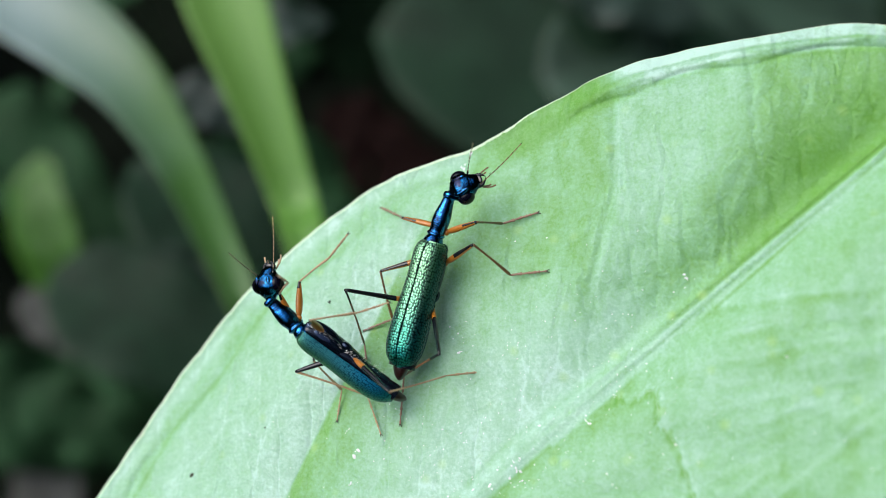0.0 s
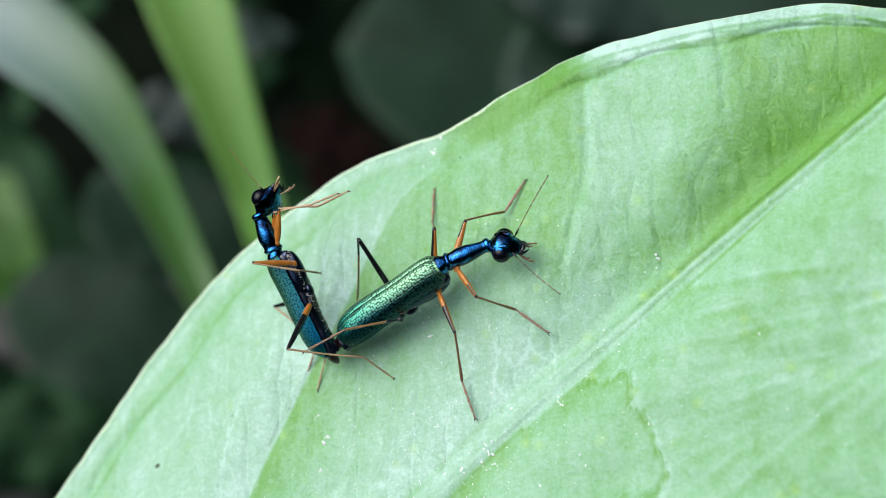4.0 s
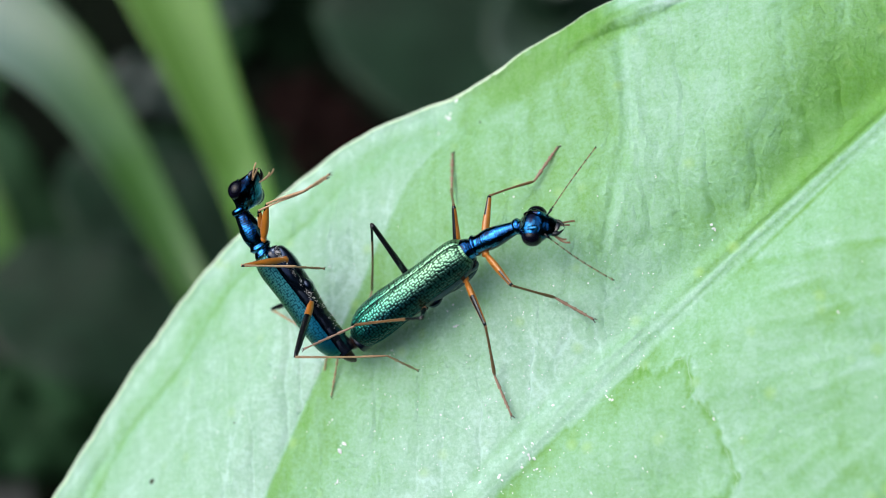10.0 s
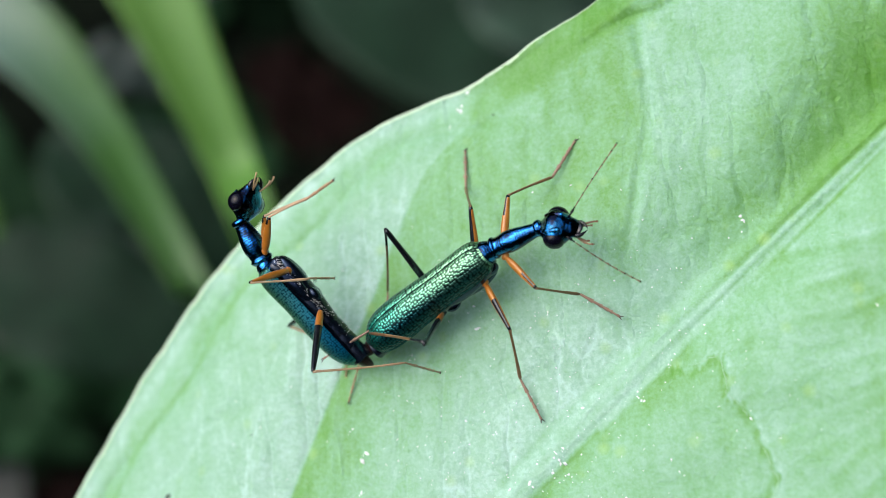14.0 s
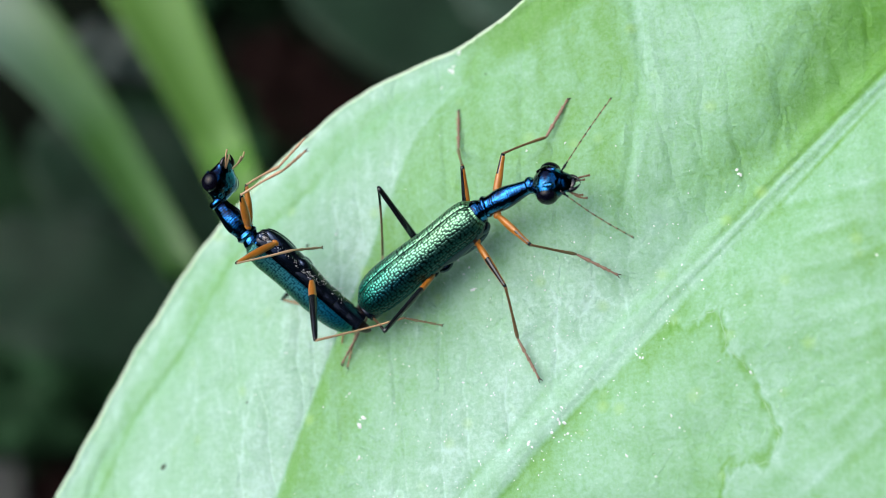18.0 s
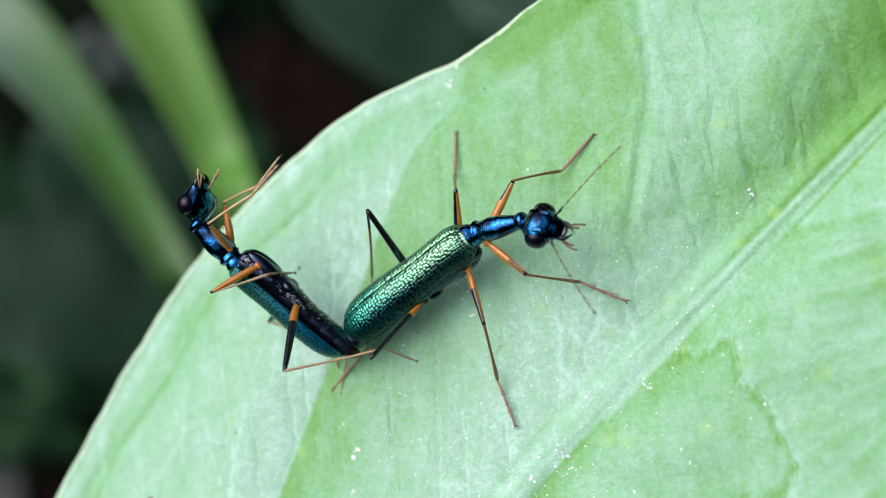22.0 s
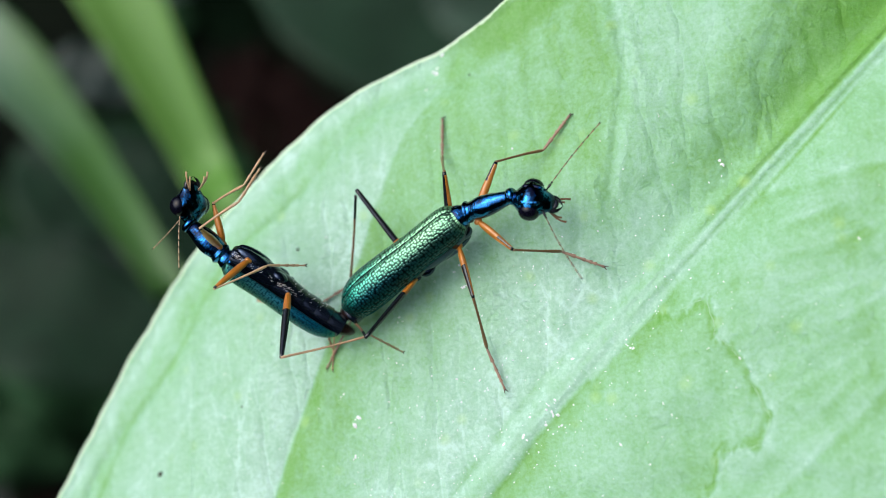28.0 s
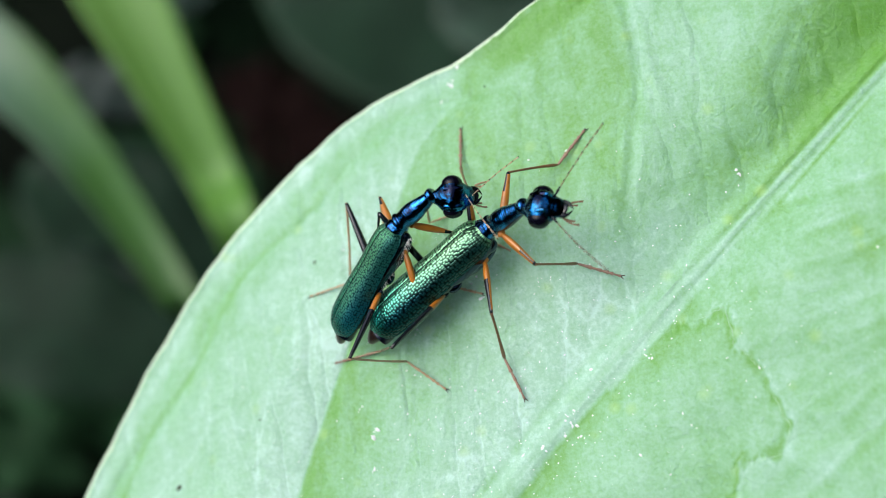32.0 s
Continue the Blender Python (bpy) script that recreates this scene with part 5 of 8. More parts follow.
    key(FP["hind", 1][2], [(0, -7.083, 3.636, -1.494, -2.449, 1.045, -154.908),
         (0.5, -7.381, 4.734, -1.184, -1.385, 7.181, -140.182),
         (1, -6.766, 2.696, -1.151, -2.114, 6.519, -146.282),
         (1.5, -7.048, 2.595, -0.646, -3.717, 6.272, -160.6),
         (2, -6.407, 3.142, -0.531, 4.379, 21.611, -128.141),
         (3, -6.435, 2.97, -0.59, 1.664, 17.506, -136.234),
         (6, -6.377, 2.776, -0.699, 1.769, 17.555, -135.886),
         (9, -6.37, 2.871, -0.652, 0.749, 16.281, -139.39),
         (13, -6.29, 2.882, -0.659, 3.223, 19.784, -131.414),
         (19, -6.096, 2.749, -0.747, 3.667, 20.601, -130.126),
         (21.5, -6.096, 2.749, -0.747, 3.667, 20.601, -130.126),
         (22, -5.964, 2.809, -0.724, 4.166, 20.604, -128.707),
         (23, -5.964, 2.809, -0.724, 4.166, 20.604, -128.707),
         (26, -5.958, 2.793, -0.711, 4.333, 20.418, -128.23),
         (27.5, -7.013, 2.307, -0.765, -3.311, 2.392, -165.137),
         (29, -8.068, 1.82, -0.82, 1.338, -16.567, 158.907),
         (30, -8.041, 1.832, -0.821, 1.369, -16.543, 158.798),
         (30.5, -7.992, 1.504, -0.921, 0.653, -13.479, 161.558),
         (31, -8.167, 1.123, -1.036, -0.198, 11.325, -156.24),
         (31.5, -7.114, 2.99, -0.438, -0.23, 8.97, -156.422),
         (32, -6.951, 3.205, -0.382, 0.142, 9.863, -154.149)])
    key(FP["hind", 1][3], [(0, -3.7, 0.62, -0.85, 0, 0, 0),
         (0.5, -3.7, 0.62, -0.85, 0, 0, 0),
         (1, -3.7, 0.62, -0.85, 0, 0, 0),
         (1.5, -3.7, 0.62, -0.85, 0, 0, 0),
         (2, -3.7, 0.62, -0.85, 0, 0, 0),
         (3, -3.7, 0.62, -0.85, 0, 0, 0),
         (6, -3.7, 0.62, -0.85, 0, 0, 0),
         (9, -3.7, 0.62, -0.85, 0, 0, 0),
         (13, -3.7, 0.62, -0.85, 0, 0, 0),
         (19, -3.7, 0.62, -0.85, 0, 0, 0),
         (21.5, -3.7, 0.62, -0.85, 0, 0, 0),
         (22, -3.7, 0.62, -0.85, 0, 0, 0),
         (23, -3.7, 0.62, -0.85, 0, 0, 0),
         (26, -3.7, 0.62, -0.85, 0, 0, 0),
         (29, -3.7, 0.62, -0.85, 0, 0, 0),
         (30, -3.7, 0.62, -0.85, 0, 0, 0),
         (30.5, -3.7, 0.62, -0.85, 0, 0, 0),
         (31, -3.7, 0.62, -0.85, 0, 0, 0),
         (31.5, -3.7, 0.62, -0.85, 0, 0, 0),
         (32, -3.7, 0.62, -0.85, 0, 0, 0)])
    key(FP["front", -1][0], [(0, 0.794, -0.578, -0.237, -1.101, -16.463, -66.777),
         (0.5, 0.823, -0.473, -0.37, -1.114, -17.11, -68.033),
         (1, 0.559, -0.623, -0.435, -1.152, -6.563, -92.084),
         (1.5, 0.668, -0.426, -0.569, -1.195, 16.465, -89.439),
         (2, 0.634, -0.423, -0.592, -1.161, 12.185, -82.206),
         (3, 0.681, -0.412, -0.57, -1.174, 14.966, -82.22),
         (6, 0.672, -0.4, -0.584, -1.139, 14.194, -74.822),
         (9, 0.684, -0.502, -0.49, -1.178, 16.931, -79.979),
         (13, 0.677, -0.509, -0.488, -1.163, 16.321, -77.256),
         (19, 0.682, -0.502, -0.492, -1.161, 18.387, -74.474),
         (21.5, 0.682, -0.502, -0.492, -1.161, 18.387, -74.474),
         (22, 0.558, -0.625, -0.433, -1.217, 27.461, -71.004),
         (23, 0.558, -0.625, -0.433, -1.217, 27.461, -71.004),
         (26, 0.629, -0.58, -0.444, -1.194, 26.85, -68.979),
         (29, 0.613, -0.568, -0.47, -1.161, 19.803, -72.786),
         (30, 0.609, -0.586, -0.452, -1.151, 18.976, -72.178),
         (30.5, 0.574, -0.566, -0.499, -1.153, 22.421, -68.946),
         (31, 0.641, -0.605, -0.398, -1.235, 24.286, -79.758),
         (31.5, 0.665, -0.591, -0.398, -1.212, 21.96, -79.236),
         (32, 0.627, -0.676, -0.279, -1.209, 21.867, -78.659)])
    key(FP["front", -1][1], [(0, 1.702, -2.694, 0.444, 32.945, 76.76, -32.406),
         (0.5, 1.681, -2.6, 0.336, 43.303, 70.462, -21.629),
         (1, 0.473, -3.006, -0.161, 175.508, 83.465, 111.405),
         (1.5, 0.69, -2.728, -1.249, 26.405, 79.148, -38.015),
         (2, 0.952, -2.748, -1.099, 77.176, 73.192, 14.013),
         (3, 0.995, -2.709, -1.19, 68.719, 69.983, 5.104),
         (6, 1.282, -2.645, -1.173, 69.385, 69.097, 5.816),
         (9, 1.084, -2.763, -1.189, 71.383, 71.281, 7.939),
         (13, 1.185, -2.756, -1.163, 81.583, 67.679, 18.82),
         (19, 1.291, -2.696, -1.249, 67.151, 68.17, 3.261),
         (21.5, 1.291, -2.696, -1.249, 67.151, 68.17, 3.261),
         (22, 1.251, -2.638, -1.54, 56.687, 59.916, -8.34),
         (23, 1.251, -2.638, -1.54, 56.687, 59.916, -8.34),
         (26, 1.397, -2.579, -1.528, 59.469, 59.143, -5.112),
         (29, 1.282, -2.725, -1.283, 76.029, 60.318, 14.016),
         (30, 1.303, -2.747, -1.232, 79.253, 61.697, 17.701),
         (30.5, 1.371, -2.636, -1.414, 60.537, 60.876, -3.582),
         (31, 1.03, -2.758, -1.385, 69.338, 60.055, 6.527),
         (31.5, 1.08, -2.778, -1.295, 73.067, 62.34, 10.78),
         (32, 1.065, -2.86, -1.173, 85.758, 63.767, 25.001)])
    key(FP["front", -1][2], [(0, 2.243, -3.037, -2.282, -4.917, 13.038, -57.469),
         (0.5, 2.551, -2.945, -2.303, -3.785, 13.507, -52.538),
         (1, 0.356, -2.709, -2.943, -12, 18.062, -82.093),
         (1.5, 1.106, -3.052, -3.999, -12.755, 42.199, -83.563),
         (2, 1.738, -2.552, -3.779, 2.174, 40.756, -61.186),
         (3, 1.949, -2.624, -3.821, 2.063, 40.828, -61.356),
         (6, 2.275, -2.544, -3.789, 2.987, 40.587, -59.94),
         (9, 1.974, -2.639, -3.841, 5.136, 40.633, -56.638),
         (13, 2.192, -2.412, -3.753, 3.842, 40.193, -58.634),
         (19, 2.331, -2.637, -3.849, 5.692, 40.25, -55.769),
         (21.5, 2.331, -2.637, -3.849, 5.692, 40.25, -55.769),
         (22, 2.64, -2.842, -3.963, 9.339, 39.357, -50.075),
         (23, 2.64, -2.842, -3.963, 9.339, 39.357, -50.075),
         (26, 2.828, -2.706, -3.932, 12.584, 38.366, -44.906),
         (29, 2.627, -2.39, -3.716, 10.701, 37.597, -47.965),
         (30, 2.568, -2.343, -3.697, 10.724, 37.525, -47.927),
         (30.5, 2.731, -2.721, -3.86, 6.477, 39.104, -54.772),
         (31, 2.419, -2.599, -3.811, 11.088, 37.826, -47.367),
         (31.5, 2.357, -2.534, -3.775, 9.956, 37.908, -49.21),
         (32, 2.187, -2.337, -3.685, 11.114, 37.551, -47.318)])
    key(FP["front", -1][3], [(0, 0.794, -0.578, -0.237, 0, 0, 0),
         (0.5, 0.823, -0.473, -0.37, 0, 0, 0),
         (1, 0.559, -0.623, -0.435, 0, 0, 0),
         (1.5, 0.668, -0.426, -0.569, 0, 0, 0),
         (2, 0.634, -0.423, -0.592, 0, 0, 0),
         (3, 0.681, -0.412, -0.57, 0, 0, 0),
         (6, 0.672, -0.4, -0.584, 0, 0, 0),
         (9, 0.684, -0.502, -0.49, 0, 0, 0),
         (13, 0.677, -0.509, -0.488, 0, 0, 0),
         (19, 0.682, -0.502, -0.492, 0, 0, 0),
         (21.5, 0.682, -0.502, -0.492, 0, 0, 0),
         (22, 0.558, -0.625, -0.433, 0, 0, 0),
         (23, 0.558, -0.625, -0.433, 0, 0, 0),
         (26, 0.629, -0.58, -0.444, 0, 0, 0),
         (29, 0.613, -0.568, -0.47, 0, 0, 0),
         (30, 0.609, -0.586, -0.452, 0, 0, 0),
         (30.5, 0.574, -0.566, -0.499, 0, 0, 0),
         (31, 0.641, -0.605, -0.398, 0, 0, 0),
         (31.5, 0.665, -0.591, -0.398, 0, 0, 0),
         (32, 0.627, -0.676, -0.279, 0, 0, 0)])
    key(FP["middle", -1][0], [(0, -1, -0.72, -0.85, -1.103, -27.908, -57.775),
         (0.5, -1, -0.72, -0.85, -1.128, -2.863, -79.538),
         (1, -1, -0.72, -0.85, -1.116, -12.876, -71.455),
         (1.5, -1, -0.72, -0.85, -1.116, 18.312, -112.771),
         (2, -1, -0.72, -0.85, -1.18, 15.64, -97.834),
         (3, -1, -0.72, -0.85, -1.208, 19.429, -96.388),
         (6, -1, -0.72, -0.85, -1.201, 17.811, -86.694),
         (9, -1, -0.72, -0.85, -1.181, 14.248, -93.1),
         (13, -1, -0.72, -0.85, -1.182, 14.284, -90.752),
         (19, -1, -0.72, -0.85, -1.186, 15.391, -86.975),
         (21.5, -1, -0.72, -0.85, -1.186, 15.391, -86.975),
         (22, -1, -0.72, -0.85, -1.16, 15.466, -103.022),
         (23, -1, -0.72, -0.85, -1.16, 15.466, -103.022),
         (26, -1, -0.72, -0.85, -1.155, 13.269, -101.403),
         (29, -1, -0.72, -0.85, -1.143, 11.309, -102.275),
         (30, -1, -0.72, -0.85, -1.141, 10.662, -102.111),
         (30.5, -1, -0.72, -0.85, -1.152, 11.493, -100.056),
         (31, -1, -0.72, -0.85, -1.131, 9.695, -103.54),
         (31.5, -1, -0.72, -0.85, -1.107, 6.414, -106.327),
         (32, -1, -0.72, -0.85, -1.073, 5.357, -111.269)])
    key(FP["middle", -1][1], [(0, 0.367, -2.888, 0.507, -54.315, 52.569, -123.146),
         (0.5, -0.474, -3.568, -0.705, -51.147, 23.549, -118.173),
         (1, -0.101, -3.4, -0.204, -76.98, 62.169, -153.474),
         (1.5, -2.066, -3.259, -1.761, -77.882, 47.929, -154.566),
         (2, -1.381, -3.487, -1.632, -78.412, 55.776, -155.238),
         (3, -1.304, -3.438, -1.815, -72.532, 53.208, -148.02),
         (6, -0.841, -3.476, -1.737, -78.794, 53.736, -155.809),
         (9, -1.152, -3.527, -1.564, -82.674, 56.737, -160.529),
         (13, -1.037, -3.53, -1.565, -81.775, 57.692, -159.46),
         (19, -0.852, -3.512, -1.62, -78.351, 57.714, -155.41),
         (21.5, -0.852, -3.512, -1.62, -78.351, 57.714, -155.41),
         (22, -1.63, -3.443, -1.623, -72.874, 55.096, -148.838),
         (23, -1.63, -3.443, -1.623, -72.874, 55.096, -148.838),
         (26, -1.558, -3.487, -1.516, -72.456, 58.495, -148.339),
         (29, -1.605, -3.499, -1.419, -79.479, 58.514, -156.571),
         (30, -1.598, -3.507, -1.387, -81.219, 58.865, -158.608),
         (30.5, -1.496, -3.518, -1.428, -86.185, 55.835, -164.503),
         (31, -1.669, -3.499, -1.338, -84.566, 58.407, -162.575),
         (31.5, -1.81, -3.486, -1.174, -89.114, 60.902, -167.843),
         (32, -2.047, -3.411, -1.121, -89.513, 60.264, -168.302)])
    key(FP["middle", -1][2], [(0, -0.697, -4.516, -2.034, -5.441, 10.056, -69.642),
         (0.5, -1.859, -6.154, -1.984, -6.225, 4.945, -75.632),
         (1, -1.438, -4.067, -3.034, -6.55, 24.096, -76.909),
         (1.5, -4.002, -4.179, -4.137, -27.538, 29.032, -121.871),
         (2, -3.015, -4.24, -4.278, -20.61, 33.201, -108.518),
         (3, -2.93, -4.453, -4.377, -18.452, 34.157, -104.629),
         (6, -2.567, -4.252, -4.317, -16.308, 33.705, -100.789),
         (9, -2.807, -4.112, -4.239, -17.795, 33.21, -103.486),
         (13, -2.638, -4.13, -4.27, -14.976, 34.083, -98.4),
         (19, -2.407, -4.223, -4.325, -15.354, 33.918, -99.075),
         (21.5, -2.407, -4.223, -4.325, -15.354, 33.918, -99.075),
         (22, -3.197, -4.391, -4.248, -19.459, 32.635, -106.55),
         (23, -3.197, -4.391, -4.248, -19.459, 32.635, -106.55),
         (26, -2.981, -4.365, -4.244, -18.88, 32.068, -105.467),
         (29, -3.138, -4.163, -4.148, -17.732, 33.022, -103.334),
         (30, -3.138, -4.11, -4.126, -17.698, 33.154, -103.271),
         (30.5, -3.228, -3.998, -4.076, -19.419, 32.357, -106.451),
         (31, -3.269, -4.001, -4.064, -20.661, 32.177, -108.778),
         (31.5, -3.331, -3.813, -3.97, -20.984, 31.436, -109.392),
         (32, -3.602, -3.732, -3.899, -18.524, 32.443, -104.742)])
    key(FP["middle", -1][3], [(0, -1, -0.72, -0.85, 0, 0, 0),
         (0.5, -1, -0.72, -0.85, 0, 0, 0),
         (1, -1, -0.72, -0.85, 0, 0, 0),
         (1.5, -1, -0.72, -0.85, 0, 0, 0),
         (2, -1, -0.72, -0.85, 0, 0, 0),
         (3, -1, -0.72, -0.85, 0, 0, 0),
         (6, -1, -0.72, -0.85, 0, 0, 0),
         (9, -1, -0.72, -0.85, 0, 0, 0),
         (13, -1, -0.72, -0.85, 0, 0, 0),
         (19, -1, -0.72, -0.85, 0, 0, 0),
         (21.5, -1, -0.72, -0.85, 0, 0, 0),
         (22, -1, -0.72, -0.85, 0, 0, 0),
         (23, -1, -0.72, -0.85, 0, 0, 0),
         (26, -1, -0.72, -0.85, 0, 0, 0),
         (29, -1, -0.72, -0.85, 0, 0, 0),
         (30, -1, -0.72, -0.85, 0, 0, 0),
         (30.5, -1, -0.72, -0.85, 0, 0, 0),
         (31, -1, -0.72, -0.85, 0, 0, 0),
         (31.5, -1, -0.72, -0.85, 0, 0, 0),
         (32, -1, -0.72, -0.85, 0, 0, 0)])
    key(FP["hind", -1][0], [(0, -3.7, -0.62, -0.85, -1.02, -35.971, -133.295),
         (0.5, -3.7, -0.62, -0.85, -1.068, -36.592, -130.939),
         (1, -3.7, -0.62, -0.85, -0.962, -38.597, -138.415),
         (1.5, -3.7, -0.62, -0.85, -0.918, -33.497, -137.572),
         (2, -3.7, -0.62, -0.85, -1.282, -36.595, -63.151),
         (3, -3.7, -0.62, -0.85, -1.333, -36.723, -68.062),
         (6, -3.7, -0.62, -0.85, -1.281, -34.631, -66.228),
         (9, -3.7, -0.62, -0.85, -1.351, -36.642, -70.301),
         (13, -3.7, -0.62, -0.85, -1.455, -38.638, -81.921),
         (19, -3.7, -0.62, -0.85, -0.98, -28.173, -130.634),
         (21.5, -3.7, -0.62, -0.85, -0.98, -28.173, -130.634),
         (22, -3.7, -0.62, -0.85, -1.104, -31.99, -124.635),
         (23, -3.7, -0.62, -0.85, -1.104, -31.99, -124.635),
         (26, -3.7, -0.62, -0.85, -1.083, -31.21, -125.5),
         (29, -3.7, -0.62, -0.85, -0.942, -25.916, -131.938),
         (30, -3.7, -0.62, -0.85, -0.942, -26.16, -132.012),
         (30.5, -3.7, -0.62, -0.85, -1.109, -32.043, -124.274),
         (31, -3.7, -0.62, -0.85, -1.026, -28.036, -127.271),
         (31.5, -3.7, -0.62, -0.85, -1.003, -33.237, -132.396),
         (32, -3.7, -0.62, -0.85, -1.027, -33.869, -131.336)])
    key(FP["hind", -1][1], [(0, -6.253, -3.33, 1.852, 108.352, 38.574, 118.125),
         (0.5, -6.12, -3.41, 1.892, 108.024, 39.643, 117.605),
         (1, -6.389, -3.006, 2.02, 106.63, 39.489, 115.416),
         (1.5, -6.531, -3.208, 1.689, 108.672, 32.651, 118.879),
         (2, -2.032, -3.915, 1.892, 112.426, 4.928, 130.162),
         (3, -2.322, -4.04, 1.901, 114.334, 8.145, 146.799),
         (6, -2.174, -4.084, 1.764, 113.396, 6.723, 139.557),
         (9, -2.456, -4.095, 1.895, 113.732, 6.285, 142.524),
         (13, -3.195, -4.177, 2.022, 112.601, 9.131, 134.108),
         (19, -6.341, -3.697, 1.322, 106.112, 30.187, 115.296),
         (21.5, -6.341, -3.697, 1.322, 106.112, 30.187, 115.296),
         (22, -5.917, -3.83, 1.587, 106.731, 36.928, 116.414),
         (23, -5.917, -3.83, 1.587, 106.731, 36.928, 116.414),
         (26, -5.985, -3.823, 1.534, 105.671, 34.655, 114.601),
         (29, -6.465, -3.698, 1.16, 106.203, 26.911, 115.638),
         (30, -6.463, -3.688, 1.178, 106.026, 27.108, 115.249),
         (30.5, -5.896, -3.842, 1.591, 108.841, 39.619, 120.336),
         (31, -6.159, -3.851, 1.312, 111.399, 33.365, 124.628),
         (31.5, -6.294, -3.461, 1.671, 108.093, 35.155, 118.761),
         (32, -6.223, -3.488, 1.714, 110.873, 37.18, 123.469)])
    key(FP["hind", -1][2], [(0, -8.206, 0.325, -1.453, -1.163, 0.989, -168.385),
         (0.5, -8.011, 0.207, -1.489, -1.158, 0.075, -167.819),
         (1, -8.145, 0.688, -1.351, -1.125, 1.359, -165.165),
         (1.5, -8.687, 0.7, -1.171, -1.283, 4.496, -168.258),
         (2, -5.438, 0.12, 1.437, 4.446, -18.81, 148.795),
         (3, -6.713, -1.167, 1.15, 0.858, 0.119, 170.34),
         (6, -6.18, -0.669, 1.144, -0.301, -17.456, 177.929),
         (9, -6.637, -0.89, 1.315, -0.913, -17.392, 179.973),
         (13, -6.837, -0.42, 1.181, 0.391, -9.368, 174.356),
         (19, -8.298, 0.445, -1.343, 0.94, 11.481, -156.992),
         (21.5, -8.298, 0.445, -1.343, 0.94, 11.481, -156.992),
         (22, -7.802, -0.036, -1.597, -0.957, 5.117, -170.054),
         (23, -7.802, -0.036, -1.597, -0.957, 5.117, -170.054),
         (26, -7.8, 0.141, -1.48, 0.605, 10.175, -158.37),
         (29, -8.51, 0.563, -1.238, 0.719, 11.969, -157.776),
         (30, -8.476, 0.579, -1.237, 0.782, 11.804, -157.47),
         (30.5, -7.958, -0.318, -1.789, -0.569, -8.536, 158.244),
         (31, -8.674, -0.209, -1.603, 0.44, -12.452, 152.713),
         (31.5, -8.379, 0.337, -1.38, -1.463, -5.925, 164.566),
         (32, -8.551, 0.035, -1.489, -0.326, -9.882, 156.317)])
    key(FP["hind", -1][3], [(0, -3.7, -0.62, -0.85, 0, 0, 0),
         (0.5, -3.7, -0.62, -0.85, 0, 0, 0),
         (1, -3.7, -0.62, -0.85, 0, 0, 0),
         (1.5, -3.7, -0.62, -0.85, 0, 0, 0),
         (2, -3.7, -0.62, -0.85, 0, 0, 0),
         (3, -3.7, -0.62, -0.85, 0, 0, 0),
         (6, -3.7, -0.62, -0.85, 0, 0, 0),
         (9, -3.7, -0.62, -0.85, 0, 0, 0),
         (13, -3.7, -0.62, -0.85, 0, 0, 0),
         (19, -3.7, -0.62, -0.85, 0, 0, 0),
         (21.5, -3.7, -0.62, -0.85, 0, 0, 0),
         (22, -3.7, -0.62, -0.85, 0, 0, 0),
         (23, -3.7, -0.62, -0.85, 0, 0, 0),
         (26, -3.7, -0.62, -0.85, 0, 0, 0),
         (29, -3.7, -0.62, -0.85, 0, 0, 0),
         (30, -3.7, -0.62, -0.85, 0, 0, 0),
         (30.5, -3.7, -0.62, -0.85, 0, 0, 0),
         (31, -3.7, -0.62, -0.85, 0, 0, 0),
         (31.5, -3.7, -0.62, -0.85, 0, 0, 0),
         (32, -3.7, -0.62, -0.85, 0, 0, 0)])
    key(FP["antenna", 1], [(0, 1.62, 0.5, 0.12, -0.948, -52.819, -0.815),
         (0.5, 1.62, 0.5, 0.12, -23.37, 8.372, 47.746),
         (1, 1.62, 0.5, 0.12, -23.346, -11.396, 46.832),
         (1.5, 1.62, 0.5, 0.12, -24.616, -36.728, 49.87),
         (2, 1.62, 0.5, 0.12, -20.99, -32.575, 43.502),
         (3, 1.62, 0.5, 0.12, -24.686, -33.265, 50.296),
         (6, 1.62, 0.5, 0.12, -17.607, -31.959, 37.203),
         (9, 1.62, 0.5, 0.12, -22.551, -12.894, 49.939),
         (13, 1.62, 0.5, 0.12, -23.135, -12.939, 52.551),
         (19, 1.62, 0.5, 0.12, -22.077, -12.502, 47.748),
         (21.5, 1.62, 0.5, 0.12, -22.077, -12.502, 47.748),
         (22, 1.62, 0.5, 0.12, -23.361, -7.105, 55.273),
         (23, 1.62, 0.5, 0.12, -23.361, -7.105, 55.273),
         (26, 1.62, 0.5, 0.12, -23.314, -11.043, 54.978),
         (29, 1.62, 0.5, 0.12, -21.843, -26.596, 50.461),
         (30, 1.62, 0.5, 0.12, -20.364, -30.315, 47.358),
         (30.5, 1.62, 0.5, 0.12, -22.736, -23.616, 52.577),
         (31, 1.62, 0.5, 0.12, -25.616, -21.41, 60.089),
         (31.5, 1.62, 0.5, 0.12, -21.717, -28.095, 50.81),
         (32, 1.62, 0.5, 0.12, -19.912, -21.21, 46.493)])
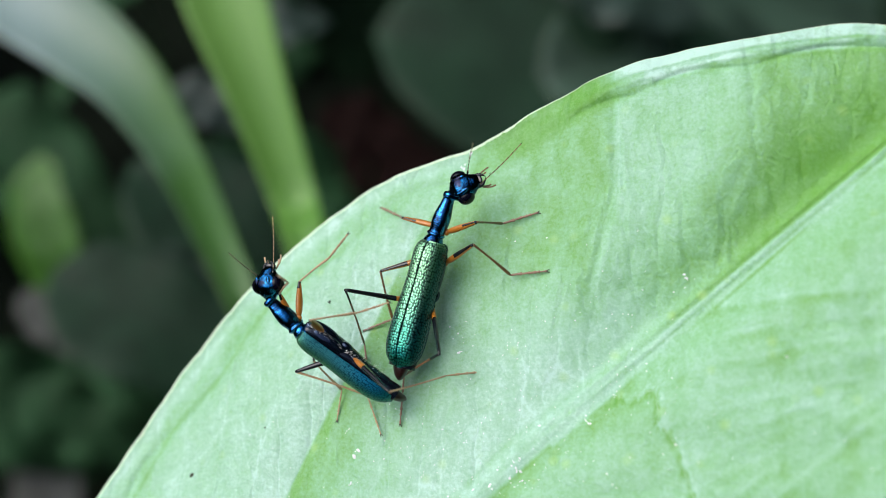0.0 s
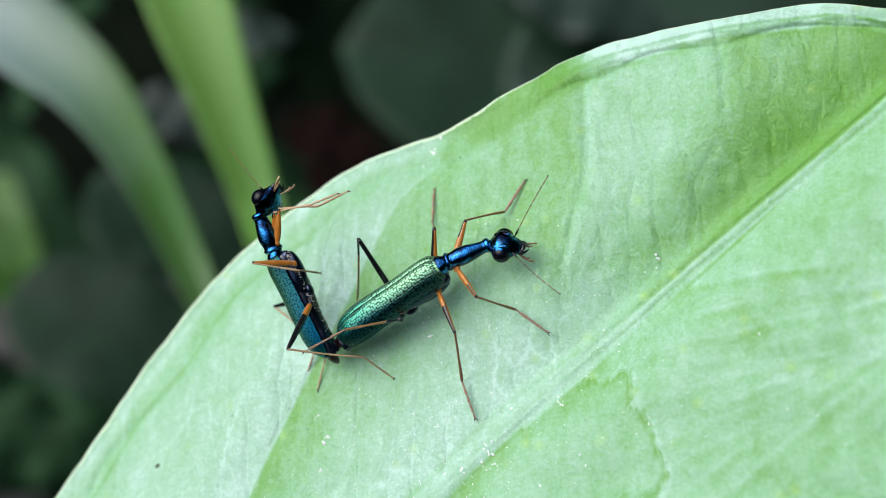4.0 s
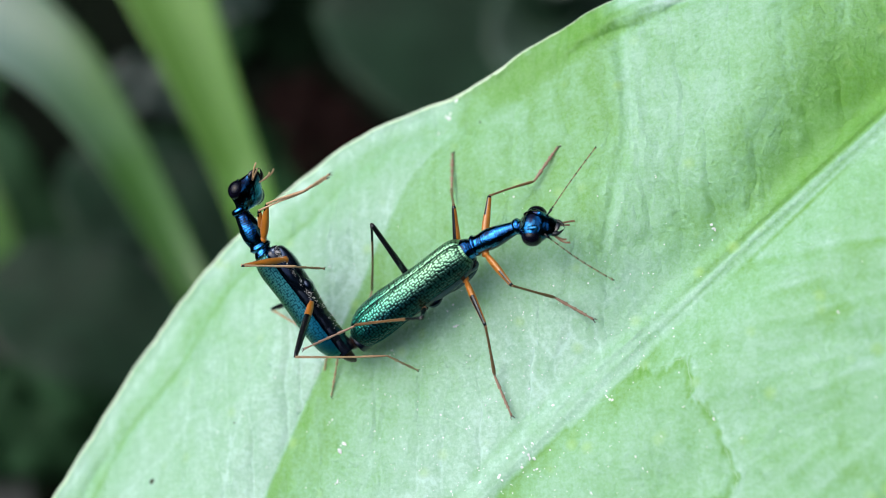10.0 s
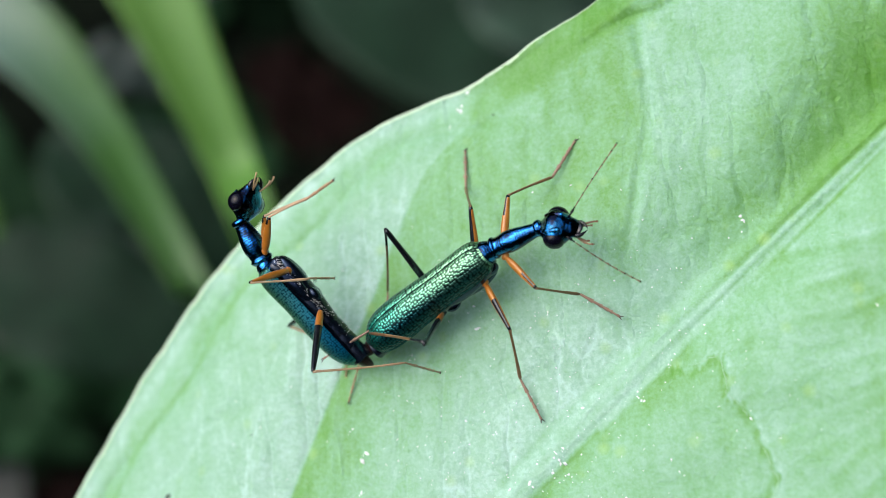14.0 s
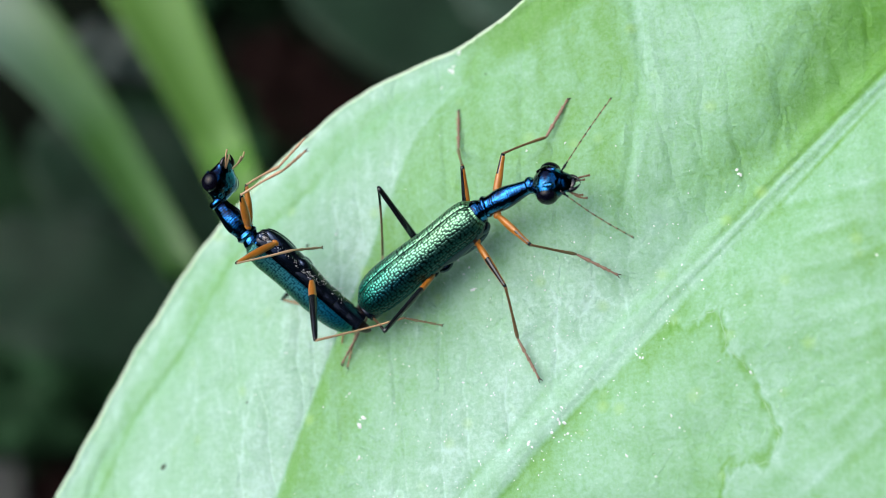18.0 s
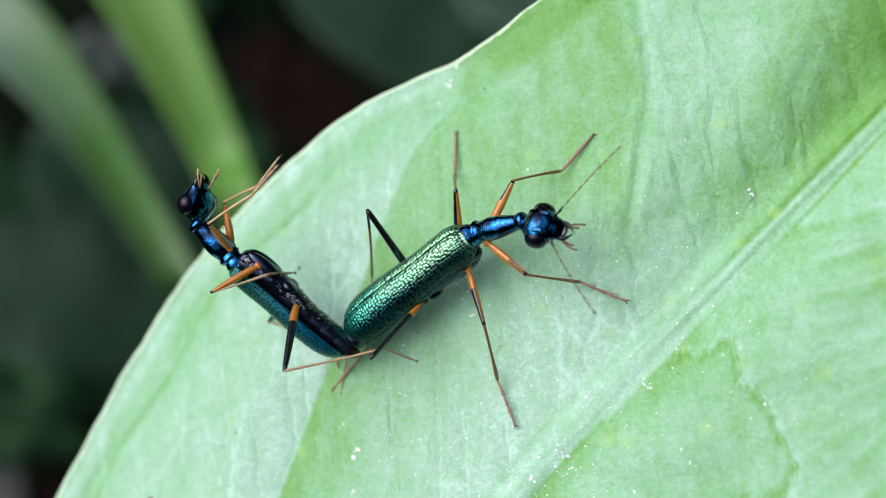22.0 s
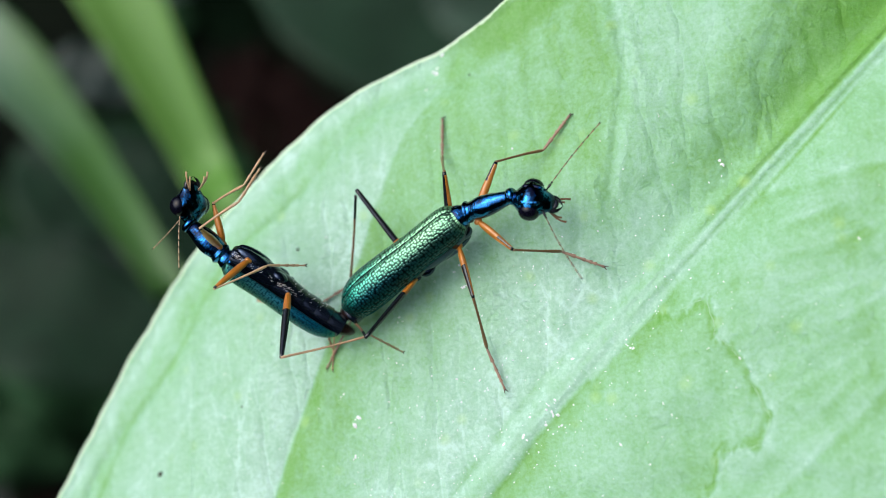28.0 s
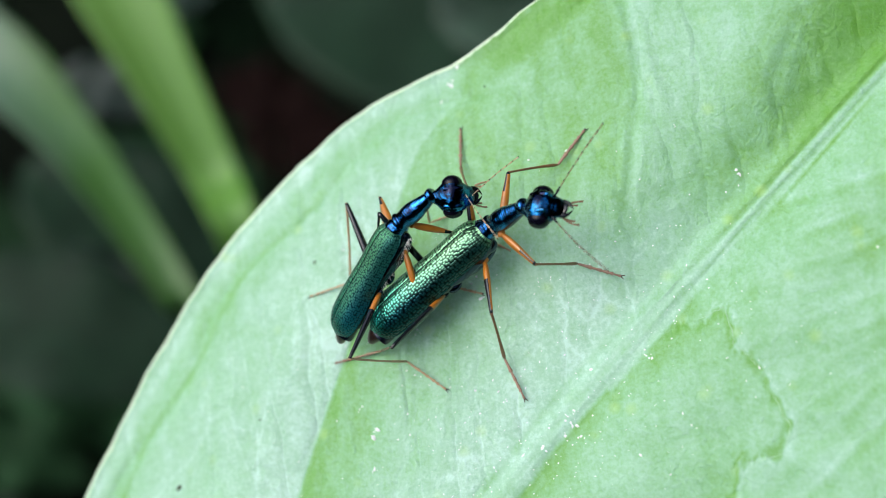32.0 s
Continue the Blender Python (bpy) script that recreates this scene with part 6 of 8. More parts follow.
    key(FP["antenna", -1], [(0, 1.62, -0.5, 0.12, -0.562, 26.193, 27.998),
         (0.2667, 1.62, -0.5, 0.12, -5.737, -5.474, 0.817),
         (0.5, 1.62, -0.5, 0.12, 5.578, -35.8, -29.54),
         (1, 1.62, -0.5, 0.12, 15.737, -40.384, -45.925),
         (1.5, 1.62, -0.5, 0.12, 13.14, 4.26, -38.187),
         (2, 1.62, -0.5, 0.12, 12.547, 12.692, -42.196),
         (3, 1.62, -0.5, 0.12, 12.924, 4.821, -39.727),
         (6, 1.62, -0.5, 0.12, 12.989, 21.175, -39.441),
         (9, 1.62, -0.5, 0.12, 18.7, 35.509, -27.538),
         (13, 1.62, -0.5, 0.12, 19.965, 36.547, -25.388),
         (19, 1.62, -0.5, 0.12, 16.713, 34.487, -30.981),
         (21.5, 1.62, -0.5, 0.12, 16.713, 34.487, -30.981),
         (22, 1.62, -0.5, 0.12, 10.742, 13.428, -45.375),
         (23, 1.62, -0.5, 0.12, 10.742, 13.428, -45.375),
         (26, 1.62, -0.5, 0.12, 10.815, 11.778, -45.044),
         (29, 1.62, -0.5, 0.12, 9.708, -0.697, -56.404),
         (30, 1.62, -0.5, 0.12, 9.684, -0.557, -54.203),
         (30.5, 1.62, -0.5, 0.12, 9.363, -12.981, -51.501),
         (31, 1.62, -0.5, 0.12, 8.091, -3.554, -42.704),
         (31.5, 1.62, -0.5, 0.12, 8.096, 4.293, -42.044),
         (32, 1.62, -0.5, 0.12, 8.171, 5.302, -41.143)])
    key_on_leaf(MALE, [(0, -6.835, -4.088, 5.325, -80.334, -33.181, 141.552),
         (0.5, -7.361, -4.49, 5.42, -81.518, -33.84, 144.512),
         (1, -6.862, -2.325, 5.18, -69.202, -30.709, 122.338),
         (1.5, -5.088, -1.004, 6.367, -60.141, -42.932, 100.816),
         (2, -6.283, 0.037, 4.74, -60.319, -25.91, 103.631),
         (3, -6.808, -0.251, 4.923, -64.804, -27.642, 108.48),
         (6, -6.954, -0.501, 5.109, -69.724, -29.406, 111.983),
         (9, -7.372, -0.975, 5.197, -75.053, -30.218, 117.792),
         (13, -8.064, -1.078, 5.135, -80.13, -29.637, 123.346),
         (19, -8.511, -1.745, 5.304, -88.511, -31.265, 130.607),
         (23, -8.851, -1.44, 5.194, -94.131, -30.225, 130.051),
         (26, -9.11, -1.636, 5.365, -96.729, -32.215, 130.769),
         (29, -9.494, -2.473, 5.383, -100.887, -32.028, 138.574),
         (30, -9.404, -2.777, 5.419, -101.258, -32.347, 139.466),
         (30.5, -9.525, -3.508, 5.357, -96.414, -31.817, 141.119),
         (31, -4.249, -1.271, 5.721, -56.404, -35.604, 71.902),
         (31.5, -1.965, -1.163, 3.854, -19.077, -15.397, 44.195),
         (32, -1.464, -1.389, 4.409, -21.413, -20.946, 40.843)])
    key(MP["pronotum"], [(0, 0.244, 0, 0, 42.168, 8.697, -2.085),
         (0.5, 0.244, 0, 0, 40.228, 10.32, -2.682),
         (1, 0.244, 0, 0, 25.26, 21.653, -4.103),
         (1.5, 0.244, 0, 0, 7.905, 8.447, 13.473),
         (2, 0.244, 0, 0, 0, 1.233, -2.316),
         (3, 0.244, 0, 0, 0, 5.465, -2.478),
         (6, 0.244, 0, 0, 0, 1.841, -1.622),
         (9, 0.244, 0, 0, 0, 5.668, -1.801),
         (13, 0.244, 0, 0, 0, 15.323, -0.88),
         (19, 0.244, 0, 0, 0, 6.812, -0.574),
         (23, 0.244, 0, 0, 0, 4.499, -0.966),
         (26, 0.244, 0, 0, 0, -3.166, 18.274),
         (29, 0.244, 0, 0, 0, 12.393, 2.234),
         (30, 0.244, 0, 0, 0, 10.542, 7.332),
         (30.5, 0.244, 0, 0, 0, 11.76, 0.801),
         (31, 0.244, 0, 0, 23.993, 24.499, 20.123),
         (31.5, 0.244, 0, 0, 18.931, 14.982, -19.874),
         (32, 0.244, 0, 0, 21.743, 14.995, -12.588)])
    key(MP["head"], [(0, 2.492, -0.091, -0.382, 49.948, 45.282, -4.564),
         (0.5, 2.479, -0.116, -0.453, 46.314, 42.666, -6.205),
         (1, 2.339, -0.168, -0.931, 17.688, 52.05, -10.893),
         (1.5, 2.427, 0.581, -0.371, -25.342, 56.827, 6.472),
         (2, 2.52, -0.102, -0.054, -60, 50.072, -10.985),
         (3, 2.509, -0.109, -0.24, -60, 54.66, -7.03),
         (6, 2.521, -0.071, -0.081, -60, 52.257, -1.166),
         (9, 2.509, -0.079, -0.249, -52, 53.625, -0.126),
         (13, 2.433, -0.037, -0.667, -42, 58.389, 1.583),
         (19, 2.505, -0.025, -0.299, -28, 53.42, 10.963),
         (23, 2.515, -0.042, -0.198, -28, 47.34, 14.899),
         (26, 2.392, 0.79, 0.139, -28, 46.192, 24.899),
         (29, 2.462, 0.096, -0.541, -28, 53.322, 21.989),
         (30, 2.46, 0.317, -0.462, -28, 46.877, 40.825),
         (30.5, 2.47, 0.035, -0.514, -27, 59.7, 19.155),
         (31, 2.156, 0.789, -1.046, 46.032, 62.816, 12.194),
         (31.5, 2.292, -0.829, -0.653, 17.043, 43.472, -41.359),
         (32, 2.378, -0.531, -0.653, 19.743, 49.605, -40.98)])
    key(MP["front", 1][0], [(0, 0.731, 0.498, -0.098, 34.683, 26.146, -30.061),
         (0.5, 0.73, 0.493, -0.128, 31.034, 20.946, -35.206),
         (1, 0.658, 0.458, -0.339, 13.062, 34.181, -54.485),
         (1.5, 0.563, 0.501, -0.379, 6.918, 28.444, -29.907),
         (2, 0.729, 0.346, -0.376, -0.755, 17.61, -39.151),
         (3, 0.701, 0.346, -0.409, -0.643, 17.619, -32.502),
         (6, 0.72, 0.352, -0.381, -0.818, 16.196, -43.481),
         (9, 0.695, 0.351, -0.411, -0.915, 18.828, -49.389),
         (13, 0.614, 0.36, -0.479, -0.931, 33.675, -43.066),
         (19, 0.679, 0.361, -0.42, -0.208, 45.812, -7.43),
         (23, 0.698, 0.358, -0.402, 0.267, 37.611, 10.793),
         (26, 0.602, 0.503, -0.338, 0.375, 40.972, 14.537),
         (29, 0.618, 0.38, -0.46, 0.363, 40.622, 14.156),
         (30, 0.597, 0.414, -0.447, 0.408, 43.078, 15.343),
         (30.5, 0.632, 0.371, -0.455, -1.031, 30.303, -51.512),
         (30.6667, 0.56, 0.439, -0.436, 19.141, 21.983, 10.603),
         (30.8333, 0.487, 0.508, -0.408, 18.496, -2.865, 61.612),
         (31, 0.414, 0.576, -0.367, -8.03, -18.128, 114.904),
         (31.2667, 0.598, 0.437, -0.358, 14.897, 5.9, 80.267),
         (31.5, 0.781, 0.299, -0.343, 21.648, 37.884, 50.457),
         (32, 0.747, 0.375, -0.321, 25.576, 52.357, 71.314)])
    key(MP["front", 1][1], [(0, 2.353, -0.44, -1.018, -109.642, 18.575, -91.726),
         (0.5, 2.324, -0.632, -0.875, -110.188, 22.202, -93.543),
         (1, 1.661, -0.948, -1.512, -107.089, 15.789, -82.282),
         (1.5, 2.155, -0.415, -1.373, -111.959, 45.189, -89.183),
         (2, 2.272, -0.91, -1.007, -120.257, 32.053, -103.565),
         (3, 2.379, -0.723, -1.041, -125.298, 50.157, -111.131),
         (6, 2.175, -1.028, -0.963, -137.833, 64.609, -125.872),
         (9, 1.981, -1.149, -1.085, -128.715, 61.563, -115.656),
         (13, 1.884, -0.827, -1.637, -157.791, 66.617, -147.791),
         (19, 2.122, 0.173, -1.917, -128.755, 49.805, -114.248),
         (23, 2.323, 0.668, -1.676, -135.218, 52.685, -122.527),
         (26, 2.128, 0.899, -1.707, -132.237, 53.756, -118.807),
         (29, 2.155, 0.768, -1.819, -139.411, 55.84, -127.579),
         (30, 2.068, 0.817, -1.873, -137.989, 58.809, -125.89),
         (30.5, 1.754, -1.04, -1.509, -96.385, 56.891, -77.563),
         (30.7333, 0.667, 0.814, -0.938, 98.624, 58.478, 115.777),
         (31, -0.421, 2.376, 0.283, 92.208, -6.853, 112.591),
         (31.5, 1.83, 1.57, -1.625, 104.805, 36.708, 151.535),
         (32, 1.155, 1.582, -1.974, 110.509, 40.55, -197.045)])
    key(MP["front", 1][2], [(0, 2.284, -2.749, -1.794, -65.565, -2.298, -68.93),
         (0.5, 2.184, -2.883, -1.795, -66.121, -5.827, -70.765),
         (1, 1.976, -3.271, -2.175, -71.666, 15.616, -70.141),
         (1.5, 2.179, -2.131, -3.101, -82.222, 45.968, -82.977),
         (2, 1.788, -2.917, -2.3, -94.104, 34.813, -101.637),
         (3, 1.816, -2.179, -2.912, -96.162, 57.871, -104.424),
         (6, 1.563, -1.874, -3.164, -84.184, 48.084, -89.506),
         (9, 1.479, -2.195, -3.227, -92.976, 56.829, -100.55),
         (13, 1.066, -1.342, -3.873, -92.615, 47.568, -100.094),
         (19, 1.477, -1.261, -3.778, -88.419, 82.547, -95.68),
         (23, 1.529, -0.578, -3.613, -70.361, 77.236, -77.362),
         (26, 1.434, -0.363, -3.672, -18.227, 85.425, -24.822),
         (29, 1.321, -0.316, -3.835, 96.299, 75.546, 90.231),
         (30, 1.328, -0.205, -3.957, 99.098, 75.778, 93.119),
         (30.5, 2.041, -2.34, -3.549, -60.984, 75.508, -67.573),
         (30.7333, 0.345, 1.48, -2.143, 113.073, 46.435, 107.722),
         (31, -1.35, 4.609, 0.573, 110.369, -12.68, 112.545),
         (31.1667, -0.862, 3.934, -0.661, 116.4, 31.568, 143.361),
         (31.3333, -0.375, 3.231, -1.88, -189.954, 57.122, -146.787),
         (31.5, 0.113, 2.501, -3.082, -141.222, 28.552, -81.262),
         (32, -0.614, 2.125, -3.558, -102.282, 39.803, -18.671)])
    key(MP["front", 1][3], [(0, 0.731, 0.498, -0.098, 42, 0, 0),
         (0.5, 0.73, 0.493, -0.128, 40, 0, 0),
         (1, 0.658, 0.458, -0.339, 24, 0, 0),
         (1.5, 0.563, 0.501, -0.379, 8, 0, 0),
         (2, 0.729, 0.346, -0.376, 0, 0, 0),
         (3, 0.701, 0.346, -0.409, 0, 0, 0),
         (6, 0.72, 0.352, -0.381, 0, 0, 0),
         (9, 0.695, 0.351, -0.411, 0, 0, 0),
         (13, 0.614, 0.36, -0.479, 0, 0, 0),
         (19, 0.679, 0.361, -0.42, 0, 0, 0),
         (23, 0.698, 0.358, -0.402, 0, 0, 0),
         (26, 0.602, 0.503, -0.338, 0, 0, 0),
         (29, 0.618, 0.38, -0.46, 0, 0, 0),
         (30, 0.597, 0.414, -0.447, 0, 0, 0),
         (30.5, 0.632, 0.371, -0.455, 0, 0, 0),
         (31, 0.414, 0.576, -0.367, 22, 0, 0),
         (31.5, 0.781, 0.299, -0.343, 20, 0, 0),
         (32, 0.747, 0.375, -0.321, 22, 0, 0)])
    key(MP["middle", 1][0], [(0, -0.87, 0.626, -0.74, -16.192, -44.79, 115.7),
         (0.5, -0.87, 0.626, -0.74, -32.723, -34.437, 145.481),
         (1, -0.87, 0.626, -0.739, -21.422, -22.915, 159.046),
         (1.5, -0.87, 0.626, -0.739, -7.128, -14.675, 176.075),
         (2, -0.87, 0.626, -0.739, 0.197, -14.965, 170.401),
         (3, -0.87, 0.626, -0.74, 0.138, -16.159, 173.309),
         (6, -0.87, 0.626, -0.739, 0.084, -14.149, 175.886),
         (9, -0.87, 0.626, -0.74, 0.134, -16.17, 173.509),
         (13, -0.87, 0.626, -0.739, 0.067, -12.777, 176.698),
         (19, -0.87, 0.626, -0.739, 0.028, -10.417, 178.636),
         (23, -0.87, 0.626, -0.74, 0.009, -11.761, 179.552),
         (26, -0.87, 0.626, -0.739, -0.012, -11.519, -179.411),
         (29, -0.87, 0.626, -0.739, 0.038, -12.58, 178.12),
         (30, -0.87, 0.626, -0.739, 0.061, -11.824, 177.015),
         (30.5, -0.87, 0.626, -0.74, 0.049, -11.235, 177.567),
         (31, -0.87, 0.626, -0.739, -21.246, -8.915, -183.813),
         (31.2667, -0.87, 0.626, -0.74, -0.664, -26.381, 108.62),
         (31.5, -0.87, 0.626, -0.74, 7.407, -12.862, 72.194),
         (32, -0.87, 0.626, -0.74, 8.468, -3.233, 73.324)])
    key(MP["middle", 1][1], [(0, -1.646, 2.239, 1.037, 39.464, -9.102, 155.909),
         (0.5, -2.585, 1.805, 0.687, 43.559, -21.125, 157.516),
         (1, -3.04, 1.457, 0.243, 57.769, -17.943, 159.604),
         (1.5, -3.305, 0.793, -0.1, 70.741, -10.626, 172.854),
         (2, -3.273, 1.033, -0.088, 79.287, -3.99, 166.987),
         (3, -3.277, 0.909, -0.037, 79.455, -7.728, 165.339),
         (6, -3.31, 0.802, -0.123, 79.391, -8.316, 165.803),
         (9, -3.278, 0.9, -0.037, 79.591, -8.835, 164.458),
         (13, -3.326, 0.768, -0.182, 79.414, -9.182, 165.592),
         (19, -3.351, 0.685, -0.283, 79.18, -9.165, 167.057),
         (23, -3.34, 0.646, -0.225, 79.039, -11.106, 167.86),
         (26, -3.342, 0.601, -0.236, 78.833, -10.3, 168.965),
         (29, -3.331, 0.707, -0.19, 79.303, -16.392, 166.935),
         (30, -3.336, 0.755, -0.223, 79.549, -16.153, 166.056),
         (30.5, -3.342, 0.731, -0.248, 79.565, -13.177, 165.992),
         (31, -3.357, 0.792, -0.348, 56.977, -4.193, 174.207),
         (31.5, -0.118, 2.968, -0.178, 50.98, 35.649, 153.304),
         (32, -0.147, 3.039, -0.598, 53.797, 37.684, -199.345)])
    key(MP["middle", 1][2], [(0, -4.156, 3.362, 1.478, -53.073, -62.696, 177.003),
         (0.5, -4.984, 2.798, 1.69, 54.589, -63.748, 63.557),
         (1, -5.664, 2.433, 1.15, -17.748, -52.816, 147.651),
         (1.5, -6.027, 1.134, 0.415, -4.764, -27.235, 143.334),
         (2, -5.979, 1.658, 0.106, -2.272, -34.203, 149.737),
         (3, -5.946, 1.607, 0.337, -1.721, -36.44, 148.784),
         (6, -5.981, 1.478, 0.28, 3.975, -41.441, 139.742),
         (9, -5.928, 1.637, 0.391, -1.295, -41.811, 147.668),
         (13, -5.988, 1.452, 0.263, -4.524, -41.351, 152.532),
         (19, -6.029, 1.301, 0.16, 1.843, -50.12, 143.675),
         (23, -6.011, 1.22, 0.311, -12.912, -38.485, 164.575),
         (26, -6.031, 1.125, 0.262, -13.47, -36.337, 165.493),
         (29, -5.933, 1.311, 0.596, -10.335, -48.424, 160.869),
         (30, -5.931, 1.399, 0.552, -6.177, -53.648, 155.528),
         (30.5, -5.973, 1.388, 0.387, -5.386, -51.42, 154.533),
         (31, -6.137, 1.074, -0.143, -32.83, -19.635, 169.978),
         (31.5, -2.139, 3.984, -1.801, -13.761, -14.749, 115.25),
         (31.7333, -2.183, 3.87, -2.052, -20.439, 4.625, 174.181),
         (32, -2.226, 3.769, -2.3, -6.393, 21.089, -124.629)])
    key(MP["middle", 1][3], [(0, -0.87, 0.626, -0.74, 0, 0, 0),
         (0.5, -0.87, 0.626, -0.74, 0, 0, 0),
         (1, -0.87, 0.626, -0.739, 0, 0, 0),
         (1.5, -0.87, 0.626, -0.739, 0, 0, 0),
         (2, -0.87, 0.626, -0.739, 0, 0, 0),
         (3, -0.87, 0.626, -0.74, 0, 0, 0),
         (6, -0.87, 0.626, -0.739, 0, 0, 0),
         (9, -0.87, 0.626, -0.74, 0, 0, 0),
         (13, -0.87, 0.626, -0.739, 0, 0, 0),
         (19, -0.87, 0.626, -0.739, 0, 0, 0),
         (23, -0.87, 0.626, -0.74, 0, 0, 0),
         (26, -0.87, 0.626, -0.739, 0, 0, 0),
         (29, -0.87, 0.626, -0.739, 0, 0, 0),
         (30, -0.87, 0.626, -0.739, 0, 0, 0),
         (30.5, -0.87, 0.626, -0.74, 0, 0, 0),
         (31, -0.87, 0.626, -0.739, 0, 0, 0),
         (31.5, -0.87, 0.626, -0.74, 0, 0, 0),
         (32, -0.87, 0.626, -0.74, 0, 0, 0)])
    key(MP["hind", 1][0], [(0, -3.219, 0.539, -0.74, 33.943, -47.418, 40.489),
         (0.5, -3.219, 0.539, -0.74, 15.668, -41.759, 67.574),
         (1, -3.219, 0.539, -0.739, 21.06, -38.237, 39.857),
         (1.5, -3.219, 0.539, -0.739, 2.361, -33.087, 85.575),
         (2, -3.219, 0.539, -0.739, 1.399, -35.14, 85.987),
         (3, -3.219, 0.539, -0.739, 1.358, -33.018, 83.054),
         (6, -3.219, 0.539, -0.739, 1.528, -42.202, 80.116),
         (9, -3.219, 0.539, -0.74, 1.494, -41.201, 77.778),
         (13, -3.219, 0.539, -0.739, 1.515, -40.843, 88.487),
         (19, -3.219, 0.539, -0.74, 1.632, -45.418, 88.232),
         (23, -3.219, 0.539, -0.74, 1.821, -51.025, 87.04),
         (26, -3.219, 0.539, -0.739, 1.869, -52.258, 91.955),
         (29, -3.219, 0.539, -0.74, 1.416, -41.771, 66.238),
         (30, -3.219, 0.539, -0.74, 1.322, -38.164, 64.324),
         (30.5, -3.219, 0.539, -0.74, 1.721, -58.058, 125.914),
         (31, -3.219, 0.539, -0.739, 2.705, -54.553, 85.015),
         (31.5, -3.219, 0.539, -0.74, -5.798, -11.578, 109.639),
         (32, -3.219, 0.539, -0.74, 12.209, -19.363, 58.605)])
    key(MP["hind", 1][1], [(0, -1.16, 2.297, 2.207, -139.714, 17.449, -180.725),
         (0.5, -2.08, 3.299, 1.925, -129.653, 19.011, -161.568),
         (1, -0.806, 2.554, 1.738, -121.637, 12.371, -182.677),
         (1.5, -2.96, 3.882, 1.446, -100.028, 9.3, -156.209),
         (2, -2.99, 3.804, 1.564, -92.299, 15.903, -152.629),
         (3, -2.813, 3.87, 1.441, -91.351, 20.62, -149.606),
         (6, -2.71, 3.46, 1.949, -93.78, 25.034, -155.858),
         (9, -2.582, 3.482, 1.897, -93.95, 22.37, -156.28),
         (13, -3.139, 3.566, 1.878, -91.554, 25.158, -150.34),
         (19, -3.132, 3.347, 2.111, -92.965, 29.282, -153.423),
         (23, -3.089, 3.053, 2.372, -94.975, 31.518, -157.392),
         (26, -3.303, 2.988, 2.425, -94.62, 32.457, -156.723),
         (29, -2.016, 3.271, 1.926, -96.202, 19.283, -160.324),
         (30, -1.856, 3.375, 1.733, -96.431, 17.603, -161.046),
         (30.5, -4.461, 2.254, 2.657, -99.001, 56.062, -165.093),
         (31, -3.017, 2.851, 2.521, -131.758, -16.701, 173.119),
         (31.5, -4.537, 4.232, 0.063, -134.203, -2.65, -158.492),
         (32, -1.252, 3.762, 0.587, -139.159, 22.86, -165.149)])
    key(MP["hind", 1][2], [(0, -5.558, 2.353, 0.824, -75.414, -33.48, 199.912),
         (0.5, -6.216, 1.92, 0.423, -71.262, -44.76, 195.7),
         (1, -5.305, 2.764, 0.75, -60.199, -11.321, -157.948),
         (1.5, -7.124, 2.046, 0.701, -45.111, -40.055, -160.933),
         (2, -6.928, 1.765, 0.301, -30.584, -28.657, -175.024),
         (3, -6.536, 1.687, -0.183, -29.87, -37.558, -176.327),
         (6, -6.523, 1.751, -0.002, -30.403, -43.223, -175.506),
         (9, -6.485, 1.767, 0.142, -32.649, -44.27, -172.258),
         (13, -6.766, 1.501, -0.082, -28.934, -56.616, -177.047),
         (19, -6.729, 1.548, -0.144, -36.289, -62.462, -168.53),
         (23, -6.718, 1.542, -0.039, -44.904, -56.318, -158.541),
         (26, -6.877, 1.45, -0.049, -50.364, -55.904, -151.965),
         (29, -6.115, 1.806, 0.404, -50.308, -54.031, -152.034),
         (30, -6.012, 1.948, 0.339, -52.865, -53.77, -148.87),
         (30.5, -6.949, 1.592, -1.169, 114.966, -86.132, 43.035),
         (31, -7.402, 3.38, 3.846, 15.881, -51.156, 138.018),
         (31.5, -8.822, 2.543, 0.276, 19.615, -13.098, 133.638),
         (32, -5.359, 2.673, -1.204, 11.763, -26.723, 151.984)])
    key(MP["hind", 1][3], [(0, -3.219, 0.539, -0.74, 0, 0, 0),
         (0.5, -3.219, 0.539, -0.74, 0, 0, 0),
         (1, -3.219, 0.539, -0.739, 0, 0, 0),
         (1.5, -3.219, 0.539, -0.739, 0, 0, 0),
         (2, -3.219, 0.539, -0.739, 0, 0, 0),
         (3, -3.219, 0.539, -0.739, 0, 0, 0),
         (6, -3.219, 0.539, -0.739, 0, 0, 0),
         (9, -3.219, 0.539, -0.74, 0, 0, 0),
         (13, -3.219, 0.539, -0.739, 0, 0, 0),
         (19, -3.219, 0.539, -0.74, 0, 0, 0),
         (23, -3.219, 0.539, -0.74, 0, 0, 0),
         (26, -3.219, 0.539, -0.739, 0, 0, 0),
         (29, -3.219, 0.539, -0.74, 0, 0, 0),
         (30, -3.219, 0.539, -0.74, 0, 0, 0),
         (30.5, -3.219, 0.539, -0.74, 0, 0, 0),
         (31, -3.219, 0.539, -0.739, 0, 0, 0),
         (31.5, -3.219, 0.539, -0.74, 0, 0, 0),
         (32, -3.219, 0.539, -0.74, 0, 0, 0)])
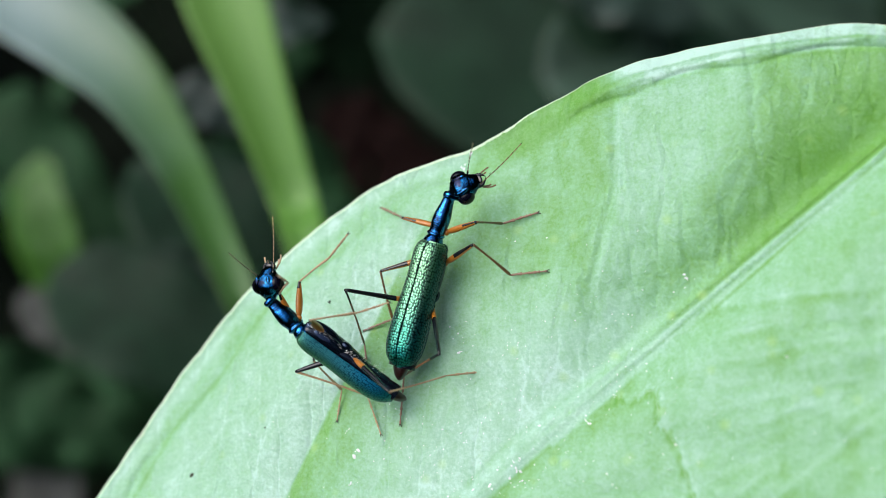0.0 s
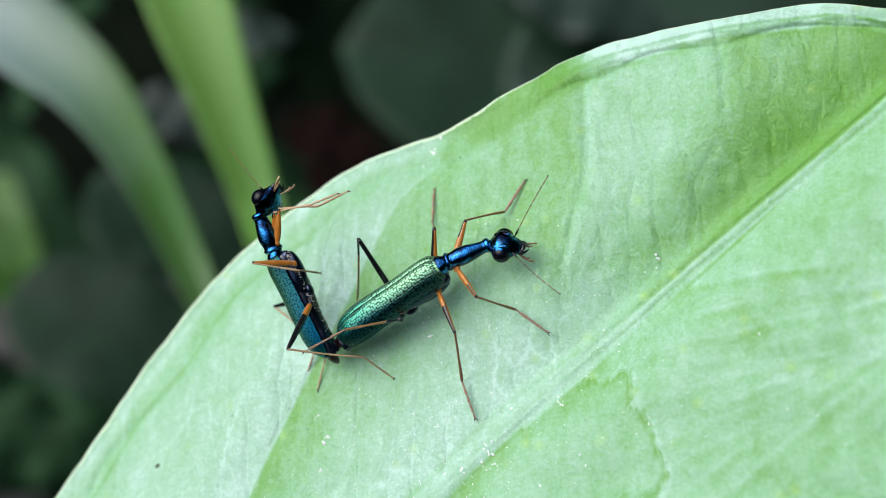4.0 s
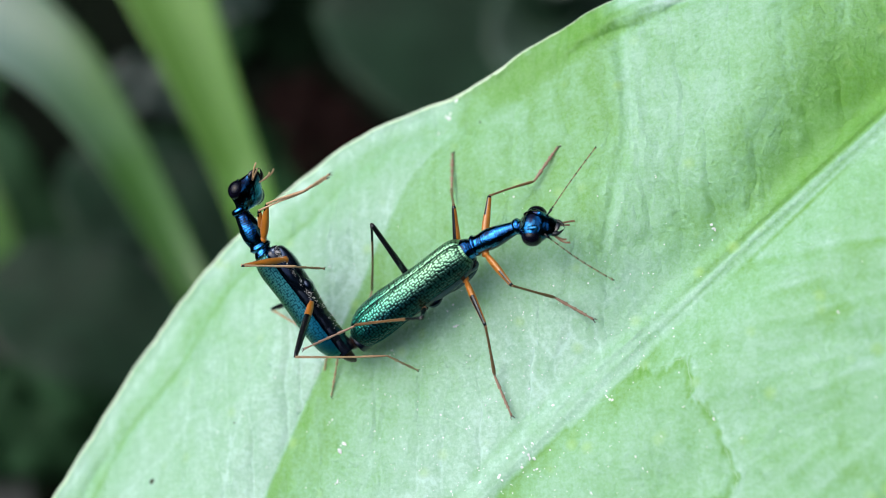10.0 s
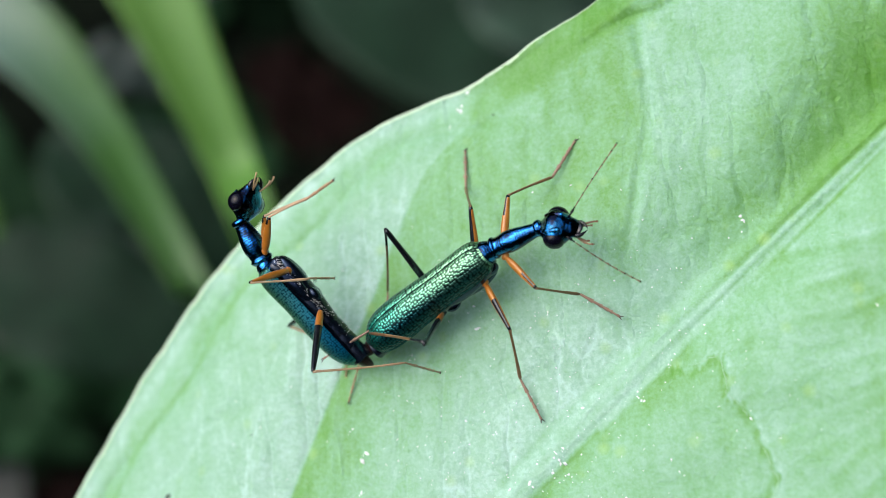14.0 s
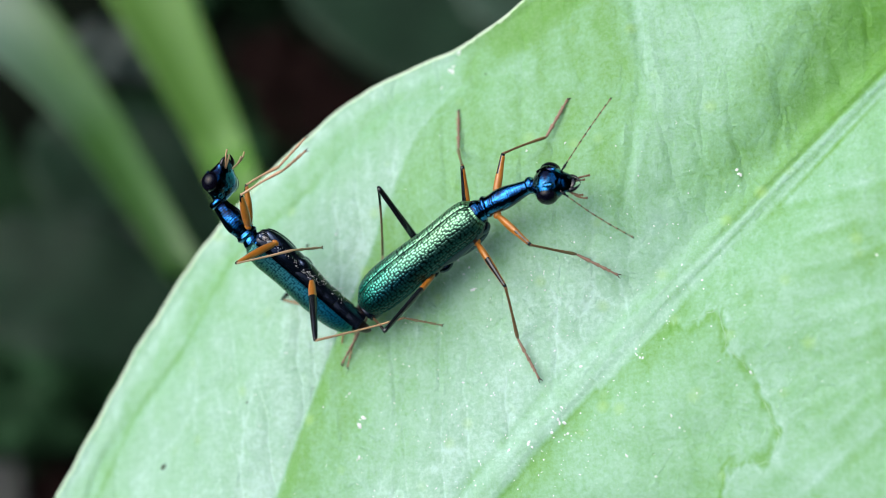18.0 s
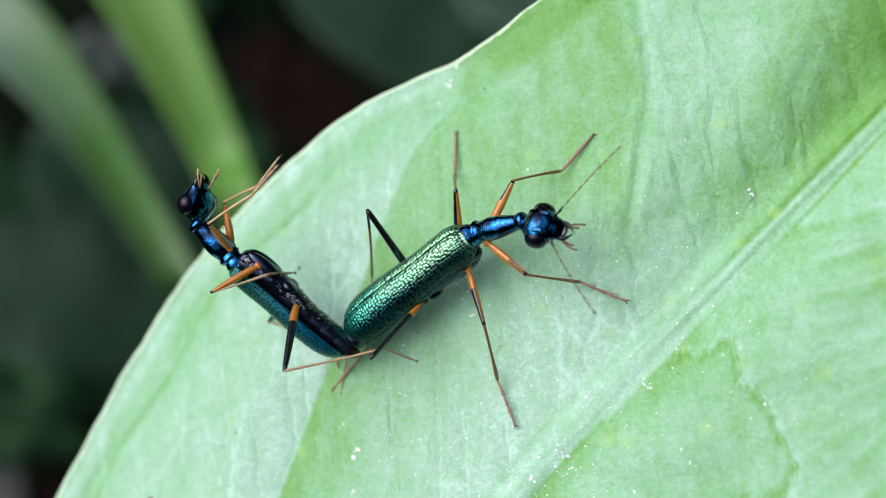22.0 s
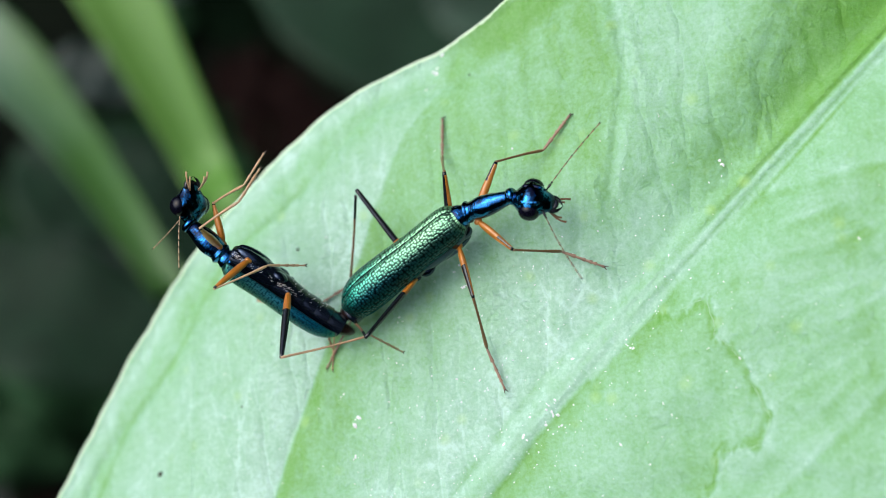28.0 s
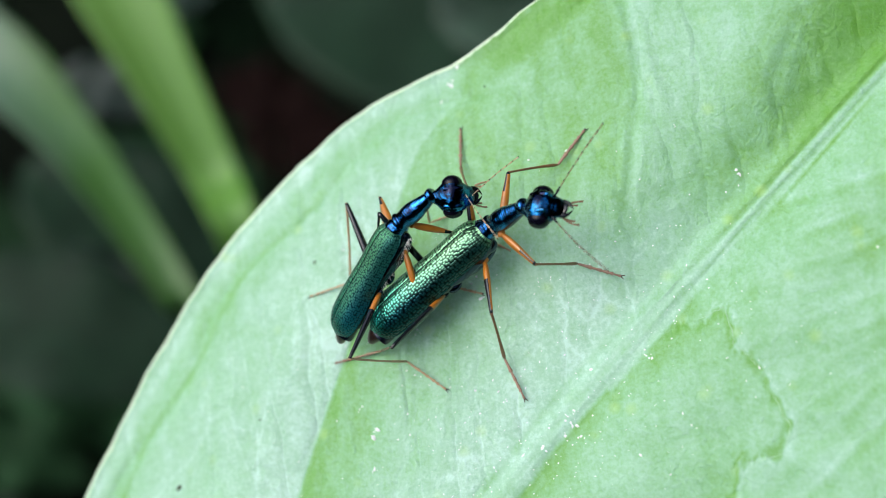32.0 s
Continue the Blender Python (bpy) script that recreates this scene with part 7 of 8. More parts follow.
    key(MP["front", -1][0], [(0, 0.637, -0.04, -0.582, 53.77, 54.14, -3.876),
         (0.5, 0.62, -0.06, -0.592, 51.049, 55.364, -6.769),
         (1, 0.496, -0.193, -0.629, 32.941, 53.445, -9.521),
         (1.5, 0.718, -0.206, -0.478, 6.306, 24.554, -34.185),
         (2, 0.699, -0.384, -0.376, -0.581, 25.16, -27.577),
         (3, 0.669, -0.384, -0.409, -0.451, 23.711, -21.292),
         (6, 0.7, -0.378, -0.381, -0.435, 39.687, -17.258),
         (9, 0.672, -0.379, -0.411, -0.733, 37.838, -30.772),
         (13, 0.603, -0.371, -0.479, -1.082, 45.387, -42.308),
         (19, 0.672, -0.37, -0.42, -0.931, 30.359, -44.961),
         (23, 0.686, -0.373, -0.402, -0.835, 18.328, -44),
         (26, 0.831, -0.191, -0.338, -0.968, 23.402, -51.234),
         (29, 0.646, -0.35, -0.46, -0.932, 20.697, -49.848),
         (30, 0.691, -0.311, -0.447, -0.941, 25.453, -48.258),
         (30.5, 0.643, -0.36, -0.455, -1.017, 18.617, -57.58),
         (30.6667, 0.605, -0.283, -0.529, 14.529, 32.794, -109.028),
         (30.8333, 0.566, -0.194, -0.591, 2.549, 46.422, -175.996),
         (31, 0.528, -0.093, -0.637, -13.818, 36.486, 113.656),
         (31.2667, 0.508, -0.213, -0.606, -16.244, 37.962, -191.628),
         (31.5, 0.488, -0.33, -0.572, -16.582, 39.521, -135.626),
         (32, 0.53, -0.273, -0.583, 13.996, 72.764, -63.324)])
    key(MP["front", -1][1], [(0, 1.858, -0.123, -2.274, -139.178, 58.685, -117.461),
         (0.5, 1.798, -0.201, -2.311, -131.187, 46.913, -108.059),
         (1, 1.722, -0.399, -2.306, -137.672, 55.803, -121.647),
         (1.5, 2.289, -1.274, -1.345, -119.455, 63.469, -104.457),
         (2, 2.374, -1.259, -1.263, -167.918, 68.933, -158.771),
         (3, 2.45, -1.078, -1.249, -179.278, 66.526, -171.037),
         (6, 2.234, -0.855, -1.714, -132.012, 46.504, -116.39),
         (9, 2.089, -1.223, -1.692, -130.835, 49.662, -114.808),
         (13, 1.687, -1.358, -1.965, -137.092, 60.421, -122.406),
         (19, 1.947, -1.643, -1.475, -168.873, 70.374, -157.054),
         (23, 2.112, -1.75, -1.058, 153.02, 73.399, 163.018),
         (26, 2.031, -1.685, -1.168, 175.605, 71.831, -173.347),
         (29, 1.906, -1.843, -1.198, -165.101, 65.999, -152.724),
         (30, 1.946, -1.718, -1.344, -163.393, 64.999, -150.847),
         (30.5, 1.703, -2.03, -1.122, -101.298, 58.844, -82.313),
         (31, -0.145, 1.445, -1.879, 105.035, 45.814, 122.622),
         (31.5, -0.663, -1.457, -1.901, 44.644, 60.46, 50.927),
         (32, 0.808, -0.826, -2.577, -258.386, 70.568, -247.862)])
    key(MP["front", -1][2], [(0, 1.274, -1.246, -4.356, -38.834, 61.937, -93.848),
         (0.5, 1.282, -1.782, -4.089, -54.543, 76.2, -110.649),
         (1, 1.004, -1.564, -4.321, -39.949, 62.788, -96.33),
         (1.5, 2.017, -2.328, -3.525, -23.48, 44.614, -74.878),
         (1.7333, 1.787, -1.931, -3.505, 13.347, 76.572, -33.679),
         (2, 1.558, -1.576, -3.536, 119.692, 61.136, 76.681),
         (3, 1.492, -1.23, -3.483, 125.805, 71.423, 83.33),
         (6, 1.489, -2.357, -3.481, -41.891, 46.303, -85.871),
         (9, 1.427, -2.654, -3.549, -47.466, 51.651, -93.248),
         (13, 1.043, -2.373, -4.084, -51.369, 49.649, -98.294),
         (19, 1.193, -1.962, -3.769, -53.738, 54.51, -101.294),
         (23, 1.446, -1.547, -3.393, -10.551, 86.996, -57.444),
         (26, 1.276, -1.773, -3.482, 119.009, 74.366, 72.433),
         (29, 1.025, -2.297, -3.423, 135.79, 74.898, 89.826),
         (30, 1.047, -2.219, -3.552, 138.454, 75.136, 92.583),
         (30.5, 1.872, -3.279, -3.206, 63.445, 72.453, 15.335),
         (31, -1.061, 2.875, -3.626, -182.386, 70.045, -228.434),
         (31.5, 0.094, -0.523, -4.021, -28.428, 35.365, -70.185),
         (32, 0.503, -0.076, -4.874, -34.192, 37.742, -80.53)])
    key(MP["front", -1][3], [(0, 0.637, -0.04, -0.582, 42, 0, 0),
         (0.5, 0.62, -0.06, -0.592, 40, 0, 0),
         (1, 0.496, -0.193, -0.629, 24, 0, 0),
         (1.5, 0.718, -0.206, -0.478, 8, 0, 0),
         (2, 0.699, -0.384, -0.376, 0, 0, 0),
         (3, 0.669, -0.384, -0.409, 0, 0, 0),
         (6, 0.7, -0.378, -0.381, 0, 0, 0),
         (9, 0.672, -0.379, -0.411, 0, 0, 0),
         (13, 0.603, -0.371, -0.479, 0, 0, 0),
         (19, 0.672, -0.37, -0.42, 0, 0, 0),
         (23, 0.686, -0.373, -0.402, 0, 0, 0),
         (26, 0.831, -0.191, -0.338, 0, 0, 0),
         (29, 0.646, -0.35, -0.46, 0, 0, 0),
         (30, 0.691, -0.311, -0.447, 0, 0, 0),
         (30.5, 0.643, -0.36, -0.455, 0, 0, 0),
         (31, 0.528, -0.093, -0.637, 22, 0, 0),
         (31.5, 0.488, -0.33, -0.572, 20, 0, 0),
         (32, 0.53, -0.273, -0.583, 22, 0, 0)])
    key(MP["middle", -1][0], [(0, -0.87, -0.626, -0.74, 16.253, 1.009, -69.158),
         (0.5, -0.87, -0.626, -0.74, 21.227, -17.054, -73.372),
         (1, -0.87, -0.626, -0.739, 13.841, -17.53, -60.375),
         (1.5, -0.87, -0.626, -0.739, 11.205, -45.661, -30.964),
         (2, -0.87, -0.626, -0.739, -0.277, -61.901, -6.293),
         (3, -0.87, -0.626, -0.74, -1.198, -58.08, -32.538),
         (6, -0.87, -0.626, -0.739, -0.305, -61.655, -6.983),
         (9, -0.87, -0.626, -0.74, -1.225, -53.339, -38.671),
         (13, -0.87, -0.626, -0.739, -1.288, -37.232, -62.685),
         (19, -0.87, -0.626, -0.74, -1.444, -43.573, -64.959),
         (23, -0.87, -0.626, -0.74, -1.72, -61.878, -43.499),
         (26, -0.87, -0.626, -0.739, -1.516, -47.147, -63.027),
         (29, -0.87, -0.626, -0.74, -1.272, -29.616, -74.176),
         (30, -0.87, -0.626, -0.74, -1.202, -24.047, -72.844),
         (30.5, -0.87, -0.626, -0.74, -0.818, -14.866, -136.172),
         (31, -0.87, -0.626, -0.739, -23.53, 18.286, 151.064),
         (31.5, -0.87, -0.626, -0.74, -19.573, -3.384, -181.474),
         (32, -0.87, -0.626, -0.739, -16.926, 22.648, -136.312)])
    key(MP["middle", -1][1], [(0, 0.028, -2.984, -0.784, -108.606, 44.053, -193.867),
         (0.5, -0.18, -2.937, 0, -111.216, 51.167, -197.137),
         (1, 0.319, -2.717, 0.021, -91.026, 52.117, -183.547),
         (1.5, 0.642, -1.533, 1.065, -65.678, 55.595, -162.967),
         (2, 0.311, -0.757, 1.486, -66.739, 57.812, -169.193),
         (3, 0.255, -1.344, 1.402, -72.127, 54.187, -175.686),
         (6, 0.319, -0.772, 1.481, -76.22, 53.985, 179.26),
         (9, 0.306, -1.568, 1.284, -77.132, 52.192, 178.12),
         (13, 0.052, -2.411, 0.787, -77.904, 49.848, 177.128),
         (19, -0.096, -2.282, 1, -86.198, 53.962, 166.607),
         (23, -0.007, -1.445, 1.486, -96.255, 55.462, 154.303),
         (26, -0.092, -2.156, 1.11, -98.197, 57.957, 151.98),
         (29, -0.272, -2.737, 0.507, -93.824, 51.44, 157.328),
         (30, -0.19, -2.828, 0.289, -93.201, 50.922, 158.128),
         (30.5, -2.629, -2.315, -0.092, -73.393, 31.083, -172.494),
         (31, -2.967, 0.533, -1.531, -125.001, 42.81, 134.577),
         (31.5, -3.388, -0.561, -0.591, 151.317, 68.009, 40.749),
         (32, -2.554, -2.234, -1.711, -169.635, 58.806, 82.84)])
    key(MP["middle", -1][2], [(0, -1.915, -2.504, -2.72, -107.241, 54.135, -172.385),
         (0.5, -1.848, -2.423, -2.169, -103.781, 55.307, -169.544),
         (1, -1.387, -2.612, -2.176, -129.087, 53.556, -211.321),
         (1.5, -0.862, -1.994, -1.231, -124.465, 37.116, 141.937),
         (2, -1.146, -1.035, -0.87, -133.386, 42.002, 121.54),
         (3, -1.37, -1.466, -0.856, -135.21, 34.77, 118.608),
         (6, -1.318, -0.751, -0.771, -136.426, 31.655, 116.39),
         (9, -1.4, -1.512, -0.915, -131.758, 31.851, 125.247),
         (13, -1.741, -2.321, -1.341, -132.841, 24.017, 122.942),
         (19, -1.69, -1.903, -1.252, -131.668, 23.815, 125.833),
         (23, -1.43, -0.761, -0.808, -133.534, 9.504, 119.382),
         (24.5, -1.413, -1.111, -1.029, -112.671, 39.317, 165.964),
         (26, -1.396, -1.462, -1.25, -66.762, 39.201, -126.449),
         (27.5, -1.634, -1.765, -1.46, -104.562, 34.21, 173.988),
         (29, -1.873, -2.068, -1.67, -120.75, 7.619, 131.604),
         (30, -1.819, -2.174, -1.873, -120.88, 5.943, 130.51),
         (30.2667, -3.406, -2.4, -1.701, -97.718, 37.475, -173.36),
         (30.5, -4.993, -2.627, -1.53, -52.265, 30.558, -99.815),
         (31, -4.4, 1.988, -3.423, -70.873, 50.058, -120.028),
         (31.5, -2.598, 0.119, -3.173, -63.809, 24.473, -109.734),
         (32, -2.374, -0.804, -4.092, -37.804, 40.116, -63.44)])
    key(MP["middle", -1][3], [(0, -0.87, -0.626, -0.74, 0, 0, 0),
         (0.5, -0.87, -0.626, -0.74, 0, 0, 0),
         (1, -0.87, -0.626, -0.739, 0, 0, 0),
         (1.5, -0.87, -0.626, -0.739, 0, 0, 0),
         (2, -0.87, -0.626, -0.739, 0, 0, 0),
         (3, -0.87, -0.626, -0.74, 0, 0, 0),
         (6, -0.87, -0.626, -0.739, 0, 0, 0),
         (9, -0.87, -0.626, -0.74, 0, 0, 0),
         (13, -0.87, -0.626, -0.739, 0, 0, 0),
         (19, -0.87, -0.626, -0.74, 0, 0, 0),
         (23, -0.87, -0.626, -0.74, 0, 0, 0),
         (26, -0.87, -0.626, -0.739, 0, 0, 0),
         (29, -0.87, -0.626, -0.74, 0, 0, 0),
         (30, -0.87, -0.626, -0.74, 0, 0, 0),
         (30.5, -0.87, -0.626, -0.74, 0, 0, 0),
         (31, -0.87, -0.626, -0.739, 0, 0, 0),
         (31.5, -0.87, -0.626, -0.74, 0, 0, 0),
         (32, -0.87, -0.626, -0.739, 0, 0, 0)])
    key(MP["hind", -1][0], [(0, -3.393, -0.696, -0.522, -30.836, -5.21, -129.868),
         (0.5, -3.393, -0.696, -0.522, -29.185, -7.836, -128.17),
         (1, -3.393, -0.696, -0.522, -10.974, -12.059, -112.46),
         (1.5, -3.393, -0.696, -0.522, -1.902, -32.091, -94.388),
         (2, -3.393, -0.696, -0.522, -1.467, -41.878, -106.632),
         (3, -3.393, -0.696, -0.522, -1.235, -37.244, -120.145),
         (6, -3.393, -0.696, -0.522, -1.254, -35.59, -116.432),
         (9, -3.393, -0.696, -0.522, -1.206, -32.044, -116.179),
         (13, -3.393, -0.696, -0.522, -1.155, -29.723, -118.323),
         (19, -3.393, -0.696, -0.522, -1.072, -21.573, -119.13),
         (23, -3.393, -0.696, -0.522, -1.182, -26.013, -111.51),
         (26, -3.393, -0.696, -0.522, -1.136, -22.473, -113.216),
         (29, -3.393, -0.696, -0.522, -1.215, -27.612, -109.429),
         (30, -3.393, -0.696, -0.522, -1.204, -24.325, -106.324),
         (30.5, -3.393, -0.696, -0.522, -1.399, -36.708, -101.055),
         (30.7333, -3.393, -0.696, -0.522, -3.35, -40.913, -154.22),
         (31, -3.393, -0.696, -0.522, -17.831, -15.305, 148.366),
         (31.2667, -3.393, -0.696, -0.522, -12.686, -29.651, -167.368),
         (31.5, -3.393, -0.696, -0.522, -14.15, -28.512, -120.873),
         (32, -3.393, -0.696, -0.522, -18.846, -29.586, -128.827)])
    key(MP["hind", -1][1], [(0, -5.948, -3.755, -0.159, -90.604, 36.178, 130.988),
         (0.5, -5.843, -3.813, 0.024, -84.234, 43.406, -219.849),
         (1, -4.888, -4.313, 0.314, -66.798, 41.378, 150.281),
         (1.5, -3.652, -4.077, 1.604, -34.033, 47.694, -178.532),
         (2, -4.246, -3.551, 2.15, -56.053, 45.145, 144.15),
         (3, -4.993, -3.451, 1.9, -55.825, 48.864, 144.462),
         (6, -4.842, -3.61, 1.807, -22.589, 53.818, -173.74),
         (9, -4.89, -3.74, 1.601, -38.403, 51.841, 166.489),
         (13, -5.042, -3.755, 1.462, -44.544, 46.632, 158.396),
         (19, -5.205, -3.947, 0.949, -52.986, 45.887, 146.73),
         (23, -4.712, -4.042, 1.233, -47.827, 45.561, 153.931),
         (26, -4.851, -4.095, 1.008, -46.157, 45.175, 156.277),
         (29, -4.573, -4.04, 1.333, -51.255, 33.907, 148.317),
         (30, -4.418, -4.196, 1.126, -52.029, 32.09, 146.896),
         (30.5, -4.008, -3.845, 1.87, -47.751, 43.194, 153.861),
         (31, -6.68, 1.329, 0.534, 8.235, 53.379, -119.861),
         (31.5, -5.198, -3.714, 1.388, -84.492, 73.329, -219.24),
         (32, -5.575, -3.407, 1.454, -99.16, 72.999, -234.077)])
    key(MP["hind", -1][2], [(0, -8.389, -0.945, -2.88, -123.408, 39.386, -198.916),
         (0.5, -8.415, -1.666, -3.145, -137.414, 40.447, -222.609),
         (1, -7.893, -2.598, -2.734, -117.395, 36.599, 152.908),
         (1.5, -6.755, -4.156, -1.806, -107.683, 24.311, 148.013),
         (2, -6.882, -1.646, -1.119, -93.338, 35.378, 163.951),
         (3, -7.461, -1.688, -1.573, -93.288, 28.82, 164.045),
         (6, -7.548, -3.907, -1.915, -107.059, 17.002, 129.749),
         (9, -7.66, -3.075, -2.024, -105, 15.599, 137.077),
         (13, -7.986, -2.59, -1.89, -104.402, 17.384, 139.184),
         (19, -7.888, -2.186, -2.361, -104.157, 15.114, 140.058),
         (23, -7.612, -2.623, -2.059, -104.596, -2.654, 136.061),
         (26, -7.827, -2.787, -2.263, -104.818, -6.833, 138.736),
         (29, -7.829, -2.03, -1.239, -105.694, -6.957, 146.025),
         (30, -7.69, -2.062, -1.323, -105.487, -7.924, 144.431),
         (30.5, -7.026, -2.364, -1.286, -106.595, 14.469, 125.572),
         (30.7333, -7.537, -1.888, -2.286, -93.528, 35.961, -186.832),
         (31, -8.049, -1.057, -3.166, -58.482, 46.275, -124.426),
         (31.5, -6.222, -2.878, -3.029, -31.618, 29.352, -82.743),
         (32, -6.366, -2.315, -2.956, -33.067, 30.769, -85.977)])
    key(MP["hind", -1][3], [(0, -3.393, -0.696, -0.522, 0, 0, 0),
         (0.5, -3.393, -0.696, -0.522, 0, 0, 0),
         (1, -3.393, -0.696, -0.522, 0, 0, 0),
         (1.5, -3.393, -0.696, -0.522, 0, 0, 0),
         (2, -3.393, -0.696, -0.522, 0, 0, 0),
         (3, -3.393, -0.696, -0.522, 0, 0, 0),
         (6, -3.393, -0.696, -0.522, 0, 0, 0),
         (9, -3.393, -0.696, -0.522, 0, 0, 0),
         (13, -3.393, -0.696, -0.522, 0, 0, 0),
         (19, -3.393, -0.696, -0.522, 0, 0, 0),
         (23, -3.393, -0.696, -0.522, 0, 0, 0),
         (26, -3.393, -0.696, -0.522, 0, 0, 0),
         (29, -3.393, -0.696, -0.522, 0, 0, 0),
         (30, -3.393, -0.696, -0.522, 0, 0, 0),
         (30.5, -3.393, -0.696, -0.522, 0, 0, 0),
         (31, -3.393, -0.696, -0.522, 0, 0, 0),
         (31.5, -3.393, -0.696, -0.522, 0, 0, 0),
         (32, -3.393, -0.696, -0.522, 0, 0, 0)])
    key(MP["antenna", 1], [(0, 1.409, 0.435, 0.104, -1.117, -60.561, -15.742),
         (0.5, 1.409, 0.435, 0.104, 28.022, -64.52, -48.375),
         (1, 1.409, 0.435, 0.104, 35.075, -25.08, -48.015),
         (1.5, 1.409, 0.435, 0.104, 50.222, 12.557, -74.712),
         (2, 1.409, 0.435, 0.104, 59.777, 43.307, -66.724),
         (2.3333, 1.409, 0.435, 0.104, 67.464, -6.156, -45.035),
         (2.6667, 1.409, 0.435, 0.104, 51.973, -54.52, -17.432),
         (3, 1.409, 0.435, 0.104, -50.702, -60.21, 94.561),
         (6, 1.409, 0.435, 0.104, -50.521, -67, 94.36),
         (9, 1.409, 0.435, 0.104, -49.288, -61.099, 93.243),
         (13, 1.409, 0.435, 0.104, -48.589, -53.199, 92.747),
         (19, 1.409, 0.435, 0.104, -46.788, -51.056, 90.799),
         (23, 1.409, 0.435, 0.104, -45.913, -58.133, 89.728),
         (26, 1.409, 0.435, 0.104, -35.582, -65.742, 78.054),
         (27.5, 1.409, 0.435, 0.104, -162.146, -34.156, 214.412),
         (29, 1.409, 0.435, 0.104, -161.306, 37.821, 235.449),
         (29.5, 1.409, 0.435, 0.104, -163.509, -20.834, 222.491),
         (30, 1.409, 0.435, 0.104, -123.596, -75.894, 175.874),
         (30.2667, 1.409, 0.435, 0.104, -149.87, -29.953, 206.392),
         (30.5, 1.409, 0.435, 0.104, -150.379, 17.674, 214.482),
         (30.7333, 1.409, 0.435, 0.104, -139.036, -28.123, 212.079),
         (31, 1.409, 0.435, 0.104, -93.033, -66.915, 166.215),
         (31.5, 1.409, 0.435, 0.104, -91.808, -56.58, 164.83),
         (31.7333, 1.409, 0.435, 0.104, -183.089, -70.85, 261.902),
         (32, 1.409, 0.435, 0.104, -220.686, -37.806, 305.674)])
    key(MP["antenna", -1], [(0, 1.409, -0.435, 0.104, -0.569, 2.953, -7.571),
         (0.5, 1.409, -0.435, 0.104, 0.505, -13.058, -19.604),
         (1, 1.409, -0.435, 0.104, 23.102, -24.048, -51.81),
         (1.5, 1.409, -0.435, 0.104, 37.623, -7.97, -49.11),
         (2, 1.409, -0.435, 0.104, 51.286, 13.575, -45.768),
         (3, 1.409, -0.435, 0.104, 42.541, 32.943, -67.383),
         (4.5, 1.409, -0.435, 0.104, 42.569, -39.797, -67.783),
         (6, 1.409, -0.435, 0.104, 221.511, -67.46, -246.904),
         (9, 1.409, -0.435, 0.104, 226.937, -62.476, -251.579),
         (13, 1.409, -0.435, 0.104, 231.392, -54.917, -255.062),
         (19, 1.409, -0.435, 0.104, 236.001, -54.376, -258.429),
         (23, 1.409, -0.435, 0.104, 235.329, -62.021, -257.639),
         (26, 1.409, -0.435, 0.104, 243.583, -70.492, -266.628),
         (27.5, 1.409, -0.435, 0.104, 172.65, -23.412, -183.051),
         (29, 1.409, -0.435, 0.104, 176.434, 38.15, -158.091),
         (29.5, 1.409, -0.435, 0.104, 168.81, -4.286, -182.171),
         (30, 1.409, -0.435, 0.104, 181.445, -45.878, -209.613),
         (30.2667, 1.409, -0.435, 0.104, 165.384, -3.772, -173.698),
         (30.5, 1.409, -0.435, 0.104, 176.793, 39.089, -140.928),
         (31, 1.409, -0.435, 0.104, 206.783, -7.06, -67.184),
         (31.2667, 1.409, -0.435, 0.104, 194.01, -14.336, -5.112),
         (31.5, 1.409, -0.435, 0.104, 181.521, -6.614, 56.859),
         (32, 1.409, -0.435, 0.104, 182.84, -1.617, 38.639)])


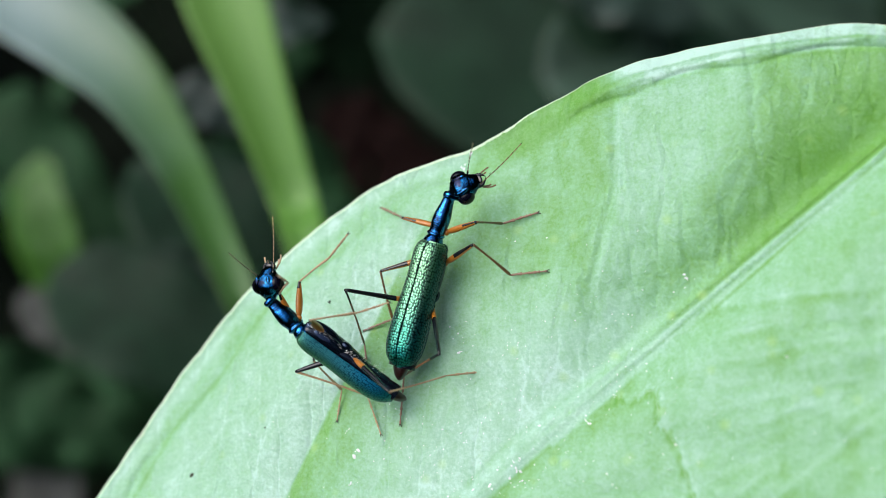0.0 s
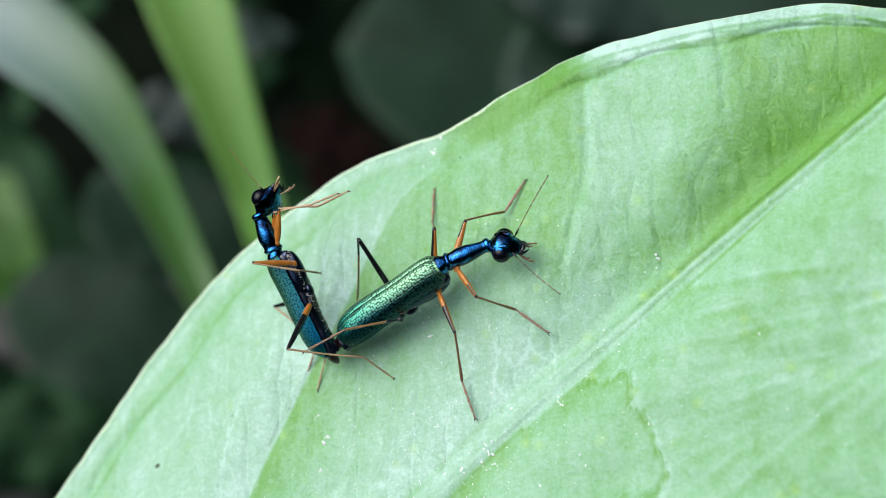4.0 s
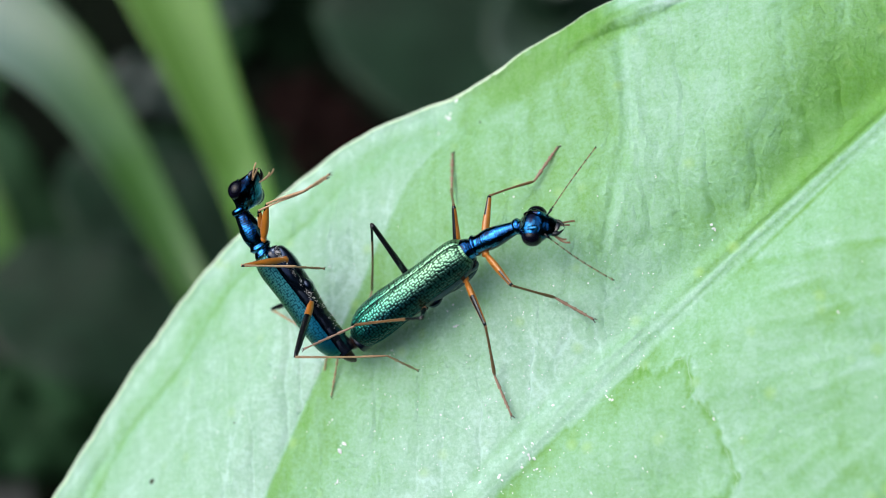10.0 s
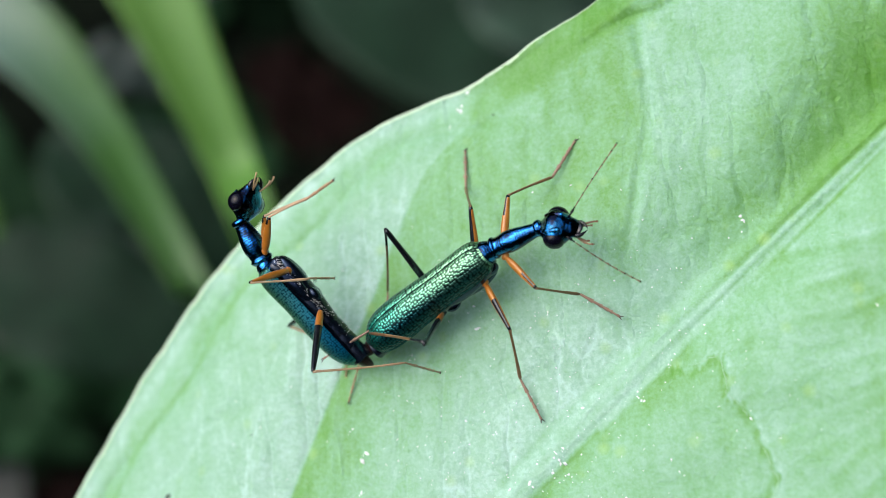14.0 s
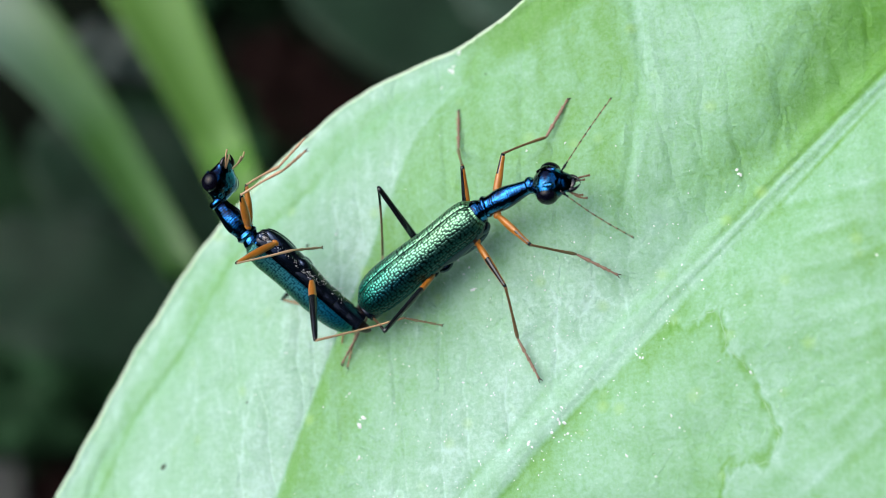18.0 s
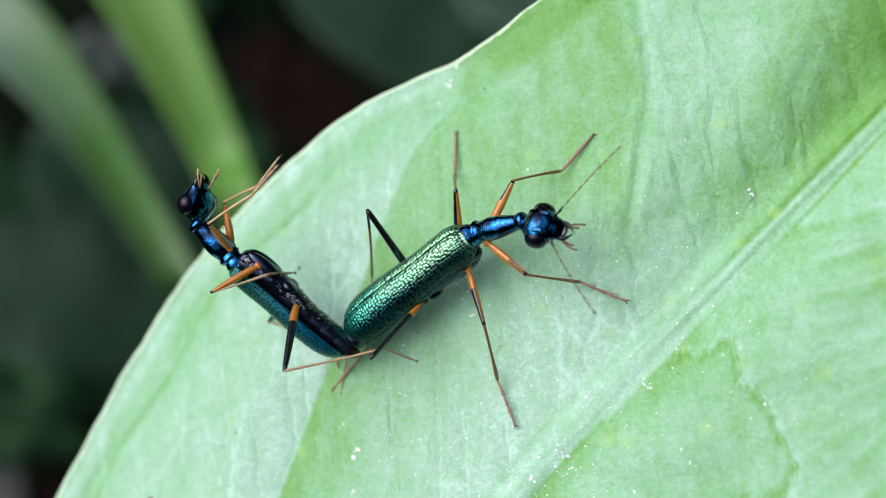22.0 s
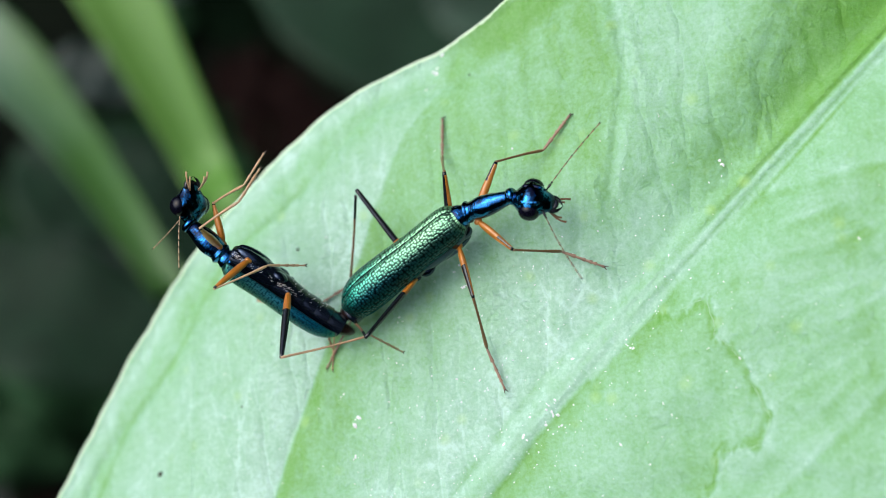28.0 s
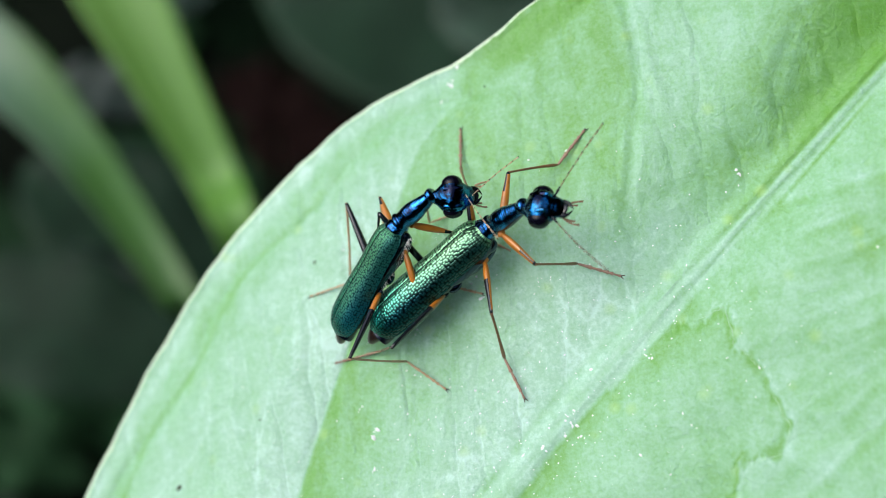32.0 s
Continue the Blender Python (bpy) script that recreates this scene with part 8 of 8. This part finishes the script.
# ---- small things on the leaf ----
def dust():
    """White crumbs and grains scattered on the blade, thickest along the midrib."""
    rnd, verts, faces = random.Random(21), [], []

    def grain(x, y, r):
        c = leaf_height(x, y)
        k = c / EYE_MEAN.z
        o = Vector((x + (EYE_MEAN.x - x) * k, y + (EYE_MEAN.y - y) * k, c + r * 0.25))
        sx, sy, sz, a = r * rnd.uniform(0.6, 1.5), r * rnd.uniform(0.5, 1.0), r * rnd.uniform(0.3, 0.6), rnd.uniform(0, 3.1)
        base = len(verts)
        for px, py, pz in ((1, 0, 0), (0.3, 0.9, 0.1), (-0.7, 0.6, 0), (-0.9, -0.3, 0.1), (0.2, -1, 0), (0.1, 0.1, 1), (0, 0, -1)):
            q = Vector((px * sx * rnd.uniform(0.7, 1.3), py * sy * rnd.uniform(0.7, 1.3), pz * sz))
            verts.append((o + Vector((q.x * math.cos(a) - q.y * math.sin(a), q.x * math.sin(a) + q.y * math.cos(a), q.z))) * MM)
        for i in range(5):
            faces.extend([(base + i, base + (i + 1) % 5, base + 5), (base + (i + 1) % 5, base + i, base + 6)])

    for i in range(520):
        s = rnd.gauss(4, 7)
        d = rnd.gauss(1.5, 4.0) if rnd.random() < 0.8 else rnd.uniform(-12, 16)
        if d > spline(HALF, s) - 1 or not -30 < s < 45:
            continue
        x, y = RIB0 + RIBD * s + RIBN * d
        grain(x, y, rnd.uniform(0.018, 0.055) * (1.8 if rnd.random() < 0.08 else 1))
    for x, y, r in ((0.7, 7.1, 0.22), (1.2, 7.9, 0.2), (0.1, 6.2, 0.1), (4.6, -11.3, 0.2), (4.8, -11.6, 0.22), (5.0, -11.1, 0.12), (4.4, -12.2, 0.12), (3.2, -12.4, 0.14), (5.2, -12.3, 0.13),
                    (-5.8, -10.8, 0.20), (-5.6, -10.5, 0.16), (-6.4, -9.3, 0.12), (-6.0, -12.5, 0.14), (14.7, -1.0, 0.13), (12.0, 2.0, 0.08), (1.0, -4.6, 0.12), (9.1, -9.0, 0.12), (8.8, -8.8, 0.12), (10.5, -7.5, 0.10)):
        for i in range(3):
            grain(x + rnd.gauss(0, r * 0.6), y + rnd.gauss(0, r * 0.6), r * rnd.uniform(0.35, 0.75))
    ob = tagged(new("dust", mesh_of("dust", verts, faces, MAT_CRUMB, False)), "white crumbs and pollen grains scattered on the leaf", "dust", kind="stuff")
    ob.matrix_world = LEAF


def scar(points, width):
    """A pale, slightly raised, ragged line where the leaf was gnawed."""
    rnd = random.Random(9)
    pts, rad = [], []
    for (x0, y0), (x1, y1) in zip(points, points[1:]):
        for k in range(9):
            u = k / 9
            x, y = x0 + (x1 - x0) * u + rnd.gauss(0, 0.05), y0 + (y1 - y0) * u + rnd.gauss(0, 0.05)
            z = leaf_height(x, y)
            q = z / EYE_MEAN.z
            pts.append(Vector((x + (EYE_MEAN.x - x) * q, y + (EYE_MEAN.y - y) * q, z - width * 0.3)) * MM)
            rad.append(width * rnd.uniform(0.4, 1.4) * MM)
    v, f = tube(pts, rad, 6, 0.7)
    return part("scar", mesh_of("scar", v, f, MAT_SCAR), LEAF_OB, "pale ragged scar of a gnawed patch")


dust()
scar([tuple(p) for p in GNAWED[1:5]], 0.035)
scar([tuple(p) for p in GNAWED[5:9]], 0.035)
for x, y, r in ((-17.8, -12.0, 0.16), (-8.3, -1.0, 0.09), (-12.4, -9.0, 0.05), (2.6, 6.5, 0.05)):
    v, f = tube([Vector((0, 0, 0.03)) * MM, Vector((0, 0, -0.01)) * MM], [r * MM, r * 1.2 * MM], 9, 0.7)
    ob = tagged(new("leaf_speck", mesh_of("leaf_speck", v, f, MAT_SPOT)), "small dark speck on the pale green leaf", "speck", group="specks on the leaf")
    ob.matrix_world = Matrix.Translation(on_leaf(x, y, 0.02) - LEAF.translation) @ LEAF

motions()
